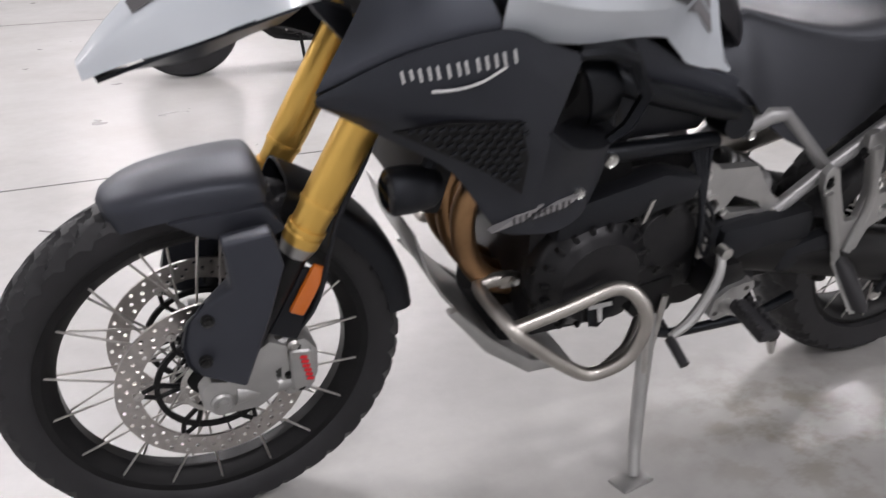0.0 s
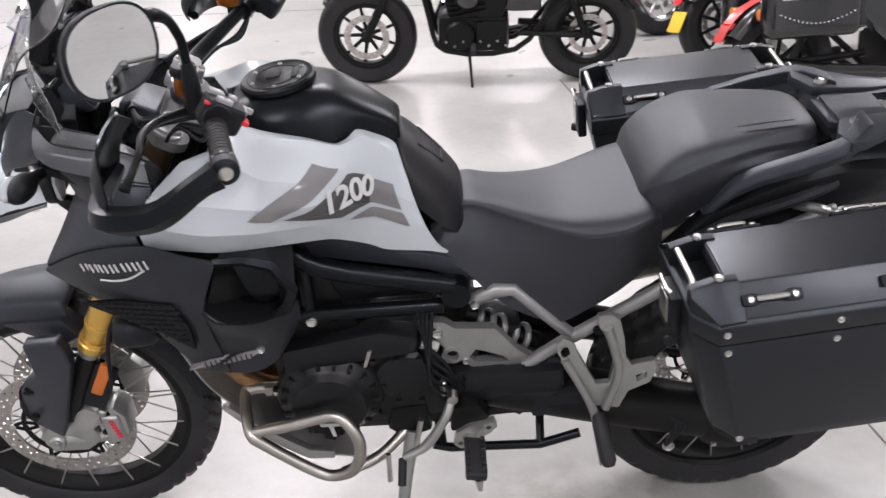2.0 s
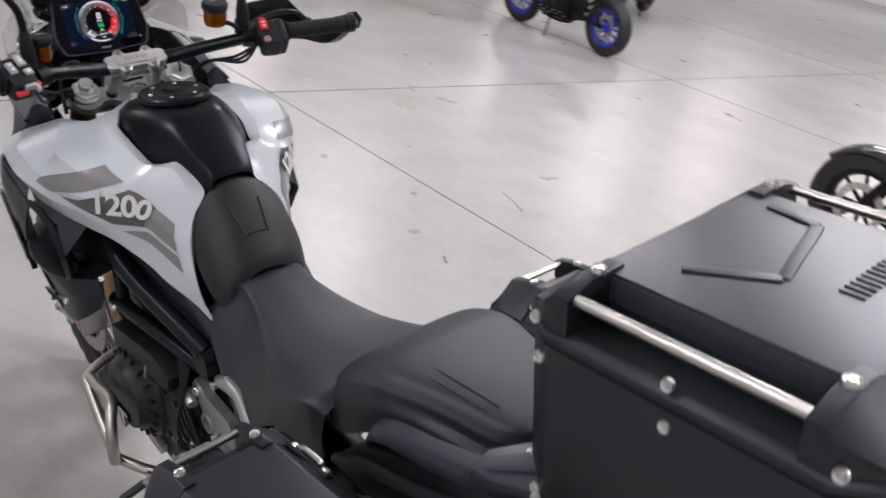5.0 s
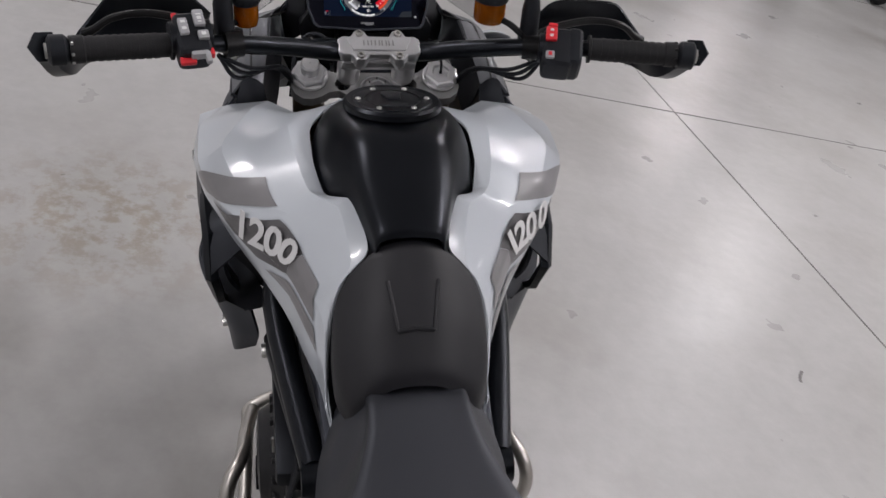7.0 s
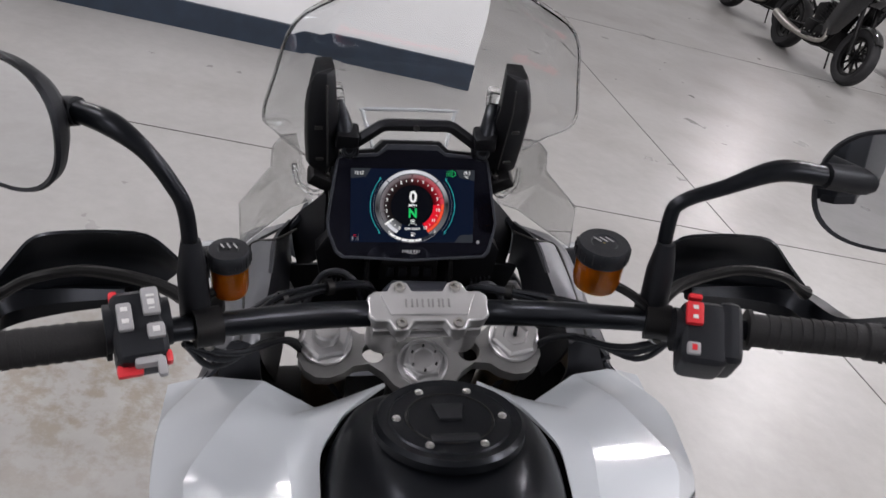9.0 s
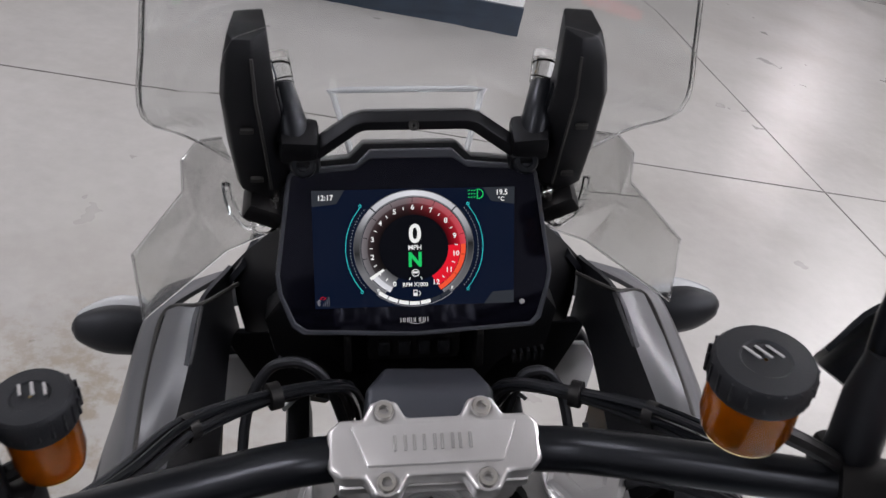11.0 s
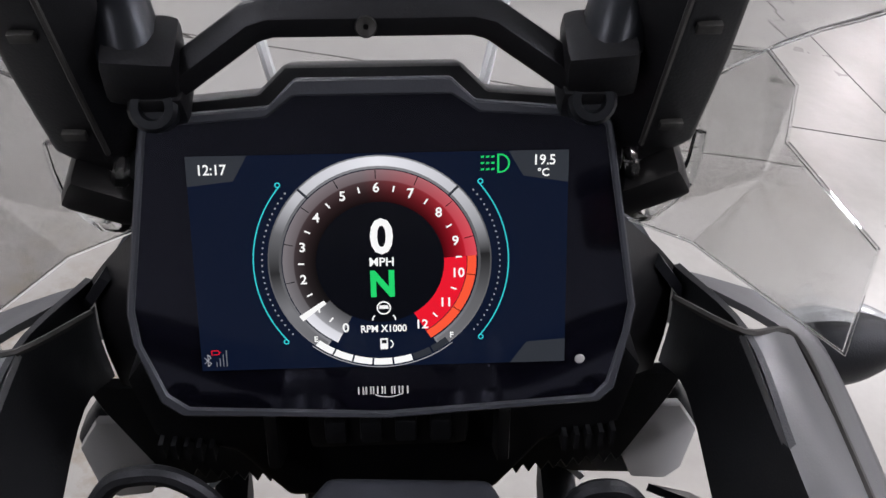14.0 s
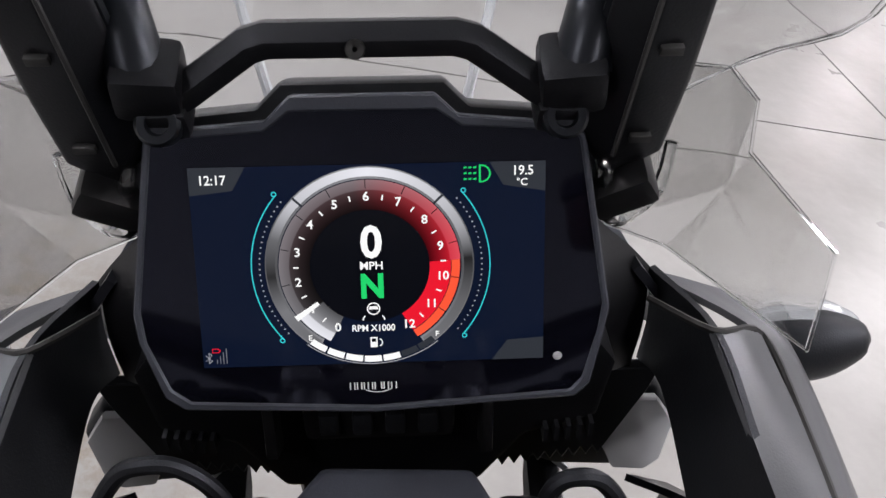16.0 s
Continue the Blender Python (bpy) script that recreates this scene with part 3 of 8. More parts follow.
for s in (1, -1):
    y = 0.108 * s
    leg = part("fork_leg", tube([fk(0.945, y), fk(0.93, y), fk(0.70, y), fk(0.66, y), fk(0.635, y), fk(0.632, y), fk(0.618, y)], [0.027, 0.031, 0.031, 0.028, 0.028, 0.031, 0.030], 24), GOLD, bike, "gold anodised fork leg")
    part("fork_upper", tube([fk(1.10, y), fk(0.98, y), fk(0.94, y)], 0.027, 24), BRONZE, leg, "dark bronze upper fork tube")
    part("fork_seal", tube([fk(0.618, y), fk(0.60, y)], [0.03, 0.024], 20), CASTALU, leg)
    part("stanchion", tube([fk(0.62, y), fk(0.42, y)], 0.0235, 20), DEEP, leg)
    for q in (0.685, 0.645):
        part("ridge", tube([fk(q, y), fk(q - 0.006, y)], [0.0312, 0.0318], 24), GOLD, leg)
    cap_m = TOP + Vector((0, y, 0))
    part("fork_cap", lathe([(0.0265, -0.02), (0.0265, 0.0), (0.0295, 0.001), (0.0295, 0.006), (0.027, 0.0075), (0.015, 0.008), (0.0145, 0.022), (0.0155, 0.023), (0.0155, 0.033), (0.013, 0.036), (0.001, 0.036)] if s > 0 else [(0.0265, -0.02), (0.0265, 0.0), (0.0295, 0.001), (0.0295, 0.006), (0.027, 0.0075), (0.024, 0.0075), (0.001, 0.0075)], cap_m, -SA, 28), CLAMPALU, leg, "machined fork cap")
    part("cap_hex", lathe([(0.0285, 0.004), (0.0285, 0.014), (0.0255, 0.0165), (0.016, 0.0165), (0.0135, 0.013), (0.004, 0.013)], cap_m, -SA, 6), CLAMPALU, leg)
    if s < 0:
        part("cap_lead", tube([cap_m - SA * 0.012, cap_m - SA * 0.03 + Vector((0.008, 0, 0)), cap_m - SA * 0.05 + Vector((0.03, 0.002, 0))], 0.0022, 8, 4), PLASTIC, leg, "thin black lead")
    # axle clamp, brake, guard
    part("axle_clamp", prism([(1.585, 0.372), (1.566, 0.392), (1.525, 0.382), (1.50, 0.43), (1.47, 0.45), (1.44, 0.435), (1.44, 0.40), (1.462, 0.385), (1.455, 0.345), (1.49, 0.318), (1.56, 0.318), (1.582, 0.34)], s * 0.093, s * 0.125, 0.006), CASTALU, bike, "silver cast axle clamp")
    part("axle_nut", lathe([(0.001, 0.012), (0.009, 0.012), (0.0095, 0.004), (0.016, 0.004), (0.019, 0.0), (0.019, -0.01)], (FC.x, s * 0.128, FC.z), (0, s, 0), 20), CASTALU, bike)
    part("axle_arm", tube([(1.53, s * 0.112, 0.352), (1.47, s * 0.108, 0.345), (1.42, s * 0.105, 0.352)], [0.022, 0.014, 0.018], 12, 4), CASTALU, bike)
    part("caliper_arm", tube([(1.50, s * 0.112, 0.40), (1.46, s * 0.11, 0.43), (1.43, s * 0.105, 0.44)], [0.014, 0.012, 0.014], 10, 4), CASTALU, bike)
    part("hose_joint", lathe([(0.010, -0.006), (0.010, 0.008), (0.006, 0.012), (0.001, 0.012)], (1.432, s * 0.12, 0.436), (0, s, 0), 14), STEEL, bike)
    part("caliper_bridge", prism([(1.44, 0.425), (1.40, 0.42), (1.395, 0.345), (1.435, 0.335)], s * 0.10, s * 0.128, 0.009, 3), CASTALU, bike)
    cal = part("brake_caliper", prism([(1.455, 0.43), (1.41, 0.438), (1.388, 0.41), (1.388, 0.36), (1.402, 0.325), (1.445, 0.322), (1.452, 0.36)], s * 0.048, s * 0.118, 0.008), CASTALU, bike, "cast monobloc brake caliper with red mark")
    for k in range(6):
        part("marking", box((1.411 + 0.0022 * (k - 2.5), s * 0.1295, 0.385 + 0.0095 * (k - 2.5)), (0.012, 0.001, 0.006), 0, pose(0, 0, 0, 0, -16, 0)), REDBTN, cal)
    for p in ((1.425, 0.425), (1.42, 0.34), (1.44, 0.37)):
        bolt((p[0], s * 0.118, p[1]), (0, s, 0), 0.007, cal, BLACKBOLT)
    g = part("fork_guard", prism([(1.535, 0.660), (1.53, 0.63), (1.527, 0.585), (1.565, 0.548), (1.592, 0.512), (1.603, 0.468), (1.597, 0.43), (1.579, 0.409), (1.515, 0.394), (1.472, 0.519), (1.446, 0.607), (1.452, 0.640), (1.460, 0.668)], s * 0.116, (lambda a, b, s=s: s * (0.158 - 0.6 * max(0, a - 1.53) - 0.05 * max(0, b - 0.55))), 0.008, 3), GREYBLACK, bike, "graphite plastic fork guard")
    for p in ((1.563, 0.523), (1.572, 0.447)):
        bolt((p[0], s * 0.137, p[1]), (0, s, 0), 0.011, g, BLACKBOLT)
    r_ = part("side_reflector", box((1.405, s * 0.128, 0.54), (0.027, 0.012, 0.092), 0.006, pose(0, 0, 0, 0, -27, 0)), ORANGE, bike, "orange side reflector")
    part("reflector_bracket", box((1.418, s * 0.118, 0.51), (0.05, 0.01, 0.13), 0.004, pose(0, 0, 0, 0, -27, 0)), PLASTIC, bike)
    part("brake_hose", tube([(1.43, s * 0.112, 0.44), (1.39, s * 0.13, 0.52), (1.36, s * 0.135, 0.66), (1.30, s * 0.12, 0.78), (1.26, s * 0.1, 0.95)], 0.0045, 8, 5), PLASTIC, bike)
part("wheel_axle", tube([(FC.x, -0.12, FC.z), (FC.x, 0.12, FC.z)], 0.012, 14), STEEL, bike)

# front mudguard: centre line arch over the tyre
def arch(ang, rad, y):
    return FC + Vector((rad * math.cos(ang), y, rad * math.sin(ang)))


rows = []
for a, rad, w in ((67.5, 0.357, 0.030), (70, 0.366, 0.052), (78, 0.371, 0.070), (91, 0.376, 0.080), (103, 0.388, 0.087), (106, 0.377, 0.087)):
    q = radians(a)
    rows.append([arch(q, rad - 0.05, -w), arch(q, rad - 0.016, -w * 0.96), arch(q, rad - 0.004, -w * 0.7), arch(q, rad + 0.004, 0), arch(q, rad - 0.004, w * 0.7), arch(q, rad - 0.016, w * 0.96), arch(q, rad - 0.05, w)])
part("mudguard", sheet(rows, 4, 4, 0.004, (0, 0, -1), True), GREYBLACK, bike, "graphite plastic front mudguard")
both("mudguard_stay", prism([(1.60, 0.664), (1.46, 0.684), (1.43, 0.645), (1.47, 0.615), (1.55, 0.632)], 0.05, lambda a, b: 0.080 + 0.3 * max(0, 1.53 - a), 0.006), GREYBLACK, bike)
rows = []
for a, rad, w in ((112, 0.375, 0.066), (128, 0.372, 0.066), (145, 0.372, 0.064), (160, 0.37, 0.06), (170, 0.368, 0.055)):
    q = radians(a)
    rows.append([arch(q, rad - 0.05, -w), arch(q, rad - 0.01, -w * 0.9), arch(q, rad, 0), arch(q, rad - 0.01, w * 0.9), arch(q, rad - 0.05, w)])
part("rear_flap", sheet(rows, 4, 4, 0.004, (0, 0, -1)), PLASTIC, bike, "black plastic mudguard flap")

# clamps, bar, risers
ST = frame_of((1.14, 0, 1.098), (0.887, 0, 0.462), (0, 1, 0))
yoke = part("top_yoke", plate([(0.03, -0.03), (0.03, -0.07), (0.048, -0.095), (0.05, -0.115), (0.03, -0.138), (0.0, -0.139), (-0.014, -0.132), (-0.023, -0.12), (-0.024, -0.105), (-0.019, -0.09), (-0.010, -0.078), (-0.008, -0.06), (-0.02, -0.044), (-0.034, -0.034), (-0.044, -0.018), (-0.046, 0.0), (-0.044, 0.018), (-0.034, 0.034), (-0.02, 0.044), (-0.008, 0.06), (-0.010, 0.078), (-0.019, 0.09), (-0.024, 0.105), (-0.023, 0.12), (-0.014, 0.132), (0.0, 0.139), (0.03, 0.138), (0.05, 0.115), (0.048, 0.095), (0.03, 0.07), (0.03, 0.03)], [circle2(0.013, 16, (0.006, 0.055)), circle2(0.013, 16, (0.006, -0.055))], 0.018, ST), YOKEALU, bike, "grey cast top yoke")
nut = part("stem_nut", lathe([(0.0285, -0.005), (0.0285, 0.004), (0.0265, 0.006), (0.0245, 0.006), (0.0243, 0.003), (0.001, 0.003)], (1.128, 0, 1.102), -SA, 32), CLAMPALU, bike, "machined steering stem nut")
part("hex", lathe([(0.0235, 0.0), (0.0235, 0.009), (0.0215, 0.011), (0.001, 0.011)], (1.128, 0, 1.102), -SA, 6), CLAMPALU, nut)
part("plug", lathe([(0.0185, 0.009), (0.0185, 0.013), (0.017, 0.0145), (0.0125, 0.0145), (0.0115, 0.0125), (0.001, 0.0125)], (1.128, 0, 1.102), -SA, 28), CLAMPALU, nut)
for i in range(6):
    a = i * math.tau / 6
    bolt(ST @ Vector((-0.0095 + 0.0150 * math.cos(a), 0.0150 * math.sin(a), 0.024)), -SA, 0.0014, yoke, BLACKBOLT, 0.003)
part("lower_yoke", box(fk(0.93, 0), (0.1, 0.28, 0.035), 0.008, ST.to_3x3().to_4x4()), DEEP, bike)
part("steering_head", tube([fk(1.09, 0) - Vector((0.03, 0, 0.0)), fk(0.92, 0) - Vector((0.03, 0, 0))], 0.036, 20), DEEP, bike)
CL = frame_of((1.129, 0, 1.17), (0.887, 0, 0.462), (0, 1, 0))
half = [(0.012, 0.066), (0.0185, 0.058), (0.0185, 0.044), (0.0295, 0.0385), (0.0305, 0.0305), (0.0295, 0.0225), (0.0185, 0.017)]
ring_ = half + [(x, -y) for x, y in half[::-1]]
clamp = part("bar_clamp", prism(ring_ + [(-x, y) for x, y in ring_[::-1]], -0.004, 0.0165, 0.0035, 3, plane="xy"), CLAMPALU, bike, "silver bar clamp with raised lettering")
clamp.matrix_basis = CL
part("clamp_pad", prism([(-0.0125, -0.042), (0.0135, -0.052), (0.0135, 0.052), (-0.0125, 0.042)], 0.014, 0.0195, 0.0022, 2, plane="xy"), CLAMPALU, clamp)
part("clamp_base", box((0, 0, -0.014), (0.040, 0.122, 0.018), 0.006), CLAMPALU, clamp)
for x in (-0.0225, 0.0225):
    for y in (-0.0305, 0.0305):
        part("clamp_boss", lathe([(0.001, -0.012), (0.006, -0.012), (0.0078, -0.008), (0.0078, 0.0165), (0.001, 0.0165)], (x, y, 0.0), (0, 0, 1), 20), CLAMPALU, clamp)
        part("clamp_bolt", lathe([(0.001, 0.0165), (0.003, 0.0165), (0.0032, 0.0205), (0.0055, 0.0205), (0.0062, 0.019), (0.0062, 0.0)], (x, y, 0.0), (0, 0, 1), 16), STEEL, clamp)
# Raised strokes share the clamp's metal; a greyer colour stands for their shade.
for yy, w in ((-0.0215, 0.0085), (-0.0128, 0.0022), (-0.0035, 0.0085), (0.0075, 0.0085), (0.0185, 0.0085)):
    for e in ((-1, 1) if w > 0.005 else (0,)):
        part("marking", box((0.001, -yy + e * (w / 2 - 0.001), 0.0198), (0.010, 0.0021, 0.0014), 0.0004), YOKEALU, clamp)
for s in (1, -1):
    part("riser", tube([CL @ Vector((0, s * 0.045, -0.012)), CL @ Vector((0, s * 0.045, -0.06))], 0.019, 20), CLAMPALU, bike)
part("handlebar", tube([(0.975, 0.44, 1.229), (1.005, 0.33, 1.224), (1.04, 0.23, 1.216), (1.09, 0.14, 1.192), (1.125, 0.075, 1.172), (1.13, 0, 1.17), (1.125, -0.075, 1.172), (1.09, -0.14, 1.192), (1.04, -0.23, 1.216), (1.005, -0.33, 1.224), (0.975, -0.44, 1.229)], [0.011, 0.011, 0.012, 0.014, 0.0145, 0.0145, 0.0145, 0.014, 0.012, 0.011, 0.011], 16, 6), SATIN, bike, "black tapered handlebar")
for s in (1, -1):
    g0, g1 = Vector((1.012, s * 0.305, 1.224)), Vector((0.978, s * 0.435, 1.229))
    d = (g1 - g0).normalized()
    grip = part("grip", tube([g0, g0 + d * 0.004, g0 + d * 0.005, g0 + d * 0.115, g0 + d * 0.117, g0 + d * 0.134], [0.021, 0.021, 0.0168, 0.0168, 0.019, 0.019], 20), GRIP, bike, "ribbed rubber grip")
    for k in range(9):
        part("grip_rib", tube([g0 + d * (0.02 + k * 0.0105), g0 + d * (0.026 + k * 0.0105)], 0.0176, 16), GRIP, grip)
    part("bar_end", tube([g1, g1 + d * 0.006, g1 + d * 0.024, g1 + d * 0.028], [0.015, 0.021, 0.021, 0.015], 24), PLASTIC, bike, "black bar end weight")
    part("bar_end_bolt", tube([g1 + d * 0.026, g1 + d * 0.031], 0.0105, 16), BOLT, bike)
    for k in range(8):
        a = k * math.tau / 8
        u = d.orthogonal().normalized()
        v = d.cross(u)
        part("bar_end_slot", box(g1 + d * -0.003 + (u * math.cos(a) + v * math.sin(a)) * 0.0185, (0.004, 0.004, 0.004), 0.001, d.to_track_quat("Z", "Y").to_matrix().to_4x4()), CASTALU if s > 0 else GRIP, bike)

# switch cubes
for s in (1, -1):
    M = frame_of(((1.010, 0.280, 1.234) if s > 0 else (1.004, -0.254, 1.222)), (0.26 * s, -0.97, 0.0), (0.8, 0.2 * s, 0.55))
    # local x along the bar to the bike's right, y ahead, z up towards the rider
    sw = part("switch_cube", join(box((0, -0.004, 0.0), (0.046, 0.068, 0.048), 0.012, None, 3), tube([(-0.028, 0.004, 0), (0.028, 0.004, 0)], 0.022, 20)), PLASTIC, bike, "black handlebar switch cube")
    sw.matrix_basis = M
    if s > 0:
        for c, sz, mt in (((0.012, 0.014, 0.026), (0.015, 0.026, 0.008), GREYBTN), ((-0.011, 0.002, 0.026), (0.013, 0.026, 0.008), GREYBTN), ((0.013, -0.014, 0.026), (0.015, 0.014, 0.008), GREYBTN), ((0.004, -0.033, 0.014), (0.024, 0.016, 0.014), GREYBTN), ((-0.012, -0.04, 0.006), (0.022, 0.012, 0.008), REDBTN), ((0.014, -0.044, 0.016), (0.008, 0.018, 0.01), GREYBTN), ((0.021, -0.036, 0.014), (0.006, 0.012, 0.012), REDBTN), ((-0.018, 0.026, 0.016), (0.008, 0.012, 0.006), REDBTN)):
            part("button", box(c, sz, 0.003), mt, sw)
        for c, sz in (((0.012, 0.018, 0.0303), (0.007, 0.002, 0.0008)), ((0.012, 0.012, 0.0303), (0.006, 0.005, 0.0008)), ((0.012, 0.006, 0.0303), (0.005, 0.0015, 0.0008)), ((-0.011, 0.008, 0.0303), (0.006, 0.004, 0.0008)), ((-0.011, -0.003, 0.0303), (0.006, 0.004, 0.0008)), ((0.013, -0.014, 0.0303), (0.006, 0.005, 0.0008))):
            part("marking", box(c, sz, 0), SILVERPRINT, sw)
    else:
        for c, sz, mt in (((-0.012, 0.012, 0.026), (0.017, 0.024, 0.008), REDBTN), ((-0.012, -0.024, 0.024), (0.013, 0.013, 0.008), GREYBTN), ((-0.010, 0.033, 0.018), (0.014, 0.006, 0.01), REDBTN)):
            part("button", box(c, sz, 0.003), mt, sw)
        for k in range(2):
            part("marking", box((-0.012, 0.017 - k * 0.010, 0.0305), (0.005, 0.004, 0.0008), 0), SILVERPRINT, sw)
        part("marking", box((-0.012, -0.024, 0.0285), (0.005, 0.006, 0.0008), 0), REDBTN, sw)
        part("throttle_housing", join(box((0.024, 0.0, -0.002), (0.026, 0.066, 0.052), 0.012, None, 3)), PLASTIC, sw)
    # lever
    part("lever", tube([(1.055, s * 0.22, 1.212), (1.10, s * 0.27, 1.222), (1.115, s * 0.34, 1.232), (1.109, s * 0.392, 1.228), (1.120, s * 0.425, 1.205), (1.126, s * 0.44, 1.195)], [0.008, 0.007, 0.006, 0.0055, 0.006, 0.009], 10, 5), DEEP, bike, "black hand lever")
    part("lever_clamp", join(tube([(1.045, s * 0.212, 1.214), (1.037, s * 0.236, 1.215)], 0.019, 18), box((1.06, s * 0.224, 1.215), (0.03, 0.03, 0.03), 0.006)), DEEP, bike)
    bolt((1.034, s * 0.222, 1.2), (-0.9, 0, 0.4), 0.006, bike)
    # reservoir
    rz = 1.262 if s > 0 else 1.280
    rc = Vector((1.072, s * 0.204, rz)) if s > 0 else Vector((1.055, -0.156, rz))
    rr = 0.0165 if s > 0 else 0.0225
    res = part("fluid_reservoir", lathe([(0.001, -0.03), (rr * 0.8, -0.03), (rr * 0.95, -0.026), (rr, -0.018), (rr, 0.004)], rc, (-0.1, 0, 1), 28), FLUIDIN, bike, "amber fluid pot with black cap")
    part("reservoir_wall", lathe([(rr * 0.97, -0.029), (rr + 0.0015, -0.02), (rr + 0.0015, 0.006)], rc, (-0.1, 0, 1), 28), FLUID, res)
    part("reservoir_cap", lathe([(rr + 0.003, 0.004), (rr + 0.004, 0.006), (rr + 0.004, 0.018), (rr + 0.002, 0.021), (rr * 0.6, 0.0215), (rr * 0.55, 0.0205), (0.001, 0.0205)], rc, (-0.1, 0, 1), 28), PLASTIC, res)
    for k in range(20):
        a = k * math.tau / 20
        part("cap_rib", box(rc + Vector(((rr + 0.004) * math.cos(a), (rr + 0.004) * math.sin(a), 0.012)), (0.002, 0.002, 0.011), 0.0005), PLASTIC, res)
    for k in (-1, 0, 1):
        part("marking", box(rc + Vector((0.004 - 0.002, k * 0.006, 0.0222)), (0.012, 0.0015, 0.0006), 0, pose(0, 0, 0, 0, 6, 20)), GREYBTN, res)
    part("reservoir_stay", tube([rc + Vector((0, 0, -0.02)), rc + Vector((-0.012, s * 0.03, -0.03)), (1.05, s * 0.22, 1.222)], 0.005, 8, 4), DEEP, bike)
    # hand guard
    Y = lambda *p: (p[0], s * p[1], p[2])
    part("hand_guard", sheet([[Y(1.155, 0.258, 1.220), Y(1.168, 0.291, 1.248), Y(1.170, 0.350, 1.249), Y(1.166, 0.405, 1.247), Y(1.160, 0.432, 1.215), Y(1.150, 0.455, 1.190)],
                              [Y(1.176, 0.268, 1.192), Y(1.190, 0.300, 1.200), Y(1.195, 0.350, 1.200), Y(1.185, 0.410, 1.195), Y(1.168, 0.445, 1.184), Y(1.150, 0.463, 1.176)],
                              [Y(1.178, 0.300, 1.163), Y(1.188, 0.330, 1.158), Y(1.190, 0.360, 1.155), Y(1.175, 0.420, 1.150), Y(1.158, 0.452, 1.152), Y(1.140, 0.468, 1.155)]], 4, 4, 0.004, (-1, 0, 0), True), SATIN, bike, "black plastic hand guard")
    part("guard_bar", join(tube([(1.17, s * 0.32, 1.168), (1.178, s * 0.40, 1.158), (1.155, s * 0.455, 1.158), (1.08, s * 0.47, 1.168), (1.01, s * 0.475, 1.218), (0.982, s * 0.466, 1.231)], [0.010, 0.017, 0.022, 0.022, 0.019, 0.022], 6, 5)), SATIN, bike)

# mirrors
STEM = {1: [(1.055, 0.235, 1.215), (1.055, 0.236, 1.25), (1.055, 0.238, 1.325), (1.057, 0.249, 1.355), (1.062, 0.270, 1.384), (1.075, 0.298, 1.402), (1.098, 0.330, 1.405)],
        -1: [(1.055, -0.222, 1.215), (1.055, -0.221, 1.25), (1.06, -0.221, 1.322), (1.06, -0.230, 1.343), (1.058, -0.270, 1.360), (1.056, -0.318, 1.379), (1.054, -0.366, 1.376)]}
MIRC = {1: ((1.105, 0.402, 1.392), (-0.80, 0.55, 0.05)), -1: ((1.05, -0.447, 1.360), (-0.905, 0.385, 0.12))}
for s in (1, -1):
    stem = part("mirror_stem", tube(STEM[s], [0.013, 0.008, 0.0075, 0.0075, 0.008, 0.011, 0.010], 14, 5), SATIN, bike, "black bent mirror stem")
    part("stem_boot", tube([STEM[s][0], Vector(STEM[s][1]) + Vector((0, 0, 0.02)), Vector(STEM[s][1]) + Vector((0, 0, 0.05))], [0.015, 0.014, 0.009], 14), PLASTIC, stem)
    nrm = Vector(MIRC[s][1]).normalized()
    mc = Vector(MIRC[s][0])
    MM = frame_of(mc, nrm.cross(Vector((0, 0, 1))) * -s, nrm.cross(nrm.cross(Vector((0, 0, 1)))) * -1)
    if (MM.to_3x3() @ Vector((0, 0, 1))).dot(nrm) < 0:
        MM = frame_of(mc, nrm.cross(Vector((0, 0, 1))) * s, nrm.cross(nrm.cross(Vector((0, 0, 1)))) * -1)
    out = []
    for k in range(40):
        a = k * math.tau / 40
        out.append((0.074 * math.copysign(abs(math.cos(a)) ** 0.8, math.cos(a)), 0.060 * math.copysign(abs(math.sin(a)) ** 0.85, math.sin(a))))
    bm = bmesh.new()
    skin(bm, [[MM @ Vector((x * q, y * q, h)) for x, y in out] for q, h in ((0.97, 0.002), (1.03, 0.004), (1.05, 0.0), (1.0, -0.012), (0.8, -0.028), (0.4, -0.038), (0.05, -0.04))], True, False)
    mir = part("mirror_shell", bm, PLASTIC, bike, "black oval mirror housing")
    bm = bmesh.new()
    bm.faces.new([bm.verts.new(MM @ Vector((x * 0.98, y * 0.98, 0.0022))) for x, y in out])
    part("mirror_glass", bm, MIRROR, mir, "clean mirror glass")
    part("mirror_mount", tube([STEM[s][-1], MM @ Vector((0, 0, -0.03))], [0.013, 0.016], 12), PLASTIC, bike)

# ---- tank, seats and body ----
def sections(rows, nu=5, nv=5):
    """A closed-over skin from half sections (x, [(y, z)...]) from the ridge outwards, mirrored."""
    net = []
    for x, half in rows:
        h = [(p if len(p) == 3 else (x, *p)) for p in half]
        net.append([(a, -b, c) for a, b, c in h[:0:-1]] + h)
    return sheet(net, nu, nv, 0.004, (0, 0, -1))


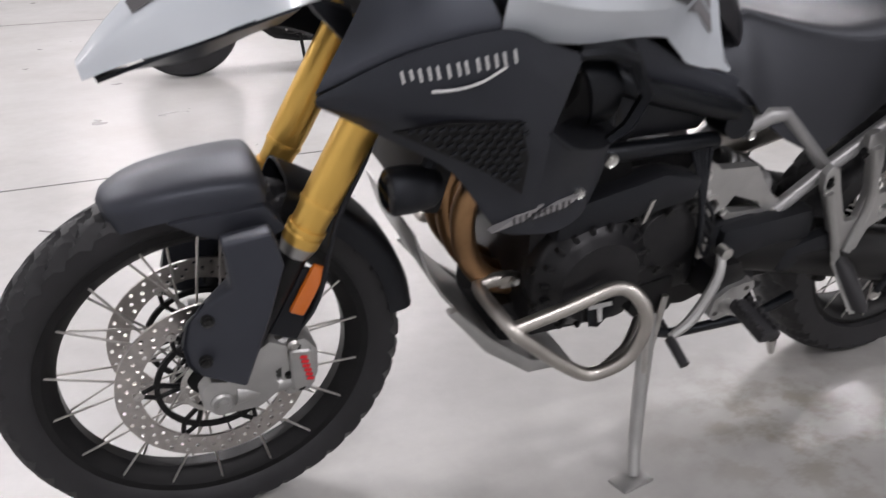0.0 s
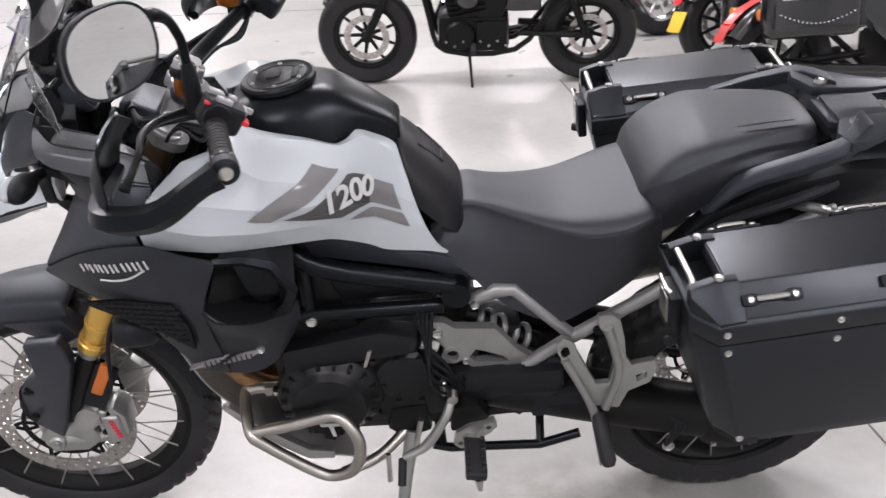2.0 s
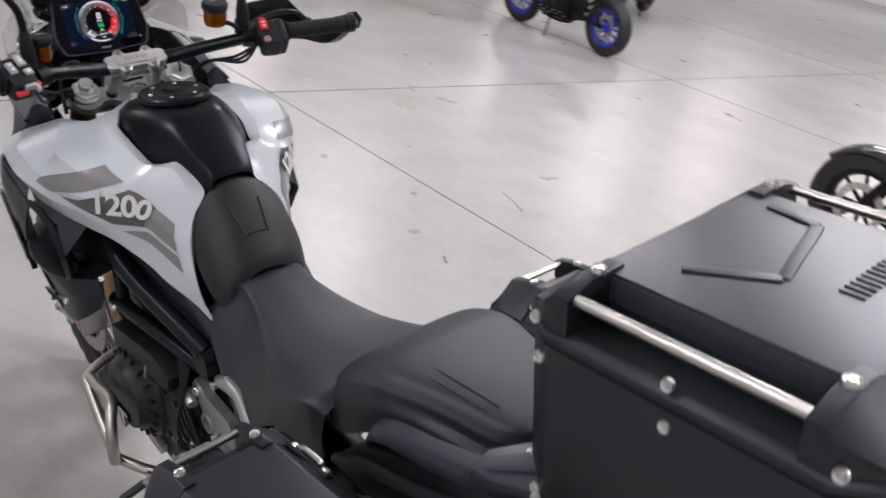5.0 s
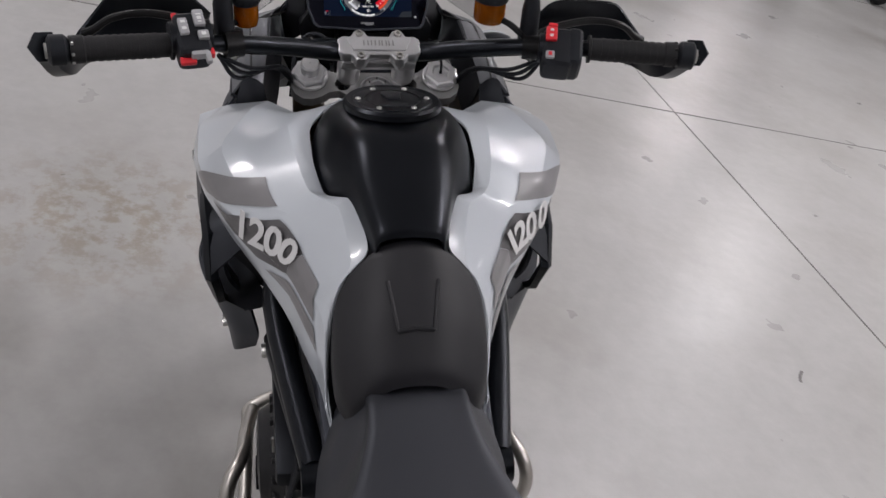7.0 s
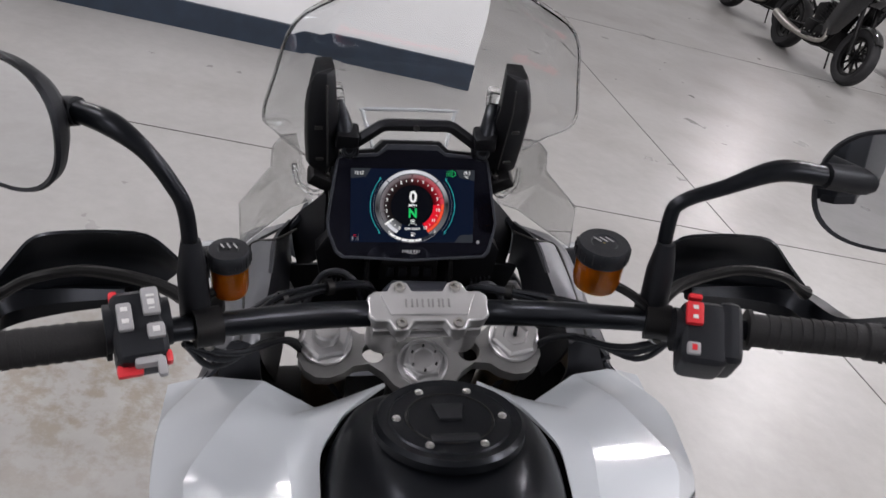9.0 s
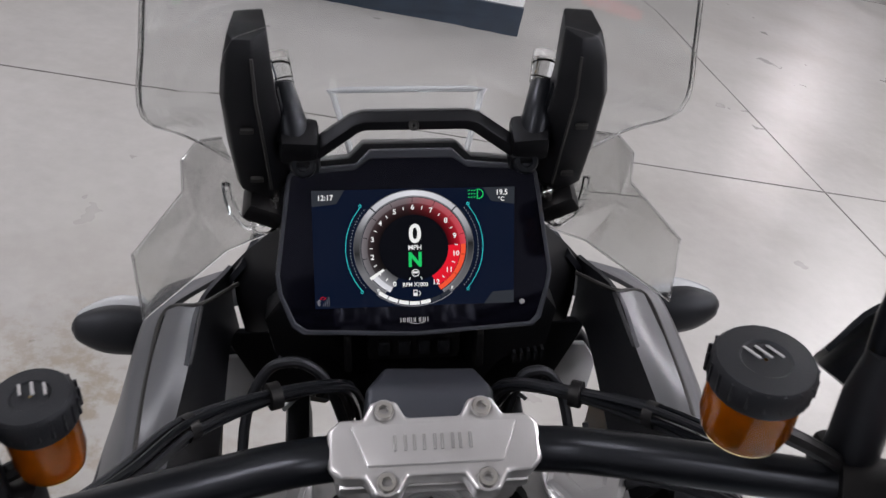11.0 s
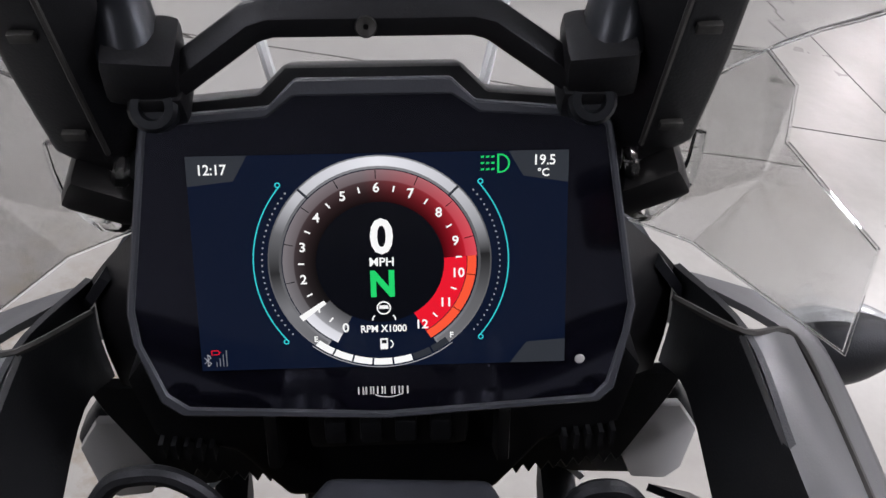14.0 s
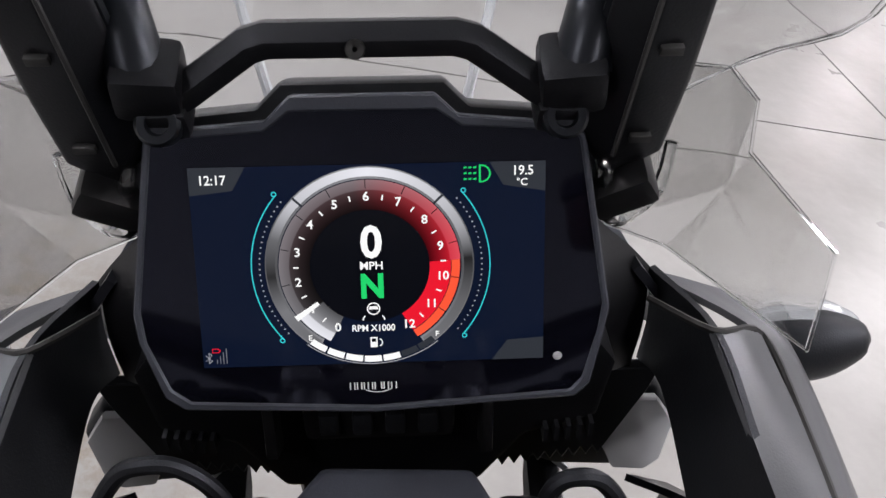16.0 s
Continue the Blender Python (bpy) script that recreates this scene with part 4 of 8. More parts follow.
tank = part("tank_cover", sections([
    (1.062, [(0, 1.112), (0.045, 1.106), (0.075, 1.082), (0.08, 1.02)]),
    (1.03, [(0, 1.138), (0.06, 1.134), (0.09, 1.105), (0.098, 1.04)]),
    (0.98, [(0, 1.152), (0.064, 1.149), (0.106, 1.116), (0.118, 1.05)]),
    (0.92, [(0, 1.158), (0.064, 1.154), (0.108, 1.112), (0.12, 1.05)]),
    (0.86, [(0, 1.155), (0.058, 1.148), (0.098, 1.095), (0.11, 1.04)]),
    (0.80, [(0, 1.125), (0.054, 1.116), (0.068, 1.085), (0.070, 1.03)]),
    (0.745, [(0, 1.088), (0.043, 1.081), (0.050, 1.05), (0.050, 1.0)]),
    (0.735, [(0, 1.072), (0.04, 1.066), (0.046, 1.04), (0.046, 1.0)]),
]), SATIN, bike, "satin black tank cover")
capn = Vector((0.118, 0, 0.993)).normalized()
CAPM = frame_of((0.957, 0, 1.161), (0.993, 0, -0.118), (0, 1, 0))
cap = part("filler_cap", lathe([(0.071, -0.006), (0.071, 0.002), (0.067, 0.006), (0.058, 0.0045), (0.056, 0.006), (0.042, 0.006), (0.0415, 0.0035), (0.040, 0.0035), (0.039, 0.006), (0.001, 0.0065)], (0.957, 0, 1.161), capn, 56), SATIN, bike, "round black fuel cap with six bolts")
part("key_cover", prism([(-0.006, -0.011), (0.020, -0.0155), (0.020, 0.0155), (-0.006, 0.011)], 0.004, 0.0095, 0.002, plane="xy"), PLASTIC, cap).matrix_basis = CAPM
part("cap_groove", lathe([(0.0405, 0.0), (0.0405, 0.0068), (0.0415, 0.0068), (0.0415, 0.0)], (0.957, 0, 1.161), capn, 48, ring=True), INK, cap)
part("cap_hinge", box((-0.034, 0.0, 0.0065), (0.012, 0.044, 0.004), 0.002), PLASTIC, cap).matrix_basis = CAPM
for a in (0.49, -0.49, math.pi / 2, -math.pi / 2, math.pi - 0.52, math.pi + 0.52):
    bolt(CAPM @ Vector((0.05 * math.cos(a) + 0.0, 0.05 * math.sin(a), 0.0045)), capn, 0.0042, cap, BOLT, 0.0035)

WROWS = [
    [(1.066, 0.050, 1.124), (1.084, 0.120, 1.078), (1.118, 0.176, 1.090), (1.165, 0.242, 1.062), (1.185, 0.288, 1.035), (1.183, 0.268, 0.973)],
    [(1.030, 0.092, 1.118), (1.038, 0.150, 1.108), (1.050, 0.200, 1.112), (1.085, 0.284, 1.066), (1.075, 0.297, 1.012), (1.06, 0.268, 0.955)],
    [(0.975, 0.1195, 1.113), (0.965, 0.150, 1.116), (0.97, 0.250, 1.088), (0.985, 0.283, 1.050), (0.98, 0.276, 0.998), (0.955, 0.245, 0.950)],
    [(0.900, 0.118, 1.096), (0.89, 0.140, 1.100), (0.892, 0.222, 1.062), (0.90, 0.246, 1.026), (0.885, 0.228, 0.98), (0.87, 0.198, 0.928)],
    [(0.853, 0.107, 1.074), (0.846, 0.128, 1.082), (0.848, 0.176, 1.054), (0.85, 0.206, 1.022), (0.84, 0.194, 0.972), (0.828, 0.168, 0.898)],
    [(0.832, 0.100, 1.080), (0.822, 0.114, 1.084), (0.82, 0.144, 1.056), (0.822, 0.178, 1.020), (0.814, 0.174, 0.965), (0.80, 0.152, 0.878)],
    [(0.812, 0.068, 1.088), (0.80, 0.088, 1.082), (0.796, 0.120, 1.048), (0.797, 0.154, 1.012), (0.79, 0.157, 0.958), (0.775, 0.14, 0.856)],
    [(0.745, 0.052, 1.046), (0.742, 0.075, 1.030), (0.74, 0.100, 0.998), (0.737, 0.119, 0.960), (0.73, 0.125, 0.906), (0.722, 0.12, 0.836)],
    [(0.732, 0.088, 1.012), (0.726, 0.098, 0.998), (0.719, 0.107, 0.972), (0.71, 0.113, 0.940), (0.70, 0.117, 0.896), (0.69, 0.115, 0.830)],
    [(0.718, 0.106, 0.930), (0.712, 0.107, 0.912), (0.702, 0.108, 0.886), (0.69, 0.110, 0.866), (0.67, 0.112, 0.84), (0.642, 0.108, 0.813)],
]
# the panel's inner edge steps in behind the shoulder
WB = sheet(WROWS, 6, 4, 0.004, (0, -1, -0.3), True, 0, True)
wl_, wr_ = both("tank_panel", WB, WHITE, bike, "pearl white painted tank panel", 0.2)


def on_panel(u, v, off=0.0):
    """A point on the white panel's net: u along the rows, v across, both in row counts."""
    rows = [creased(r, 8, 0) for r in WROWS]
    k = min(int(v * 8), len(rows[0]) - 2)
    fv = v * 8 - k
    col = [r[k].lerp(r[k + 1], fv) for r in rows]
    c = creased(col, 8, 2)
    j = min(int(u * 8), len(c) - 2)
    return c[j].lerp(c[j + 1], u * 8 - j)


def panel_decal(name, uv, material, parent, label="", lift=0.0018, n=10, s=1):
    """A flat sticker laid on the panel: four corners in the net's counts, filled in between."""
    bm = bmesh.new()
    g = []
    for i in range(n + 1):
        row = []
        for j in range(n + 1):
            a, b = i / n, j / n
            u = (uv[0][0] * (1 - a) + uv[1][0] * a) * (1 - b) + (uv[3][0] * (1 - a) + uv[2][0] * a) * b
            v = (uv[0][1] * (1 - a) + uv[1][1] * a) * (1 - b) + (uv[3][1] * (1 - a) + uv[2][1] * a) * b
            p = on_panel(u, v)
            e = 0.02
            du = on_panel(min(u + e, 8.99), v) - on_panel(max(u - e, 0), v)
            dv = on_panel(u, min(v + e, 4.99)) - on_panel(u, max(v - e, 0))
            nn = du.cross(dv).normalized()
            if nn.y < 0:
                nn = -nn
            row.append(bm.verts.new(p + nn * lift))
        g.append(row)
    for a, b in zip(g, g[1:]):
        for j in range(n):
            bm.faces.new((a[j], a[j + 1], b[j + 1], b[j]))
    if s < 0:
        for v in bm.verts:
            v.co.y = -v.co.y
    return part(name, bm, material, parent, label)


NUM = [(3.0, 3.62), (6.1, 3.40), (6.39, 2.58), (3.5, 2.70)]
for s, pan in ((1, wl_), (-1, wr_)):
    panel_decal("decal", ((1.85, 3.47), (3.06, 1.55), (4.1, 1.9), (2.25, 3.54)), DECAL, pan, "mauve-grey sticker stripe", s=s)
    panel_decal("decal", ((2.47, 3.52), (4.6, 2.31), (6.17, 2.66), (5.83, 3.65)), DECALDARK, pan, "dark grey sticker panel", s=s)
    panel_decal("decal", ((2.47, 3.525), (5.83, 3.655), (4.6, 3.84), (3.84, 3.98)), DECALDARK, pan, s=s)
    panel_decal("decal", ((6.18, 2.66), (6.74, 2.57), (6.9, 3.53), (5.84, 3.65)), DECAL, pan, s=s)
    panel_decal("decal", ((4.13, 4.13), (5.78, 3.83), (6.92, 3.65), (7.15, 4.12)), DECAL, pan, s=s)
    def at(a, b):
        q = ((1 - a) * (1 - b), a * (1 - b), a * b, (1 - a) * b)
        return on_panel(sum(n[0] * w for n, w in zip(NUM, q)), sum(n[1] * w for n, w in zip(NUM, q)))
    for ch, a in zip("1200", (0.15, 0.36, 0.62, 0.88)):
        a = a if s > 0 else 1 - a
        p, ux, uy = at(a, 0.5), at(a + 0.1, 0.5) - at(a - 0.1, 0.5), at(a, 0.9) - at(a, 0.1)
        if s < 0:
            ux = -ux
        nn = ux.cross(uy).normalized() * s
        if nn.y < 0:
            nn = -nn
        p = p + nn * 0.0042
        fl = lambda v: Vector((v.x, v.y * s, v.z))
        letters(ch, (at(a, 1) - at(a, 0)).length / 0.72, frame_of(fl(p), fl(ux), fl(uy)), SILVERPRINT, pan, 0.0004, "number_marking", 0.0016, sx=1.08)

# pad and seats
pad = part("tank_pad", sections([
    (0.744, [(0, 1.062), (0.030, 1.057), (0.044, 1.048), (0.048, 1.034)]),
    (0.734, [(0, 1.060), (0.040, 1.052), (0.074, 1.026), (0.082, 0.990)]),
    (0.722, [(0, 1.050), (0.046, 1.040), (0.092, 1.000), (0.101, 0.955)]),
    (0.70, [(0, 1.028), (0.050, 1.018), (0.098, 0.972), (0.106, 0.92)]),
    (0.67, [(0, 0.998), (0.052, 0.988), (0.099, 0.940), (0.106, 0.89)]),
    (0.645, [(0, 0.968), (0.052, 0.957), (0.094, 0.912), (0.102, 0.868)]),
    (0.626, [(0, 0.942), (0.048, 0.932), (0.084, 0.892), (0.090, 0.855)]),
    (0.617, [(0, 0.920), (0.040, 0.912), (0.072, 0.88), (0.08, 0.85)]),
]), PADMAT, bike, "black rubber tank pad with a moulded recess")
for p, q in (((0.702, 0.034, 1.027), (0.655, 0.024, 0.981)), ((0.702, -0.034, 1.027), (0.655, -0.024, 0.981)), ((0.655, 0.024, 0.981), (0.655, -0.024, 0.981))):
    part("pad_ridge", tube([p, Vector(p).lerp(Vector(q), 0.5) + Vector((0.002, 0, 0.002)), q], 0.003, 8), PADMAT, pad)


def seat_net(rows):
    net = []
    for x, zc, w, zk, yb, zb in rows:
        half = [(0, zc), (w * 0.5, zc - 0.002), (w * 0.84, (zc * 0.72 + zk * 0.28)), (w - 0.003, zk + 0.003), (w + 0.001, zk - 0.003), (w + 0.004, zk - 0.016), ((w + yb) / 2 + 0.006, (zk + zb) / 2), (yb, zb)]
        net.append([(x, -y, z) for y, z in half[:0:-1]] + [(x, y, z) for y, z in half])
    return sheet(net, 5, 3, 0.006, (0, 0, -1))


part("rider_seat", seat_net([
    (0.685, 0.865, 0.078, 0.852, 0.108, 0.80), (0.65, 0.895, 0.070, 0.885, 0.118, 0.80), (0.61, 0.912, 0.066, 0.905, 0.13, 0.775), (0.56, 0.902, 0.072, 0.893, 0.138, 0.72), (0.50, 0.890, 0.092, 0.878, 0.145, 0.68), (0.43, 0.884, 0.120, 0.868, 0.148, 0.655),
    (0.37, 0.892, 0.145, 0.870, 0.152, 0.69), (0.31, 0.908, 0.158, 0.888, 0.152, 0.735), (0.262, 0.920, 0.15, 0.905, 0.148, 0.78), (0.235, 0.905, 0.135, 0.89, 0.14, 0.80)]), VINYL, bike, "black grained vinyl rider seat")
pil = seat_net([
    (0.272, 0.918, 0.115, 0.905, 0.13, 0.84), (0.255, 0.958, 0.13, 0.94, 0.148, 0.85), (0.215, 1.0, 0.142, 0.966, 0.152, 0.86), (0.16, 1.026, 0.142, 0.993, 0.15, 0.90), (0.123, 1.033, 0.138, 1.004, 0.148, 0.925), (0.06, 1.038, 0.120, 1.012, 0.14, 0.95),
    (0.0, 1.041, 0.105, 1.014, 0.13, 0.965), (-0.05, 1.039, 0.092, 1.013, 0.115, 0.97), (-0.078, 1.029, 0.068, 1.008, 0.095, 0.97), (-0.090, 1.0, 0.05, 0.99, 0.08, 0.965)])
pil.transform(Matrix.Translation((0, -0.034, 0)))
part("pillion_seat", pil, VINYL, bike, "black grained vinyl pillion seat")
for q, w in ((0.6, 0.0009), (0.78, 0.0009)):
    part("seat_seam", tube([(0.15, -0.034 + 0.12 * q, 1.0285 - 0.012 * q * q), (0.06, -0.034 + 0.115 * q, 1.040 - 0.010 * q * q), (-0.03, -0.034 + 0.10 * q, 1.0425 - 0.010 * q * q)], w, 6, 5), VINYL, bike)

# black side fairings: upper blade, a proud panel below its crease, the scoop behind
# The upper blade takes the lighter graphite for the light on its upturned face.
both("fairing", sheet([
    [(1.318, 0.165, 1.035), (1.355, 0.176, 0.97), (1.405, 0.190, 0.892), (1.398, 0.178, 0.878)],
    [(1.275, 0.212, 1.036), (1.288, 0.230, 1.0), (1.304, 0.245, 0.959), (1.304, 0.232, 0.935)],
    [(1.20, 0.255, 1.035), (1.195, 0.270, 1.017), (1.189, 0.286, 0.997), (1.189, 0.274, 0.97)]], 6, 5, 0.004, (0, -1, 0), True), GREYBLACK, bike, "black upper side fairing, coloured lighter where light falls on it")
both("fairing_panel", sheet([
    [(1.403, 0.193, 0.888), (1.406, 0.193, 0.882), (1.402, 0.19, 0.872), (1.385, 0.18, 0.86)],
    [(1.304, 0.2485, 0.956), (1.308, 0.256, 0.915), (1.312, 0.25, 0.868), (1.30, 0.228, 0.822)],
    [(1.189, 0.2895, 0.993), (1.19, 0.297, 0.94), (1.19, 0.287, 0.86), (1.225, 0.243, 0.775)],
    [(1.12, 0.291, 0.97), (1.12, 0.299, 0.92), (1.125, 0.290, 0.83), (1.15, 0.25, 0.675)],
    [(1.065, 0.286, 0.948), (1.085, 0.293, 0.90), (1.105, 0.295, 0.845), (1.09, 0.252, 0.655)]], 5, 6, 0.005, (0, -1, 0), True), FAIRBLACK, bike, "matt black plastic side fairing panel")
both("fairing_lower", sheet([[(1.105, 0.2945, 0.843), (1.10, 0.264, 0.74), (1.12, 0.25, 0.66)], [(1.07, 0.300, 0.818), (1.05, 0.263, 0.745), (1.05, 0.25, 0.652)], [(1.0, 0.275, 0.80), (0.985, 0.25, 0.735), (1.0, 0.245, 0.675)], [(0.945, 0.215, 0.80), (0.945, 0.205, 0.75), (0.965, 0.21, 0.71)]], 5, 5, 0.005, (0, -1, 0), True), FAIRBLACK, bike)
both("scoop_ledge", sheet([[(1.105, 0.294, 0.845), (1.072, 0.300, 0.82), (1.0, 0.275, 0.802), (0.95, 0.225, 0.80)], [(1.10, 0.23, 0.85), (1.06, 0.22, 0.83), (1.0, 0.20, 0.815), (0.95, 0.18, 0.81)]], 3, 4, 0.004, (0, 0, -1)), PLASTIC, bike)
both("scoop_frame", tube([(1.07, 0.283, 0.947), (1.02, 0.278, 0.945), (0.975, 0.272, 0.928), (0.940, 0.270, 0.872), (0.958, 0.262, 0.822), (0.985, 0.258, 0.80)], [0.007, 0.010, 0.012, 0.011, 0.010, 0.008], 5, 1), SATIN, bike, "angular black scoop frame")
both("scoop_shell", sheet([[(1.07, 0.275, 0.945), (1.0, 0.255, 0.95), (0.93, 0.205, 0.935)], [(1.085, 0.25, 0.89), (1.01, 0.205, 0.88), (0.94, 0.155, 0.88)], [(1.10, 0.27, 0.84), (1.03, 0.215, 0.815), (0.955, 0.17, 0.80)]], 5, 5, 0.004, (0, -1, 0)), DEEP, bike)
both("scoop_vane", sheet([[(1.055, 0.245, 0.935), (1.035, 0.262, 0.90), (1.02, 0.258, 0.85), (1.01, 0.24, 0.82)], [(1.0, 0.235, 0.935), (0.975, 0.255, 0.895), (0.97, 0.25, 0.85), (0.975, 0.235, 0.82)]], 4, 5, 0.006, (0, -1, 0)), SATIN, bike, "smooth black duct inside the scoop")
both("scoop_wing", sheet([[(1.06, 0.255, 0.957), (0.99, 0.235, 0.958), (0.94, 0.20, 0.95)], [(1.06, 0.286, 0.948), (0.978, 0.278, 0.936), (0.935, 0.272, 0.882)]], 4, 5, 0.004, (0, 0, -1)), PLASTIC, bike)
both("fairing_liner", prism([(1.29, 0.985), (1.29, 0.90), (1.22, 0.83), (1.08, 0.80), (1.02, 0.86), (1.02, 0.955), (1.15, 0.99)], 0.12, 0.225, 0.01), DEEP, bike)
# recessed grille with slanted cells
grille = part("grille", prism([(1.325, 0.862), (1.245, 0.872), (1.155, 0.868), (1.135, 0.81), (1.135, 0.75), (1.19, 0.79)], lambda a, b: 0.262 + 0.1 * (1.3 - a) + 0.10 * (b - 0.8), lambda a, b: 0.2665 + 0.155 * (1.3 - a) + 0.12 * (b - 0.8), 0), DEEP, bike, "black plastic honeycomb grille")
for i in range(14):
    for j in range(9):
        x, z = 1.315 - i * 0.0135 - (j % 2) * 0.00675, 0.862 - j * 0.0125
        if z > 0.745 + 0.62 * max(0, x - 1.135) + 0.006 and x > 1.142:
            y = 0.2675 + 0.155 * (1.3 - x) + 0.12 * (z - 0.8)
            part("grille_cell", box((x, y, z), (0.010, 0.004, 0.0055), 0.001, pose(0, 0, 0, 0, 28, 0)), PLASTIC, grille)
gm = flip(prism([(1.325, 0.862), (1.245, 0.872), (1.155, 0.868), (1.135, 0.81), (1.135, 0.75), (1.19, 0.79)], lambda a, b: 0.262 + 0.1 * (1.3 - a) + 0.10 * (b - 0.8), lambda a, b: 0.2665 + 0.155 * (1.3 - a) + 0.12 * (b - 0.8), 0))
part("grille", gm, DEEP, bike)
# maker's mark as plain strokes
def strokes(w, h, k):
    """Thin bars standing for one unreadable sign: two upright bars."""
    q = 0.18 * h
    rows = [(-w / 2 + q / 2, 0, q, h)]
    if w > 0.6 * h:
        rows += [(w / 2 - q / 2, 0, q, h)]
    return rows


for k, (x, w) in enumerate(((1.303, 0.015), (1.283, 0.015), (1.268, 0.004), (1.251, 0.016), (1.229, 0.018), (1.206, 0.015), (1.184, 0.017))):
    z = 0.944 - (x - 1.241) * 0.27
    y = 0.3005 - (x - 1.19) * 0.29 - max(0, x - 1.25) * 0.22
    for s in (1, -1):
        M = frame_of((x, s * y, z + 0.002), (-1, s * 0.29 + s * (0.1 if x > 1.25 else 0), 0.27), (0.0, s * 0.08, 1)) if s > 0 else frame_of((x, s * y, z + 0.002), (1, -s * 0.29 * -1 * -1, -0.27), (0.0, 0, 1))
        for a, b, ww, hh in strokes(w, 0.018, k):
            part("marking", box((a, b, 0), (ww, hh, 0.002), 0), SILVERPRINT, bike).matrix_basis = M
both("marking", tube([(1.275, 0.272, 0.913), (1.245, 0.284, 0.918), (1.215, 0.292, 0.928), (1.185, 0.299, 0.948)], 0.002, 6, 5), SILVERPRINT, bike)
for a, w, dz in ((1.125, 0.022, 0.0), (1.06, 0.026, 0.012)):
    both("side_mark", prism([(a + 0.04, 0.678 + dz), (a + 0.0, 0.70 + dz), (a - w - 0.02, 0.712 + dz), (a - w + 0.01, 0.69 + dz)], 0.25, 0.2645, 0), DECAL, bike)
for k in range(5):
    for a, b, ww, hh in strokes(0.013, 0.015, k):
        both("marking", box((1.125 - k * 0.02 - a, 0.2655, 0.692 + k * 0.0035 + b), (ww, 0.0015, hh), 0, pose(0, 0, 0, 0, 8, 0)), INK, bike)
for s in (1, -1):
    bolt((1.022, s * 0.259, 0.72), (0, s, 0), 0.008, bike)

# upper fairing behind the lamp, beak, lamp
both("upper_panel", sheet([[(1.305, 0.135, 1.06), (1.27, 0.165, 1.075), (1.21, 0.21, 1.085), (1.16, 0.248, 1.06)], [(1.318, 0.165, 1.035), (1.275, 0.212, 1.036), (1.20, 0.255, 1.035), (1.17, 0.264, 1.0)]], 4, 5, 0.004, (0, -1, 0)), SATIN, bike)
# cockpit flanks: a black inner wall, a graphite panel with a sunk seam, an outer skirt
FLANK = [
    [(1.354, 0.146, 1.102), (1.362, 0.147, 1.161), (1.360, 0.166, 1.157), (1.350, 0.203, 1.147), (1.347, 0.207, 1.127)],
    [(1.315, 0.148, 1.117), (1.308, 0.166, 1.162), (1.318, 0.196, 1.150), (1.322, 0.216, 1.138), (1.318, 0.224, 1.116)],
    [(1.265, 0.150, 1.098), (1.250, 0.170, 1.147), (1.262, 0.201, 1.138), (1.262, 0.220, 1.125), (1.258, 0.231, 1.100)],
    [(1.225, 0.156, 1.062), (1.200, 0.177, 1.126), (1.205, 0.200, 1.129), (1.206, 0.215, 1.118), (1.198, 0.237, 1.088)],
    [(1.195, 0.165, 1.028), (1.165, 0.183, 1.098), (1.166, 0.201, 1.110), (1.168, 0.215, 1.106), (1.16, 0.237, 1.080)],
]
LOW = Vector((0, 0, 0.0025))
both("cockpit_wall", sheet([[r[0], Vector(r[0]).lerp(Vector(r[1]), 0.5) + Vector((0, 0.003, 0)), r[1]] for r in FLANK], 5, 4, 0.004, (0, 1, 0)), PLASTIC, bike, "black inner wall of the cockpit")
both("cockpit_panel", sheet([[r[1], Vector(r[1]).lerp(Vector(r[2]), 0.5) + Vector((0, 0, 0.002)), r[2]] for r in FLANK[1:]], 5, 4, 0.004, (0, 0, -1)), FLANKGREY, bike, "graphite cockpit side panel")
both("cockpit_edge", sheet([[Vector(FLANK[0][1]) - LOW, Vector(FLANK[0][2]) - LOW, Vector(FLANK[0][3]) - LOW, FLANK[0][4]]] + [[Vector(r[2]) - LOW + Vector((0, 0.002, 0)), Vector(r[2]).lerp(Vector(r[3]), 0.5), r[3], r[4]] for r in FLANK[1:]], 5, 4, 0.004, (0, -1, -0.5)), FLANKGREY, bike, "graphite outer edge of the cockpit")
both("cockpit_seam", tube([(1.335, 0.140, 1.1615), FLANK[1][1]] + [Vector(r[2]) + Vector((0, 0.001, -0.001)) for r in FLANK[1:]], 0.0019, 6, 5), INK, bike)
both("panel_end", sheet([[(1.166, 0.182, 1.099), (1.167, 0.201, 1.110), (1.169, 0.216, 1.106)], [(1.150, 0.180, 1.07), (1.152, 0.20, 1.075), (1.157, 0.228, 1.07)], [(1.165, 0.176, 1.03), (1.15, 0.20, 1.03), (1.155, 0.236, 1.035)]], 4, 4, 0.004, (1, 0, 0)), PLASTIC, bike, "black closing plate behind the cockpit panel")
both("dash_cheek", sheet([[(1.338, 0.104, 1.215), (1.348, 0.118, 1.197), (1.358, 0.134, 1.178), (1.364, 0.148, 1.160)], [(1.322, 0.106, 1.175), (1.328, 0.116, 1.16), (1.338, 0.130, 1.145), (1.35, 0.145, 1.132)], [(1.312, 0.104, 1.14), (1.32, 0.113, 1.128), (1.33, 0.124, 1.115), (1.345, 0.140, 1.105)]], 4, 4, 0.005, (1, 0, 0)), ARMBLACK, bike, "black bracket beside the dash")
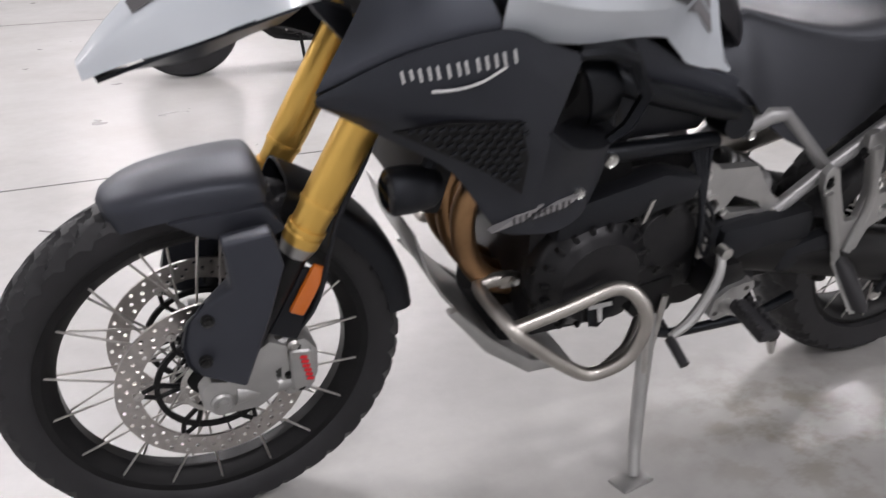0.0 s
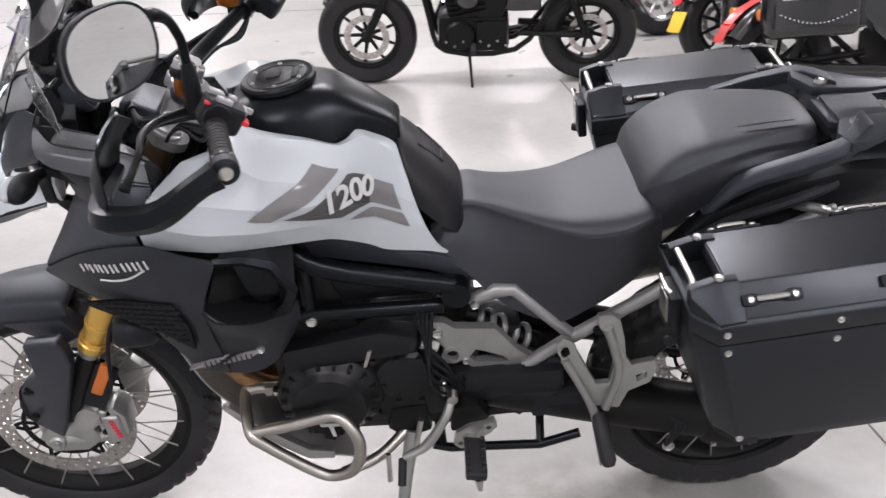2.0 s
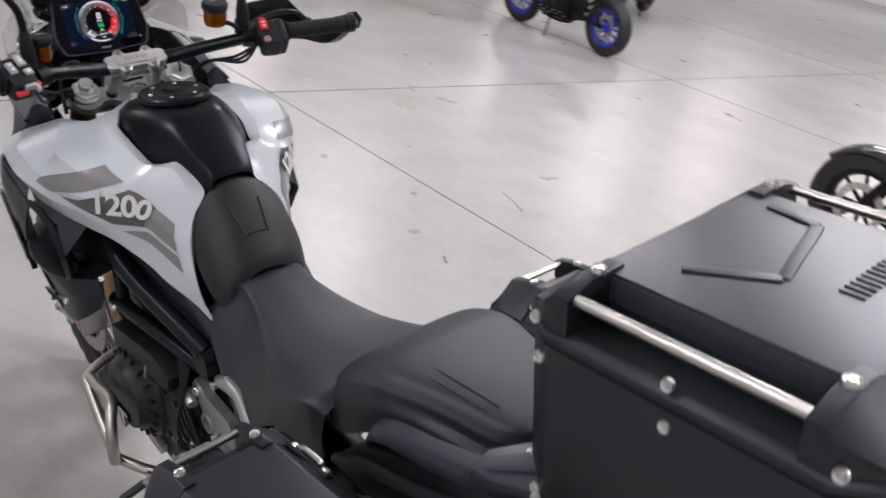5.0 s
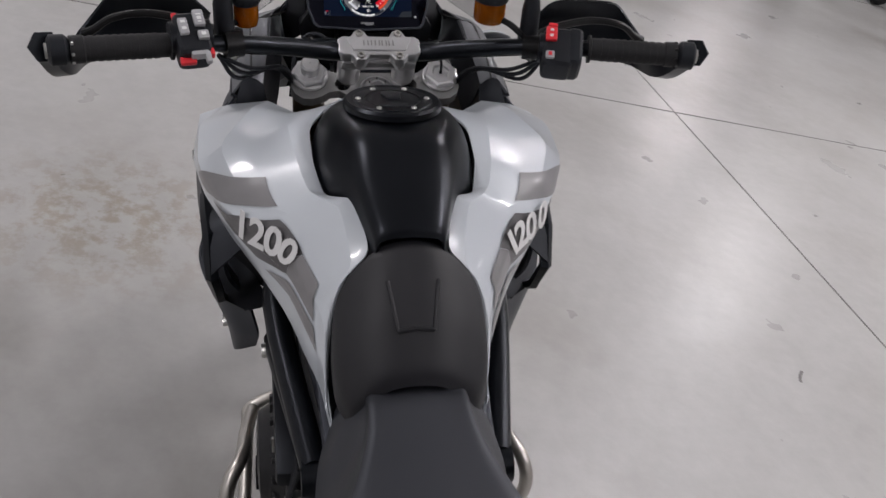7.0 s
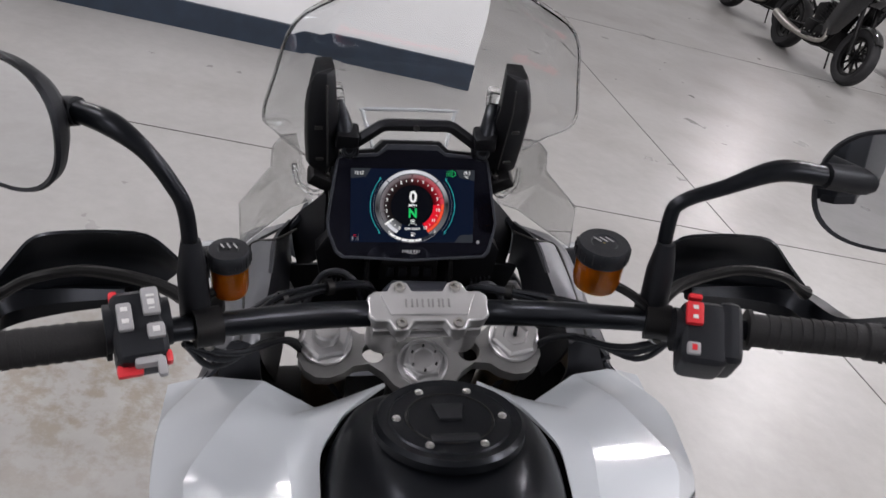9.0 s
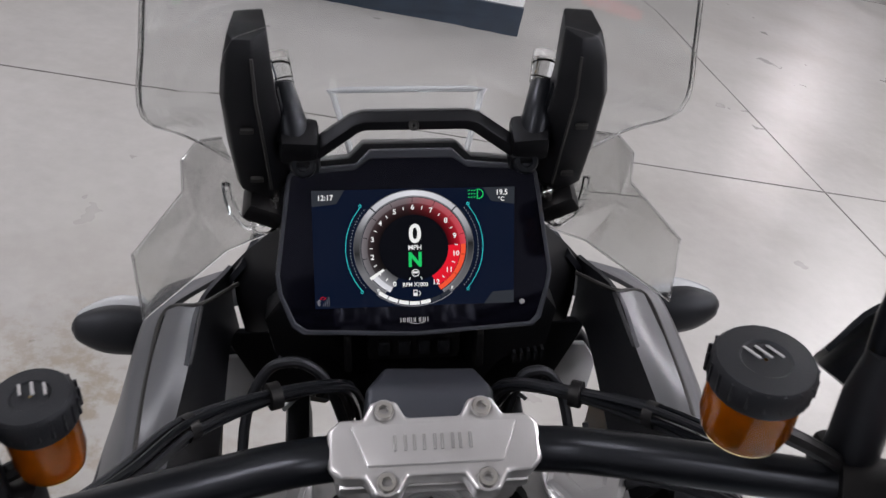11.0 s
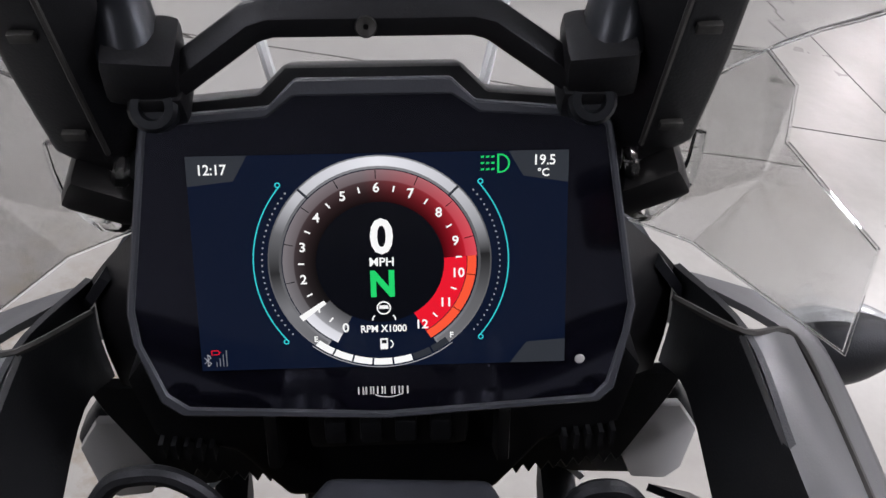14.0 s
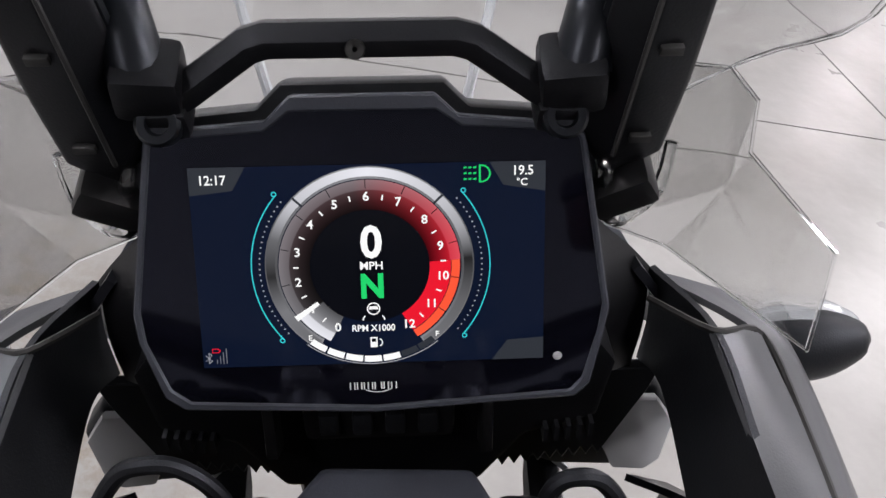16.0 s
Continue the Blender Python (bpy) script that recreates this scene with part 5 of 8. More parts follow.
both("cockpit_cheek", sheet([
    [(1.456, 0.114, 1.080), (1.454, 0.124, 1.066), (1.448, 0.134, 1.048)],
    [(1.426, 0.121, 1.140), (1.428, 0.140, 1.108), (1.422, 0.158, 1.080)],
    [(1.388, 0.127, 1.178), (1.390, 0.150, 1.130), (1.390, 0.178, 1.096)],
    [(1.352, 0.139, 1.170), (1.354, 0.170, 1.132), (1.349, 0.204, 1.118)]], 4, 4, 0.005, (0, -1, 0)), FAIRBLACK, bike, "black cheek beside the headlamp")
# dark recess under the cockpit's edge, with a moulded strut
both("cockpit_skirt", sheet([[(x, y - 0.001, z + 0.001), (x, y - 0.022, z - 0.012), (x, y - 0.022, z - 0.035)] for x, y, z in [r[4] for r in FLANK[1:]]], 4, 3, 0.004, (0, -1, 0)), PLASTIC, bike)
both("recess_wall", sheet([[(1.318, 0.206, 1.110), (1.312, 0.196, 1.07), (1.305, 0.190, 1.034)], [(1.258, 0.219, 1.095), (1.256, 0.226, 1.065), (1.255, 0.226, 1.034)], [(1.198, 0.228, 1.083), (1.200, 0.245, 1.06), (1.200, 0.256, 1.033)], [(1.160, 0.232, 1.076), (1.162, 0.252, 1.045), (1.168, 0.263, 1.0)]], 4, 4, 0.004, (0, -1, 0)), FAIRBLACK, bike, "black panel between cockpit and side fairing")
both("recess_strut", tube([(1.36, 0.175, 1.092), (1.32, 0.19, 1.082), (1.27, 0.205, 1.066)], [0.012, 0.010, 0.008], 6, 3), PLASTIC, bike)
both("beak", sheet([
    [(1.685, 0, 0.892), (1.684, 0.015, 0.888), (1.68, 0.026, 0.874)],
    [(1.64, 0, 0.945), (1.635, 0.038, 0.935), (1.625, 0.055, 0.902)],
    [(1.585, 0, 0.998), (1.575, 0.05, 0.98), (1.56, 0.078, 0.925)],
    [(1.53, 0, 1.04), (1.51, 0.058, 1.015), (1.49, 0.098, 0.952)],
    [(1.46, 0, 1.055), (1.45, 0.07, 1.025), (1.43, 0.112, 0.975)],
    [(1.39, 0, 1.05), (1.38, 0.085, 1.015), (1.365, 0.118, 0.995)]], 4, 4, 0.004, (0, 0, -1)), WHITE, bike, "white painted beak")
both("beak_lower", sheet([[(1.665, 0.012, 0.875), (1.66, 0.026, 0.868)], [(1.60, 0.03, 0.885), (1.60, 0.064, 0.902)], [(1.53, 0.05, 0.90), (1.53, 0.088, 0.932)], [(1.46, 0.06, 0.93), (1.46, 0.108, 0.96)], [(1.42, 0.08, 0.95), (1.40, 0.115, 0.98)]], 4, 4, 0.006, (0, 0, 1)), SATIN, bike, "black lower beak")
both("beak_decal", sheet([[(1.612, 0.022, 0.975), (1.606, 0.042, 0.966)], [(1.57, 0.024, 1.008), (1.565, 0.05, 0.993)], [(1.535, 0.026, 1.037), (1.53, 0.045, 1.026)]], 3, 2, 0.001, (0, 0, -1)), DECALDARK, bike)
part("lamp_housing", join(box((1.42, 0, 1.10), (0.11, 0.20, 0.13), 0.03, pose(0, 0, 0, 0, 14, 0)), box((1.36, 0, 1.06), (0.10, 0.10, 0.10), 0.02)), PLASTIC, bike, "black headlamp housing")
both("headlight", sheet([[(1.512, 0.008, 1.143), (1.502, 0.06, 1.144), (1.462, 0.106, 1.136)], [(1.524, 0.008, 1.095), (1.514, 0.06, 1.097), (1.474, 0.100, 1.095)], [(1.508, 0.008, 1.055), (1.498, 0.05, 1.058), (1.476, 0.078, 1.068)]], 4, 4, 0.006, (-1, 0, 0)), HLGLOW, bike, "lit white headlight")
both("lamp_brow", sheet([[(1.490, 0.0, 1.168), (1.48, 0.06, 1.168), (1.44, 0.112, 1.158)], [(1.508, 0.0, 1.156), (1.498, 0.062, 1.157), (1.455, 0.111, 1.149)], [(1.515, 0.0, 1.142), (1.505, 0.062, 1.143), (1.462, 0.109, 1.135)]], 4, 4, 0.005, (-1, 0, 0), True), PLASTIC, bike, "black brow over the headlight")
for s in (1, -1):
    ind = part("indicator", tube([(1.350, s * 0.17, 1.085), (1.360, s * 0.205, 1.090), (1.368, s * 0.232, 1.092), (1.370, s * 0.262, 1.094), (1.368, s * 0.284, 1.098), (1.367, s * 0.290, 1.099)], [0.010, 0.011, 0.021, 0.021, 0.012, 0.003], 14, 4), PLASTIC, bike, "black stalk turn signal")
    part("indicator_lens", tube([(1.378, s * 0.225, 1.091), (1.384, s * 0.236, 1.092), (1.386, s * 0.258, 1.094), (1.380, s * 0.280, 1.098), (1.374, s * 0.287, 1.099)], [0.008, 0.019, 0.020, 0.011, 0.003], 14, 4), CLEARLENS, ind, "clear signal lens")
    bolt((1.371, s * 0.176, 1.094), (0.3, s, 0), 0.009, bike)
    bolt((1.315, s * 0.12, 0.965), (0, s, 0), 0.009, bike, BLACKBOLT)
both("nose_bracket", prism([(1.40, 1.0), (1.33, 0.975), (1.31, 0.93), (1.33, 0.915), (1.38, 0.97)], 0.09, 0.115, 0.01), PLASTIC, bike)
for s in (1, -1):
    fl_ = part("fog_lamp", tube([(1.225, s * 0.20, 0.735), (1.24, s * 0.20, 0.735), (1.27, s * 0.20, 0.735), (1.30, s * 0.20, 0.735), (1.306, s * 0.20, 0.735)], [0.02, 0.032, 0.036, 0.036, 0.032], 20), PLASTIC, bike, "black round fog lamp")
    part("fog_lens", tube([(1.305, s * 0.20, 0.735), (1.311, s * 0.20, 0.735)], [0.032, 0.024], 20), SMOKE, fl_)
    part("fog_bracket", tube([(1.25, s * 0.20, 0.75), (1.22, s * 0.18, 0.80)], 0.012, 8), PLASTIC, fl_)

# windscreen and its arms
WS = [[(1.49, 0, 1.14), (1.475, 0.06, 1.14), (1.44, 0.105, 1.14)],
      [(1.44, 0, 1.22), (1.425, 0.07, 1.222), (1.385, 0.122, 1.235)],
      [(1.392, 0, 1.295), (1.375, 0.085, 1.295), (1.335, 0.166, 1.295)],
      [(1.355, 0, 1.345), (1.335, 0.10, 1.345), (1.270, 0.178, 1.339)],
      [(1.305, 0, 1.415), (1.285, 0.095, 1.412), (1.235, 0.165, 1.396)],
      [(1.265, 0, 1.475), (1.248, 0.085, 1.47), (1.205, 0.143, 1.463)],
      [(1.245, 0, 1.518), (1.232, 0.05, 1.513), (1.195, 0.095, 1.497)]]
screen = part("windscreen", sheet([[(x, -y, z) for x, y, z in r[:0:-1]] + r for r in WS], 4, 4, 0.003, (-1, 0, 0)), SCREENGLASS, bike, "clear acrylic windscreen")
screen.visible_shadow = False
rim_pts = [(x, y, z) for x, y, z in [WS[1][2], WS[2][2], WS[3][2], WS[4][2], WS[5][2], WS[6][2], WS[6][1], WS[6][0]]]
part("screen_edge", tube(rim_pts + [(x, -y, z) for x, y, z in rim_pts[-2::-1]], 0.0014, 6, 4), SCREENGLASS, screen)
for s in (1, -1):
    K = [Vector((x, s * y, z)) for x, y, z in ((1.327, 0.154, 1.291), (1.326, 0.170, 1.279), (1.338, 0.181, 1.253), (1.296, 0.208, 1.217), (1.268, 0.189, 1.160), (1.363, 0.161, 1.188), (1.366, 0.122, 1.190), (1.336, 0.136, 1.288))]
    mid = sum(K, Vector()) / 8
    nrm = sum(((a - mid).cross(b - mid) for a, b in zip(K, K[1:] + K[:1])), Vector()).normalized()
    K = [p - nrm * (p - mid).dot(nrm) * 0.9 for p in K]
    bm = bmesh.new()
    hub = bm.verts.new(mid)
    rimv = [bm.verts.new(p) for p in K]
    for a, b in zip(rimv, rimv[1:] + rimv[:1]):
        bm.faces.new((hub, a, b) if s > 0 else (hub, b, a))
    bmesh.ops.solidify(bm, geom=bm.faces[:], thickness=0.0025)
    bmesh.ops.recalc_face_normals(bm, faces=bm.faces)
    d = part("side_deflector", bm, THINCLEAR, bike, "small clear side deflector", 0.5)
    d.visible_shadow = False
    part("deflector_edge", tube([K[7], K[0], K[1], K[2], K[3], K[4]], 0.0011, 6), SCREENGLASS, d)
    part("deflector_edge", tube([K[4] + Vector((0.0002, 0, 0.0003)), K[5], K[6]], 0.0008, 6), SCREENGLASS, d)
    # screen arm: a tapered six-sided post with a broad face, grooves and two slots
    Y = lambda x, y, z: Vector((x, s * y, z))
    bm = bmesh.new()
    rings = []
    for x, z, yi, yo in ((1.318, 1.247, 0.100, 0.118), (1.311, 1.260, 0.090, 0.1305), (1.296, 1.300, 0.091, 0.1325), (1.282, 1.341, 0.095, 0.1325), (1.282, 1.370, 0.097, 0.1285), (1.284, 1.384, 0.0985, 0.1245)):
        e = 0.35 * (yo - yi)
        rings.append([Y(x, yi + e, z), Y(x + 0.004, yo - 0.004, z), Y(x + 0.012, yo, z + 0.003), Y(x + 0.034, yo - 0.003, z + 0.010), Y(x + 0.038, yi + 0.004, z + 0.010), Y(x + 0.012, yi, z + 0.003)][::s])
    skin(bm, rings, True, True)
    bmesh.ops.recalc_face_normals(bm, faces=bm.faces)
    arm = part("screen_arm", bevelled(bm, 0.002, 2, 0.35), ARMBLACK, bike, "black windscreen arm")
    part("arm_groove", tube([Y(1.3095, 0.1045, 1.262), Y(1.2945, 0.1055, 1.302), Y(1.2815, 0.1075, 1.343), Y(1.2815, 0.108, 1.372)], 0.0012, 6), INK, arm)
    part("arm_rib", tube([Y(1.330, 0.0925, 1.262), Y(1.312, 0.0925, 1.305), Y(1.300, 0.0965, 1.345)], 0.003, 6), SATIN, arm)
    for z, x, y in ((1.272, 1.3065, 0.114), (1.318, 1.290, 0.116)):
        part("arm_slot", box(Y(x, y, z), (0.003, 0.009, 0.004), 0.0005, pose(0, 0, 0, 0, -20, 0)), INK, arm)
    part("arm_foot", box(Y(1.322, 0.112, 1.243), (0.03, 0.03, 0.018), 0.004, pose(0, 0, 0, s * 30, -18, 0)), DEEP, arm)
    post = part("arm_knob", tube([Y(1.306, 0.086, 1.305), Y(1.311, 0.089, 1.318), Y(1.320, 0.092, 1.327), Y(1.328, 0.095, 1.334)], [0.0125, 0.0115, 0.0105, 0.010], 16), SATIN, bike, "black round screen post")
    part("knob_cap", tube([Y(1.328, 0.095, 1.334), Y(1.337, 0.099, 1.345), Y(1.342, 0.102, 1.352)], [0.011, 0.0125, 0.0135], 16), SCREENGLASS, post, "clear plastic cap")
    part("arm_pivot", join(box(Y(1.306, 0.0825, 1.302), (0.026, 0.027, 0.024), 0.005, pose(0, 0, 0, s * 6, -24, 0)), box(Y(1.307, 0.078, 1.288), (0.020, 0.020, 0.016), 0.005, pose(0, 0, 0, 0, -24, 0))), ARMBLACK, bike, "black pivot block of the screen arm")
    part("pivot_screw", lathe([(0.0092, -0.004), (0.0092, 0.003), (0.0078, 0.0045), (0.0048, 0.0045), (0.004, 0.0015), (0.001, 0.0015)], Y(1.299, 0.080, 1.2865), (-0.88, 0, 0.47), 20), SATIN, bike)
    # clear bracket between arm and deflector
    part("arm_clip", tube([Y(1.318, 0.103, 1.256), Y(1.312, 0.105, 1.240), Y(1.318, 0.107, 1.226), Y(1.330, 0.120, 1.216), Y(1.346, 0.139, 1.222), Y(1.350, 0.143, 1.245)], [0.0035, 0.0035, 0.004, 0.0042, 0.004, 0.0035], 6, 2), SCREENGLASS, bike, "clear moulded bracket")
BAR = [(1.303, 0.074, 1.294), (1.303, 0.068, 1.298), (1.304, 0.043, 1.3155), (1.304, 0.036, 1.3175), (1.304, -0.036, 1.3175), (1.304, -0.043, 1.3155), (1.303, -0.068, 1.298), (1.303, -0.074, 1.294)]
part("screen_bar", bevelled(tube([(x + 0.003, y, z) for x, y, z in BAR], 0.0082, 6), 0.0012, 2, 0.3), ARMBLACK, bike, "black grab bar above the dash")
part("bar_screw", lathe([(0.004, 0.0), (0.0035, 0.0015), (0.001, 0.001)], (1.2985, 0.002, 1.3165), (-0.9, 0, 0.3), 14), BLACKBOLT, bike)
part("screen_lip", tube([(1.365, 0.046, 1.262), (1.380, 0.054, 1.288), (1.390, 0.059, 1.303), (1.392, 0.052, 1.306), (1.392, -0.052, 1.306), (1.390, -0.059, 1.303), (1.380, -0.054, 1.288), (1.365, -0.046, 1.262)], 0.0026, 8, 2), CLEARLENS, bike, "clear lip of the windscreen mount")

# ---- dash ----
DM = frame_of((1.2955, 0, 1.2165), (0, -1, 0), (0.366, 0, 0.931))
dash = new("dashboard")
dash.parent = bike
dash.matrix_basis = DM @ Matrix.Diagonal((1.0, 0.972, 1.0, 1.0))
dash["label"] = "lit colour dash display in a black frame"
OUT = [(-0.0903, 0.0625), (-0.043, 0.066), (-0.0321, 0.077), (0.0292, 0.077), (0.0392, 0.0675), (0.0885, 0.0628), (0.094, 0.058), (0.1065, -0.022), (0.1045, -0.034), (0.0985, -0.06), (0.092, -0.0665), (0.0, -0.0715), (-0.0865, -0.0675), (-0.095, -0.061), (-0.1042, -0.034), (-0.1055, -0.02), (-0.094, 0.058)]
GLS = [(-0.0895, 0.0585), (-0.0435, 0.0615), (-0.0325, 0.070), (0.0292, 0.070), (0.0403, 0.0625), (0.0875, 0.0595), (0.091, 0.056), (0.103, -0.021), (0.101, -0.034), (0.0945, -0.057), (0.089, -0.063), (0.0, -0.068), (-0.083, -0.0635), (-0.0915, -0.057), (-0.1005, -0.034), (-0.102, -0.019), (-0.091, 0.055)]
bm = bmesh.new()
skin(bm, [[Vector((x * k, y * k, h)) for x, y in OUT] for k, h in ((0.90, -0.045), (0.985, -0.03), (1.0, -0.004), (0.996, 0.0005))] + [[Vector((x, y, h)) for x, y in GLS] for h in (0.0005, -0.0015)], True, True)
part("dash_frame", bevelled(bm, 0.0008, 1, 0.6), GREYBLACK, dash, "black plastic dash frame")
HOOD = [(-0.104, 0.050), (-0.088, 0.0675), (-0.048, 0.071), (-0.037, 0.082), (0.034, 0.082), (0.045, 0.071), (0.086, 0.0675), (0.102, 0.050), (0.10, -0.02), (-0.10, -0.02)]
bm = bmesh.new()
skin(bm, [[Vector((x * k, y * k, h)) for x, y in HOOD] for k, h in ((0.985, -0.010), (1.0, -0.014), (1.0, -0.040), (0.9, -0.05))], True, True)
part("dash_hood", bevelled(bm, 0.0015, 2), ARMBLACK, dash, "black hood behind the dash")
bm = bmesh.new()
bm.faces.new([bm.verts.new((x, y, -0.0008)) for x, y in GLS])
part("dash_glass", bm, PIANO, dash, "glossy black display glass")
SCR = glow("display_background", (0.0035, 0.010, 0.034), 0.55)
G_WHITE, G_CYAN, G_GREEN, G_RED, G_ORANGE = glow("display_white", (1, 1, 1), 0.95), glow("display_cyan", (0.05, 0.85, 0.95), 0.75), glow("display_green", (0.02, 0.85, 0.2), 0.75), glow("display_red", (0.95, 0.01, 0.03), 0.85), glow("display_orange", (1.0, 0.10, 0.04), 0.95)
G_GREY, G_LIGHT, G_DARK, G_BLACK = glow("display_grey", (0.2, 0.205, 0.235), 0.8), glow("display_silver", (0.48, 0.48, 0.52), 0.8), glow("display_slate", (0.035, 0.04, 0.05), 0.8), glow("display_black", (0.002, 0.003, 0.006), 0.5)


def flat(name, pts, z, material, parent=None):
    bm = bmesh.new()
    bm.faces.new([bm.verts.new((x, y, z)) for x, y in pts])
    return part(name, bm, material, parent or dash)


def ring_arc(name, r0, r1, a0, a1, z, material, n=24, c=(0, 0)):
    """Angles in degrees, clockwise from the top."""
    bm = bmesh.new()
    pr = []
    for k in range(n + 1):
        a = radians(a0 + (a1 - a0) * k / n)
        pr.append([bm.verts.new((c[0] + r * math.sin(a), c[1] + r * math.cos(a), z)) for r in (r0, r1)])
    for a, b in zip(pr, pr[1:]):
        bm.faces.new((a[0], a[1], b[1], b[0]))
    return part(name, bm, material, dash)


GC = (-0.0006, 0.0)
flat("display", [(-0.0763, 0.0465), (0.0763, 0.0465), (0.0763, -0.0465), (-0.0763, -0.0465)], 0.0, SCR)
flat("display_tab", [(-0.0763, 0.0465), (-0.052, 0.0465), (-0.058, 0.036), (-0.0763, 0.034)], 0.0001, G_DARK)
flat("display_tab", [(0.052, 0.0465), (0.0763, 0.0465), (0.0763, 0.033), (0.058, 0.036)], 0.0001, G_DARK)
flat("display_tab", [(0.053, -0.0465), (0.0763, -0.0465), (0.0763, -0.036), (0.06, -0.037)], 0.0001, G_DARK)
def dial_glow(name, layers, by, strength=0.85):
    """A lit display layer: a colour ramp round the dial ('angle') or outwards ('radius'), or two radial ramps mixed round it."""
    m = bpy.data.materials.new(name)
    m.use_nodes = True
    nt = m.node_tree
    nt.nodes.clear()
    N = nt.nodes.new
    tc, sub, sep = N("ShaderNodeTexCoord"), N("ShaderNodeVectorMath"), N("ShaderNodeSeparateXYZ")
    sub.operation = "SUBTRACT"
    sub.inputs[1].default_value = (GC[0], GC[1], 0)
    nt.links.new(tc.outputs["Object"], sub.inputs[0])
    nt.links.new(sub.outputs[0], sep.inputs[0])
    at, ar, ln, rr = N("ShaderNodeMath"), N("ShaderNodeMapRange"), N("ShaderNodeVectorMath"), N("ShaderNodeMapRange")
    at.operation = "ARCTAN2"
    nt.links.new(sep.outputs[0], at.inputs[0])
    nt.links.new(sep.outputs[1], at.inputs[1])
    ar.inputs[1].default_value, ar.inputs[2].default_value = -math.pi, math.pi
    nt.links.new(at.outputs[0], ar.inputs[0])
    ln.operation = "LENGTH"
    nt.links.new(sub.outputs[0], ln.inputs[0])
    rr.inputs[1].default_value, rr.inputs[2].default_value = 0.025, 0.040
    nt.links.new(ln.outputs["Value"], rr.inputs[0])
    def ramp(stops, src):
        r = N("ShaderNodeValToRGB")
        e = r.color_ramp.elements
        while len(e) < len(stops):
            e.new(0.5)
        for q, (pos, col) in zip(e, stops):
            q.position, q.color = pos, (*col, 1)
        nt.links.new(src.outputs[0], r.inputs[0])
        return r.outputs[0]
    em, out = N("ShaderNodeEmission"), N("ShaderNodeOutputMaterial")
    if by == "both":
        mx = N("ShaderNodeMix")
        mx.data_type = "RGBA"
        nt.links.new(ramp(layers[2], ar), mx.inputs[0])
        nt.links.new(ramp(layers[0], rr), mx.inputs[6])
        nt.links.new(ramp(layers[1], rr), mx.inputs[7])
        nt.links.new(mx.outputs[2], em.inputs[0])
    else:
        nt.links.new(ramp(layers, ar if by == "angle" else rr), em.inputs[0])
    em.inputs[1].default_value = strength
    nt.links.new(em.outputs[0], out.inputs[0])
    return m


gv = lambda v: (v, v, v * 1.08)
TURN = lambda deg: 0.5 + deg / 360.0
G_RIM = dial_glow("display_bezel", [(TURN(-150), gv(0.16)), (TURN(-118), gv(0.22)), (TURN(-95), gv(0.03)), (TURN(-72), gv(0.16)), (TURN(-50), gv(0.62)), (TURN(0), gv(0.95)), (TURN(48), gv(0.62)), (TURN(66), gv(0.42)), (TURN(86), gv(0.02)), (TURN(112), gv(0.14)), (TURN(150), gv(0.20))], "angle")
G_RIMDARK = dial_glow("display_bezel_edge", [(TURN(-150), gv(0.28)), (TURN(-90), gv(0.10)), (TURN(-45), gv(0.20)), (TURN(0), gv(0.30)), (TURN(45), gv(0.20)), (TURN(90), gv(0.10)), (TURN(150), gv(0.28))], "angle")
G_BAND = dial_glow("display_band", [[(0.0, gv(0.003)), (0.35, gv(0.016)), (0.66, gv(0.045)), (0.70, gv(0.14)), (1.0, gv(0.22))], [(0.0, (0.012, 0.001, 0.002)), (0.35, (0.26, 0.006, 0.014)), (0.66, (0.55, 0.014, 0.03)), (0.70, (0.75, 0.05, 0.08)), (1.0, (0.85, 0.09, 0.12))], [(TURN(-150), (0, 0, 0)), (TURN(-10), (0.06, 0.06, 0.06)), (TURN(40), (0.6, 0.6, 0.6)), (TURN(80), (1, 1, 1))]], "both")
G_WEDGE = dial_glow("display_wedge", [(0.0, gv(0.05)), (0.4, gv(0.2)), (0.66, gv(0.36)), (0.70, gv(0.8)), (1.0, gv(0.95))], "radius")
A = lambda r: -152 + r * 25.1
ring_arc("dial_rim", 0.0402, 0.0458, -148, 148, 0.0002, G_RIMDARK, 60, GC)
ring_arc("dial_rim", 0.0413, 0.0452, -147, 147, 0.0003, G_RIM, 60, GC)
for e in (-45, 45):
    ring_arc("dial_rim", 0.0402, 0.0456, e - 0.7, e + 0.7, 0.0004, G_DARK, 2, GC)
ring_arc("dial_band", 0.0262, 0.0398, A(0), A(9.5), 0.0003, G_BAND, 60, GC)
ring_arc("dial_band", 0.0262, 0.0355, A(9.5), A(12), 0.0004, G_RED, 24, GC)
ring_arc("dial_band", 0.0358, 0.0395, A(9.5), A(12), 0.0004, G_ORANGE, 24, GC)
ring_arc("dial_band", 0.0265, 0.0395, A(0), A(1.0), 0.0005, G_WEDGE, 12, GC)
ring_arc("dial_pointer", 0.0285, 0.041, A(0.98), A(1.13), 0.0006, G_WHITE, 4, GC)
bm = bmesh.new()
bm.faces.new([bm.verts.new((GC[0] + x, GC[1] + y, 0.00035)) for x, y in circle2(0.0262, 48)])
part("dial_centre", bm, G_BLACK, dash)
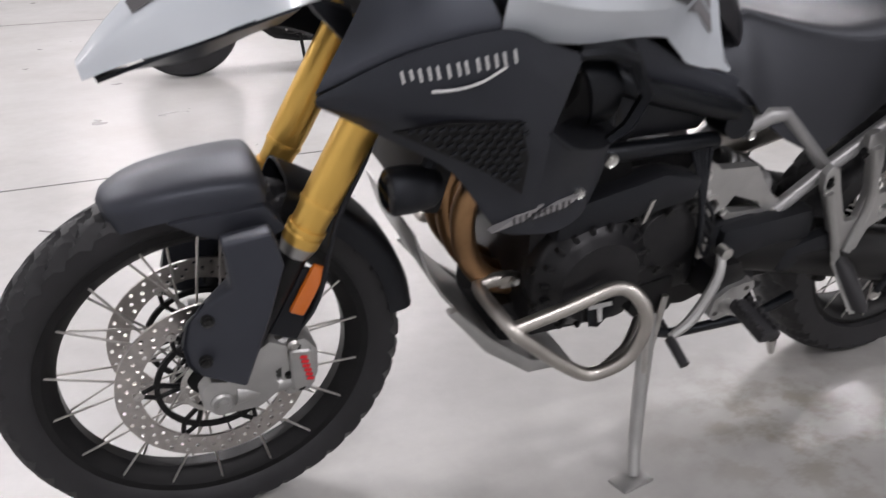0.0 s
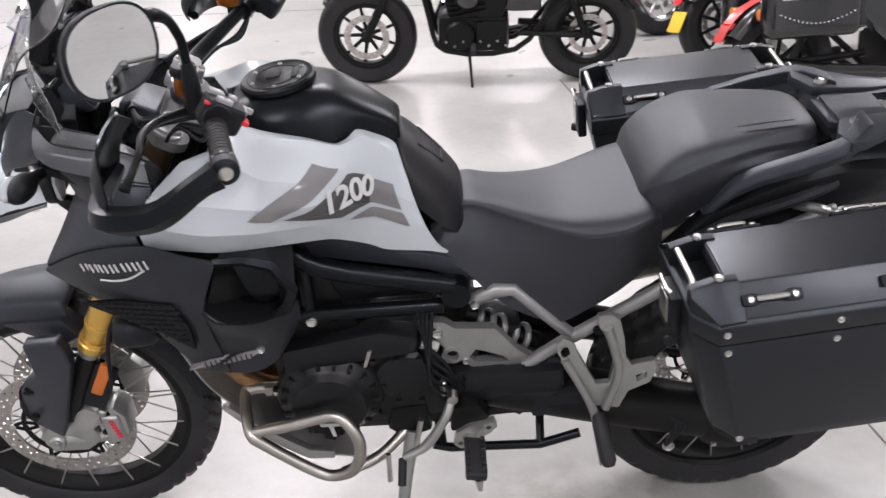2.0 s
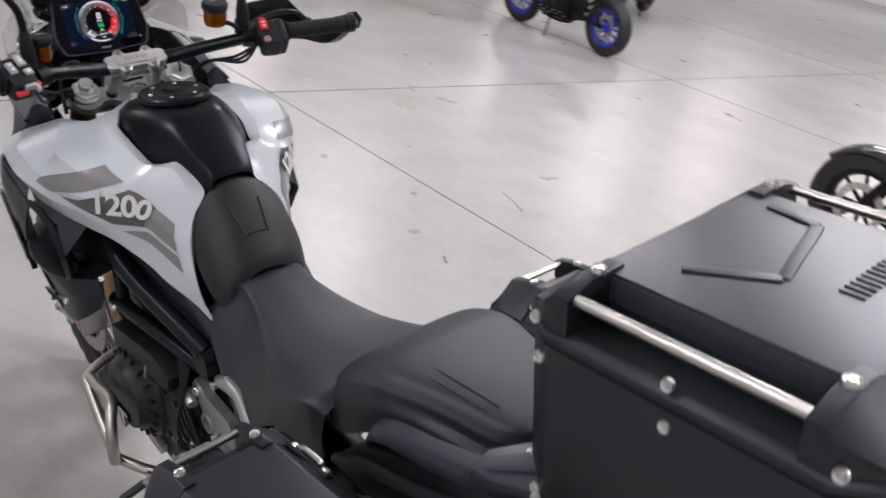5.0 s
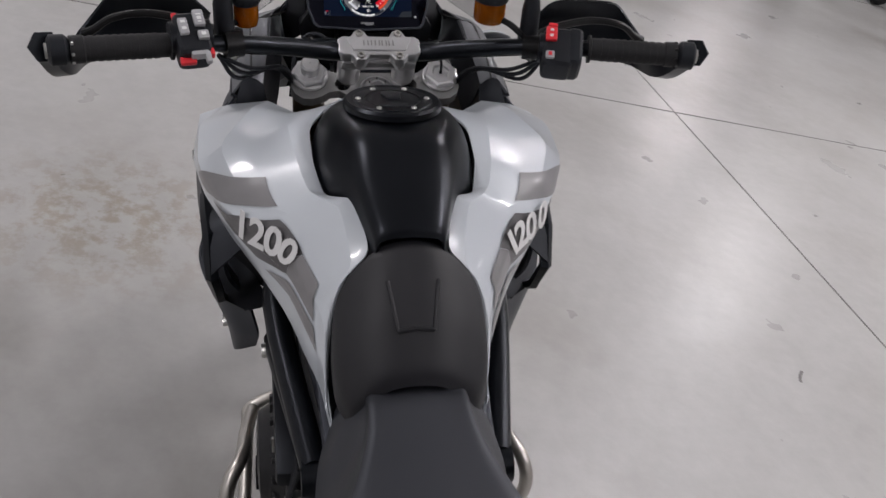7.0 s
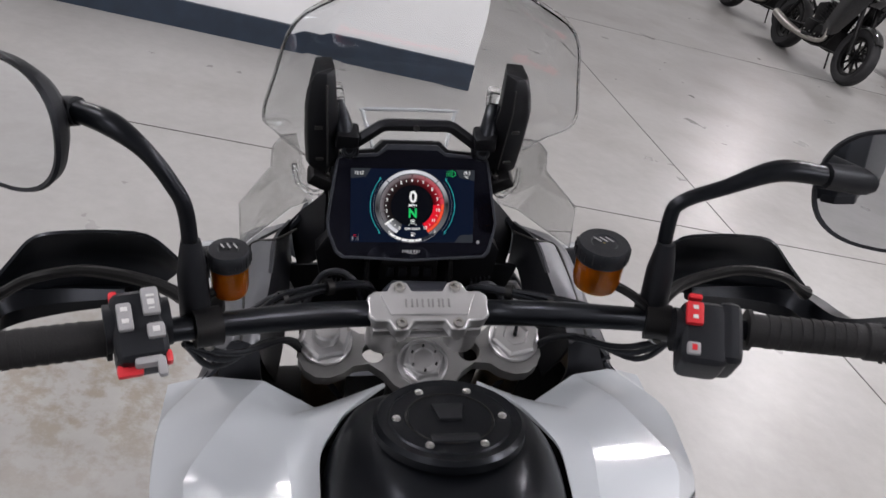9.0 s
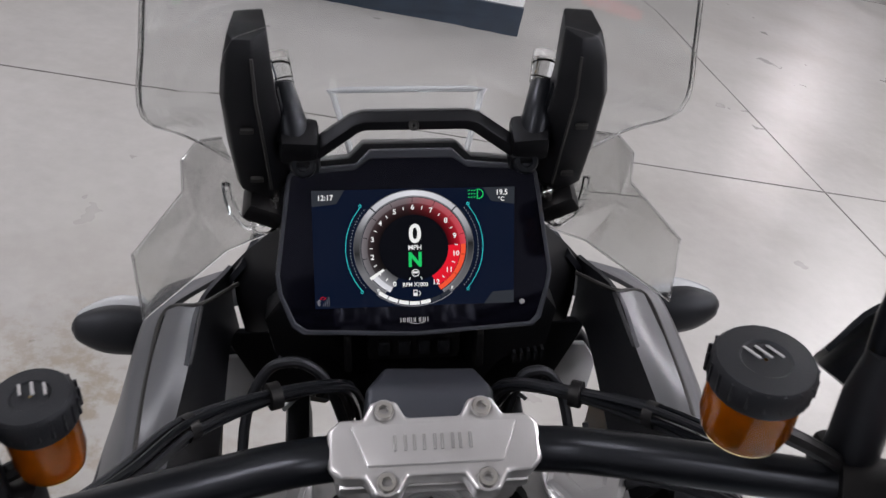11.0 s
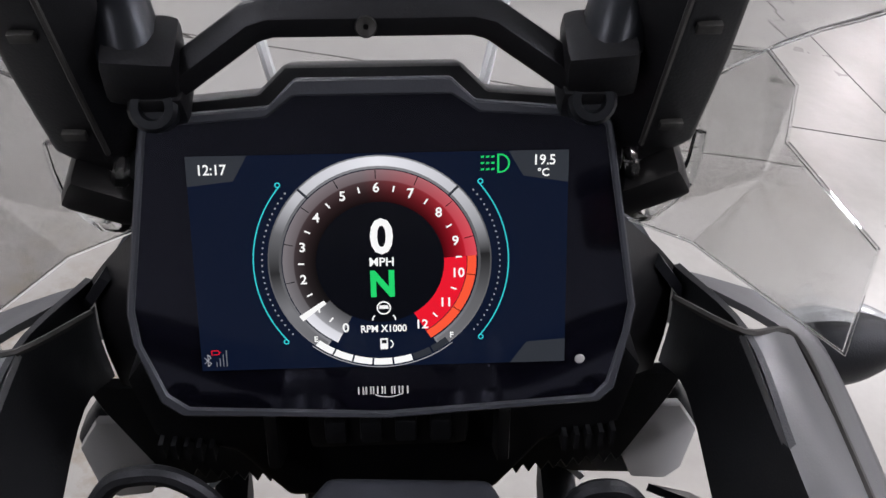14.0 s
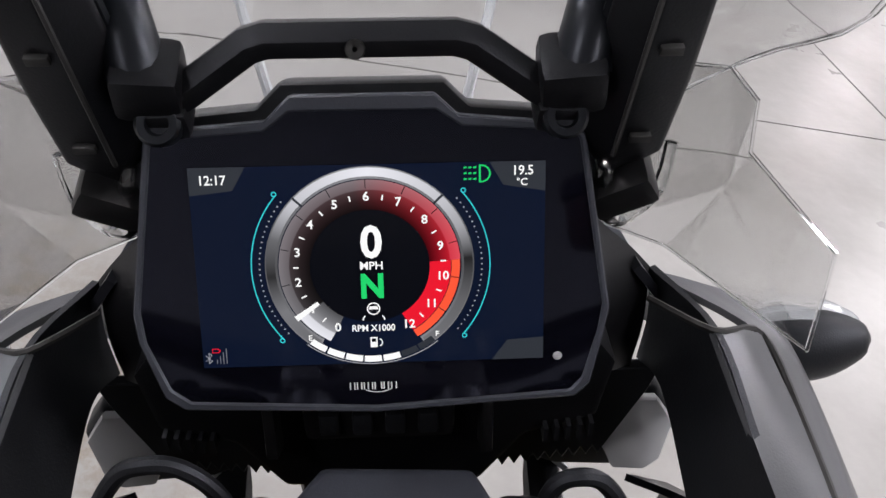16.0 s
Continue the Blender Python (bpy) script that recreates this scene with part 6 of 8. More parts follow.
for n in range(13):
    a = radians(A(n))
    if n not in (0, 1, 12):
        for r0, r1 in ((0.036, 0.0397),):
            x, y = math.sin(a), math.cos(a)
            px, py = y * 0.00018, -x * 0.00018
            flat("dial_tick", [(GC[0] + x * r0 - px, GC[1] + y * r0 - py), (GC[0] + x * r0 + px, GC[1] + y * r0 + py), (GC[0] + x * r1 + px, GC[1] + y * r1 + py), (GC[0] + x * r1 - px, GC[1] + y * r1 - py)], 0.0006, G_BLACK)
    k = 0.0322
    letters(str(n), 0.0056, Matrix.Translation((GC[0] + k * math.sin(a), GC[1] + k * math.cos(a), 0.0008)), G_WHITE, dash, 0, "dial_number", 0.00012)
    if n < 12:
        a = radians(A(n + 0.5))
        x, y = math.sin(a), math.cos(a)
        px, py = y * 0.00035, -x * 0.00035
        r0, r1 = 0.031, 0.0335
        flat("dial_tick", [(GC[0] + x * r0 - px, GC[1] + y * r0 - py), (GC[0] + x * r0 + px, GC[1] + y * r0 + py), (GC[0] + x * r1 + px, GC[1] + y * r1 + py), (GC[0] + x * r1 - px, GC[1] + y * r1 - py)], 0.0007, G_WHITE)
T = lambda x, y: Matrix.Translation((x, y, 0.0008))
letters("0", 0.0205, T(0.0002, 0.0108), G_WHITE, dash, 0, "speed_number", 0.0006, sx=0.92)
letters("MPH", 0.0052, T(0, 0.0004), G_WHITE, dash, 0, "marking", 0.0001)
letters("N", 0.0155, T(0.0001, -0.0096), G_GREEN, dash, 0, "gear_mark", 0.0006, sx=0.9)
letters("RPM X1000", 0.0044, T(0.0, -0.0292), G_WHITE, dash, 0, "marking", 0.0001, sx=0.9)
letters("12:17", 0.0060, T(-0.0663, 0.0407), G_WHITE, dash, 0, "clock_digits", 0.0001, sx=0.9)
letters("19.5", 0.0060, T(0.0663, 0.0424), G_WHITE, dash, 0, "marking", 0.0001, sx=0.92)
letters("\u00b0C", 0.0045, T(0.0660, 0.0372), G_WHITE, dash, 0, "marking", 0.0001)
letters("E", 0.0035, T(-0.0282, -0.0332), G_WHITE, dash, 0, "marking", 0.0001)
letters("F", 0.0035, T(0.0283, -0.0328), G_WHITE, dash, 0, "marking", 0.0001)
# fuel bar, icons
for k in range(7):
    ring_arc("fuel_bar", 0.0425, 0.0455, 218 - k * 11, 208 - k * 11, 0.0005, G_WHITE if k < 5 else G_DARK, 6, (GC[0], -0.0002))
ring_arc("fuel_frame", 0.0462, 0.0466, 219, 141, 0.0005, G_LIGHT, 24, (GC[0], -0.0002))
flat("fuel_icon", [(-0.0016, -0.0385), (0.0016, -0.0385), (0.0016, -0.0335), (-0.0016, -0.0335)], 0.0007, G_WHITE)
flat("fuel_icon", [(-0.0010, -0.0358), (0.0010, -0.0358), (0.0010, -0.0342), (-0.0010, -0.0342)], 0.0008, G_BLACK)
ring_arc("fuel_icon", 0.0016, 0.0021, 20, 160, 0.0007, G_WHITE, 10, (0.0019, -0.0362))
ring_arc("rider_icon", 0.0024, 0.0030, -180, 180, 0.0007, G_WHITE, 24, (0.0003, -0.0198))
flat("rider_icon", [(-0.0018, -0.0202), (0.0024, -0.0202), (0.0020, -0.0186), (-0.0014, -0.0186)], 0.0007, G_WHITE)
for s in (1, -1):
    ring_arc("rider_icon", 0.0018, 0.0024, 100 if s > 0 else -180 + 80, 30 if s > 0 else -30, 0.0007, G_WHITE, 10, (s * 0.0026 + 0.0003, -0.0250))
for s in (1, -1):
    c = (0, 0.0)
    ring_arc("side_arc", 0.0519, 0.0524, s * 50, s * 130, 0.0004, G_CYAN, 30, c)
    for e in (50, 130):
        a = radians(s * e)
        ring_arc("side_arc", 0.0007, 0.0012, -180, 180, 0.0004, G_CYAN, 14, (0.053 * math.sin(a), 0.053 * math.cos(a)))
    for k in range(27):
        a = radians(s * (51 + k * 3))
        ring_arc("side_dot", 0.0, 0.00042, -180, 180, 0.0004, G_LIGHT, 6, (0.0486 * math.sin(a), 0.0486 * math.cos(a)))
ring_arc("beam_icon", 0.0033, 0.0040, -10, 190, 0.0004, G_GREEN, 18, (0.0485, 0.0414))
flat("beam_icon", [(0.0474, 0.0374), (0.0482, 0.0374), (0.0482, 0.0454), (0.0474, 0.0454)], 0.0004, G_GREEN)
for k in range(3):
    for j in range(3):
        flat("beam_icon", [(0.0408 + j * 0.0021, 0.0385 + k * 0.0026), (0.0421 + j * 0.0021, 0.0387 + k * 0.0026), (0.0421 + j * 0.0021, 0.0395 + k * 0.0026), (0.0408 + j * 0.0021, 0.0393 + k * 0.0026)], 0.0004, G_GREEN)
for p, q in (((-0.0735, -0.0390), (-0.0735, -0.0442)), ((-0.0735, -0.0390), (-0.0722, -0.0403)), ((-0.0722, -0.0403), (-0.0750, -0.0430)), ((-0.0735, -0.0442), (-0.0722, -0.0430)), ((-0.0722, -0.0430), (-0.0750, -0.0403))):
    part("link_icon", tube([(*p, 0.0005), (*q, 0.0005)], 0.00018, 4), G_LIGHT, dash)
for k in range(4):
    flat("signal_bar", [(-0.0702 + k * 0.0014, -0.0445), (-0.0698 + k * 0.0014, -0.0445), (-0.0698 + k * 0.0014, -0.0425 + k * 0.0018), (-0.0702 + k * 0.0014, -0.0425 + k * 0.0018)], 0.0004, G_GREY)
part("battery_icon", tube([(-0.0718, -0.0372, 0.0005), (-0.0692, -0.0372, 0.0005), (-0.0684, -0.0381, 0.0005), (-0.0692, -0.039, 0.0005), (-0.0718, -0.039, 0.0005), (-0.0718, -0.0372, 0.0005)], 0.0002, 4), G_RED, dash)
# maker's mark under the display
for k, (x, w) in enumerate(((-0.0105, 0.0026), (-0.0073, 0.0026), (-0.0050, 0.001), (-0.0024, 0.0026), (0.0012, 0.0036), (0.0048, 0.0026), (0.0083, 0.0028))):
    for a, b, ww, hh in strokes(w, 0.0036, k):
        flat("marking", [(x + a - ww / 2, -0.058 + b - hh / 2), (x + a + ww / 2, -0.058 + b - hh / 2), (x + a + ww / 2, -0.058 + b + hh / 2), (x + a - ww / 2, -0.058 + b + hh / 2)], -0.0004, SILVERPRINT)
ring_arc("marking", 0.0128, 0.0133, 205, 150, -0.0004, SILVERPRINT, 14, (0.001, -0.0482))
# under the dash
for s in (1, -1):
    S = lambda pts: [(s * y, z) for y, z in pts][::s]
    pod = part("inner_pod", prism(S([(0.177, 1.056), (0.173, 1.020), (0.163, 1.008), (0.105, 1.013), (0.075, 1.028), (0.070, 1.046), (0.125, 1.055), (0.146, 1.078), (0.162, 1.077)]), 1.352, 1.375, 0.006, 3, plane="yz"), PLASTIC, bike, "black inner pod below the dash")
    part("pod_plate", prism(S([(0.1735, 1.055), (0.1695, 1.022), (0.161, 1.0125), (0.140, 1.015), (0.134, 1.030), (0.126, 1.046), (0.13, 1.057), (0.148, 1.075), (0.161, 1.0745)]), 1.346, 1.354, 0.003, 2, plane="yz"), PODGREY, pod, "glossy light grey plate")
    teeth = []
    for k in range(9):
        y = 0.132 - k * 0.0072
        teeth += [(y, 1.042 - k * 0.001), (y - 0.0036, 1.034 - k * 0.001)]
    part("toothed_bracket", prism(S([(0.157, 1.105), (0.152, 1.088)] + teeth + [(0.06, 1.05), (0.06, 1.105)]), 1.342, 1.35, 0.0008, 1, plane="yz"), PLASTIC, bike, "black toothed bracket behind the dash")
CW = lambda pts, r: part("cable_loop", tube(pts, r, 10, 5), PLASTIC, bike, "black cable below the dash")
CW([(1.20, 0.136, 1.06), (1.23, 0.129, 1.115), (1.24, 0.113, 1.147), (1.24, 0.097, 1.156), (1.24, 0.082, 1.152), (1.238, 0.068, 1.135), (1.235, 0.055, 1.09)], 0.0042)
CW([(1.235, -0.068, 1.10), (1.24, -0.078, 1.130), (1.24, -0.090, 1.138), (1.24, -0.103, 1.131), (1.232, -0.113, 1.11), (1.20, -0.12, 1.06)], 0.0042)
part("light_sensor", lathe([(0.0022, 0.0), (0.0018, 0.0004), (0.0001, 0.0005)], (0.083, -0.046, -0.0006), (0, 0, 1), 14), GREYBTN, dash)
part("dash_bracket", prism([(0.118, 1.15), (0.112, 1.112), (0.075, 1.100), (0.052, 1.065), (-0.052, 1.065), (-0.075, 1.100), (-0.112, 1.112), (-0.118, 1.15), (-0.09, 1.19), (0.09, 1.19)], 1.30, 1.335, 0.004, plane="yz"), ARMBLACK, bike, "black bracket under the dash")
for s in (1, -1):
    for k in range(5):
        part("bracket_rib", box((1.304, s * (0.108 - k * 0.0058), 1.1085 - k * 0.0008 - max(0, k - 5) * 0.006), (0.02, 0.0022, 0.010), 0), PLASTIC, bike)
    part("bracket_fin", prism([(1.31, 1.16), (1.285, 1.14), (1.28, 1.11), (1.31, 1.09), (1.35, 1.09), (1.35, 1.16)], s * 0.050, s * 0.056, 0.002), DEEP, bike)
part("connector_block", box((1.298, 0.0, 1.128), (0.02, 0.075, 0.03), 0.005), DEEP, bike)
for k in range(4):
    part("connector", box((1.287, -0.024 + k * 0.016, 1.128), (0.006, 0.010, 0.014), 0.002), PLASTIC, bike)
bm = bmesh.new()
skin(bm, [[Vector(p) for p in ((1.262, 0.022, 1.11), (1.252, 0.026, 1.138), (1.248, -0.044, 1.138), (1.258, -0.038, 1.11))], [Vector(p) for p in ((1.23, 0.044, 1.10), (1.225, 0.040, 1.142), (1.22, -0.053, 1.142), (1.225, -0.058, 1.10))], [Vector(p) for p in ((1.175, 0.050, 1.08), (1.18, 0.044, 1.124), (1.175, -0.054, 1.124), (1.175, -0.060, 1.08))]], True, True)
bmesh.ops.recalc_face_normals(bm, faces=bm.faces)
part("headstock_cover", bevelled(bm, 0.006, 3), GREYBLACK, bike, "graphite headstock cover")
RUN = {1: [(1.045, 0.22, 1.205), (1.11, 0.185, 1.18), (1.172, 0.158, 1.160), (1.202, 0.104, 1.158), (1.216, 0.062, 1.152), (1.245, 0.052, 1.115), (1.275, 0.048, 1.06)],
       -1: [(1.045, -0.22, 1.205), (1.11, -0.185, 1.18), (1.165, -0.155, 1.158), (1.192, -0.108, 1.156), (1.214, -0.070, 1.148), (1.245, -0.062, 1.11), (1.275, -0.055, 1.06)]}
for s in (1, -1):
    for k in range(7):
        e, g = 0.0035 * math.cos(k * 1.05), 0.0035 * math.sin(k * 1.05)
        q = [Vector(p) + Vector((0, e * w, g * w)) for p, w in zip(RUN[s], (1, 2, 2.2, 1, 1, 2, 2))]
        part("cable", tube(q, 0.0028, 7, 6), PLASTIC if k % 2 else SATIN, bike, "black control cable")
    for k in (3, 2):
        p, d = Vector(RUN[s][k]), (Vector(RUN[s][k + 1]) - Vector(RUN[s][k - 1])).normalized() * 0.004
        part("cable_tie", tube([p - d, p + d], 0.0098, 14), DEEP, bike)
    for k in range(3):
        part("cable", tube([(1.035, s * 0.245, 1.20), (1.06, s * (0.2 + 0.01 * k), 1.17 - 0.008 * k), (1.11, s * (0.15 + 0.008 * k), 1.15), (1.15, s * 0.13, 1.10), (1.16, s * 0.07, 1.0)], 0.0034, 8, 6), PLASTIC, bike)

# ---- frame, engine, running gear ----
for s in (1, -1):
    part("frame_tube", tube([(0.98, s * 0.15, 0.90), (0.90, s * 0.176, 0.845), (0.645, s * 0.132, 0.755)], 0.020, 16, 4), SATIN, bike, "thick black frame tube")
    part("frame_tube", tube([(0.955, s * 0.18, 0.733), (0.925, s * 0.178, 0.733), (0.668, s * 0.128, 0.700)], 0.0165, 16), SATIN, bike)
    part("frame_tube", tube([(0.935, s * 0.172, 0.86), (0.932, s * 0.172, 0.735)], 0.014, 14), SATIN, bike)
    part("frame_node", tube([(0.64, s * 0.10, 0.738), (0.64, s * 0.150, 0.738)], [0.034, 0.03], 20), SATIN, bike)
    bolt((0.928, s * 0.195, 0.730), (0, s, 0), 0.012, bike)
    part("inner_panel", prism([(0.91, 0.825), (0.92, 0.735), (0.70, 0.72), (0.67, 0.755)], s * 0.08, lambda a, b, s=s: s * (0.112 + 0.14 * max(0, a - 0.67)), 0.006), PLASTIC, bike)
    part("seat_trim", prism([(0.90, 0.93), (0.75, 0.845), (0.64, 0.81), (0.53, 0.75), (0.60, 0.75), (0.70, 0.785), (0.90, 0.85), (0.95, 0.88)], s * 0.09, lambda a, b, s=s: s * (0.118 + 0.16 * max(0, a - 0.7)), 0.006), GREYBLACK, bike, "graphite side trim under the tank")
    part("pivot_plate", plate([(0.705, 0.64), (0.69, 0.665), (0.665, 0.662), (0.645, 0.645), (0.56, 0.64), (0.51, 0.575), (0.478, 0.552), (0.472, 0.532), (0.492, 0.522), (0.60, 0.528), (0.625, 0.548), (0.63, 0.555), (0.66, 0.548), (0.675, 0.565), (0.668, 0.595), (0.69, 0.615)], [circle2(0.013, 16, (0.65, 0.572)), [(0.60, 0.585), (0.54, 0.562), (0.525, 0.545), (0.60, 0.548), (0.615, 0.562)]], 0.022, Matrix.Translation((0, s * 0.13, 0)) @ pose(0, 0, 0, 90, 0, 0)), CASTALU, bike, "silver cast pivot plate")
    part("pivot_ring", lathe([(0.022, -0.004), (0.022, 0.006), (0.014, 0.006), (0.014, -0.004)], (0.65, s * 0.138, 0.572), (0, s, 0), 24, ring=True), CASTALU, bike)
    for x, z, r in ((0.681, 0.638, 0.013), (0.622, 0.555, 0.007), (0.494, 0.537, 0.009), (0.602, 0.708, 0.009)):
        bolt((x, s * 0.142, z), (0, s, 0), r, bike)
    part("subframe", tube([(0.61, s * 0.125, 0.706), (0.56, s * 0.132, 0.735), (0.523, s * 0.132, 0.735), (0.40, s * 0.145, 0.618)], [0.013, 0.017, 0.014, 0.0135], 14), SUBFRAME, bike, "grey painted subframe tube")
    part("subframe", tube([(0.49, s * 0.14, 0.535), (0.40, s * 0.147, 0.612), (0.225, s * 0.16, 0.742), (0.10, s * 0.16, 0.82), (-0.10, s * 0.13, 0.90)], 0.0145, 14), SUBFRAME, bike)
    # pillion peg hanger
    part("peg_hanger", bevelled(plate([(0.436, 0.625), (0.424, 0.642), (0.404, 0.632), (0.388, 0.594), (0.346, 0.508), (0.318, 0.510), (0.312, 0.574), (0.330, 0.632), (0.353, 0.672), (0.355, 0.696), (0.328, 0.701), (0.309, 0.686), (0.296, 0.634), (0.288, 0.582), (0.275, 0.560), (0.226, 0.570), (0.219, 0.546), (0.230, 0.506), (0.275, 0.482), (0.290, 0.436), (0.318, 0.402), (0.345, 0.405), (0.352, 0.44), (0.396, 0.533), (0.432, 0.597)], [[(0.424 + 0.009 * math.cos(a * 0.6283) - 0.006, 0.604 + 0.015 * math.sin(a * 0.6283)) for a in range(10)], [(0.262, 0.528), (0.240, 0.538), (0.240, 0.520), (0.258, 0.510)]], 0.016, Matrix.Translation((0, s * 0.178, 0)) @ pose(0, 0, 0, 90, 0, 0)), 0.003, 2, 0.9), CASTALU, bike, "silver cast pillion peg hanger")
    part("hanger_ridge", tube([(0.418, s * 0.187, 0.585), (0.372, s * 0.190, 0.49), (0.340, s * 0.19, 0.415)], [0.010, 0.008, 0.011], 10, 3), CASTALU, bike)
    part("hanger_ridge", tube([(0.335, s * 0.187, 0.67), (0.316, s * 0.19, 0.61), (0.302, s * 0.19, 0.54), (0.322, s * 0.19, 0.44)], [0.012, 0.010, 0.010, 0.010], 10, 3), CASTALU, bike)
    for x, z in ((0.412, 0.60), (0.352, 0.657)):
        bolt((x, s * 0.18, z), (0, s, 0), 0.011, bike, DEEP)
    pg = part("pillion_peg", tube([(0.338, s * 0.192, 0.425), (0.334, s * 0.212, 0.412), (0.322, s * 0.262, 0.352), (0.320, s * 0.270, 0.342)], [0.013, 0.018, 0.018, 0.012], 12), RUBBER, bike, "black rubber pillion footpeg")
    part("peg_core", tube([(0.345, s * 0.186, 0.428), (0.330, s * 0.262, 0.338)], 0.010, 8), CASTALU, pg)
    # rider peg
    rp = part("rider_peg", box((0.612, s * 0.28, 0.40), (0.045, 0.095, 0.022), 0.005, pose(0, 0, 0, -s * 8, -8, 0)), RUBBER, bike, "toothed rider footpeg")
    for k in range(6):
        for e in (-1, 1):
            part("peg_tooth", box((0.612 + e * 0.017, s * (0.242 + k * 0.015), 0.412 - (k - 2.5) * 0.002), (0.01, 0.009, 0.012), 0.002), RUBBER, rp)
    part("peg_mount", plate([(0.560, 0.418), (0.566, 0.432), (0.585, 0.432), (0.62, 0.425), (0.648, 0.405), (0.655, 0.37), (0.64, 0.355), (0.615, 0.36), (0.60, 0.385), (0.575, 0.40)], [circle2(0.006, 10, (0.578, 0.417)), circle2(0.006, 10, (0.64, 0.372))], 0.02, Matrix.Translation((0, s * 0.20, 0)) @ pose(0, 0, 0, 90, 0, 0)), CASTALU, bike, "silver cast peg bracket")
    part("peg_tip", tube([(0.608, s * 0.325, 0.388), (0.606, s * 0.332, 0.362)], [0.01, 0.005], 8), STEEL, bike)

# engine masses
part("crankcase", box((0.845, 0, 0.50), (0.36, 0.30, 0.24), 0.03, pose(0, 0, 0, 0, 6, 0)), ENGINE, bike, "dark cast engine crankcase")
part("gearbox_case", box((0.70, 0, 0.52), (0.22, 0.26, 0.20), 0.03), ENGINE, bike)
part("sump", box((0.90, 0, 0.36), (0.30, 0.2, 0.10), 0.03), ENGINE, bike)
# lower frame and linkage under the gearbox
part("frame_cradle", prism([(0.78, 0.38), (0.72, 0.325), (0.62, 0.315), (0.56, 0.335), (0.44, 0.345), (0.36, 0.38), (0.36, 0.44), (0.50, 0.46), (0.70, 0.46), (0.78, 0.45)], -0.10, 0.10, 0.012), DEEP, bike, "black lower frame cradle")
for s in (1, -1):
    part("cradle_rod", tube([(0.70, s * 0.13, 0.285), (0.66, s * 0.13, 0.272), (0.45, s * 0.13, 0.268), (0.36, s * 0.13, 0.30)], 0.011, 12), SATIN, bike)
    part("peg_arm", prism([(0.66, 0.47), (0.60, 0.475), (0.575, 0.44), (0.60, 0.405), (0.66, 0.40)], s * 0.09, s * 0.20, 0.006), DEEP, bike)
    part("peg_pivot", tube([(0.622, s * 0.20, 0.385), (0.614, s * 0.245, 0.398)], [0.016, 0.014], 12), CASTALU, bike)
part("cradle_link", tube([(0.69, 0.0, 0.34), (0.68, 0.13, 0.28)], 0.012, 8), DEEP, bike)
part("cradle_link", tube([(0.44, 0.0, 0.36), (0.45, 0.13, 0.27)], 0.010, 8), DEEP, bike)
part("stand_bracket", prism([(0.79, 0.43), (0.71, 0.44), (0.70, 0.36), (0.76, 0.335), (0.80, 0.37)], 0.09, 0.155, 0.008), DEEP, bike)
for k in range(3):
    part("hose", tube([(0.56 - 0.05 * k, 0.12, 0.47), (0.54 - 0.05 * k, 0.14, 0.42), (0.50 - 0.05 * k, 0.135, 0.385)], 0.008, 8, 4), PLASTIC, bike)
part("cylinder_block", box((0.94, 0, 0.70), (0.17, 0.30, 0.22), 0.02, pose(0, 0, 0, 0, 22, 0)), DEEP, bike)
part("cylinder_head", join(box((1.01, 0, 0.84), (0.20, 0.32, 0.12), 0.02, pose(0, 0, 0, 0, 22, 0)), box((0.84, 0, 0.80), (0.2, 0.18, 0.16), 0.03)), DEEP, bike)
part("battery_box", box((0.665, 0, 0.785), (0.20, 0.17, 0.12), 0.015), DEEP, bike)
part("airbox", box((0.87, 0, 0.94), (0.26, 0.17, 0.14), 0.03), PLASTIC, bike)
part("radiator", box((1.20, 0, 0.80), (0.04, 0.36, 0.26), 0.01, pose(0, 0, 0, 0, -14, 0)), DEEP, bike)
cc = part("clutch_cover", lathe([(0.115, -0.03), (0.115, 0.0), (0.108, 0.012), (0.092, 0.022), (0.085, 0.034), (0.078, 0.046), (0.05, 0.05), (0.001, 0.05)], (0.915, 0.165, 0.50), (0, 1, 0), 40), ENGINE, bike, "round black engine cover")
for k in range(18):
    a = k * math.tau / 18
    part("cover_rib", box((0.915 + 0.096 * math.cos(a), 0.184, 0.50 + 0.096 * math.sin(a)), (0.02, 0.014, 0.008), 0.002, pose(0, 0, 0, 0, -math.degrees(a), 0)), ENGINE, cc)
for k in range(9):
    a = k * math.tau / 9 + 0.2
    bolt((0.915 + 0.117 * math.cos(a), 0.166, 0.50 + 0.117 * math.sin(a)), (0, 1, 0), 0.007, cc, BLACKBOLT)
part("cover_badge", prism([(0.945, 0.468), (0.888, 0.468), (0.882, 0.448), (0.912, 0.412), (0.93, 0.418)], 0.2145, 0.219, 0.001), SATIN, cc)
part("marking", join(prism([(0.940, 0.465), (0.893, 0.465), (0.890, 0.456), (0.937, 0.456)], 0.219, 0.2205, 0), prism([(0.921, 0.456), (0.911, 0.456), (0.906, 0.425), (0.913, 0.425)], 0.219, 0.2205, 0)), SILVERPRINT, cc)
part("gear_cover", join(lathe([(0.07, -0.02), (0.07, 0.01), (0.06, 0.022), (0.02, 0.026), (0.001, 0.026)], (0.755, 0.145, 0.535), (0, 1, 0), 28), box((0.80, 0.12, 0.60), (0.16, 0.08, 0.1), 0.02)), ENGINE, bike)
part("engine_side", prism([(1.0, 0.64), (0.80, 0.68), (0.72, 0.66), (0.73, 0.62), (0.86, 0.6), (1.0, 0.58)], 0.13, 0.185, 0.01), PLASTIC, bike, "black triangular engine cover")
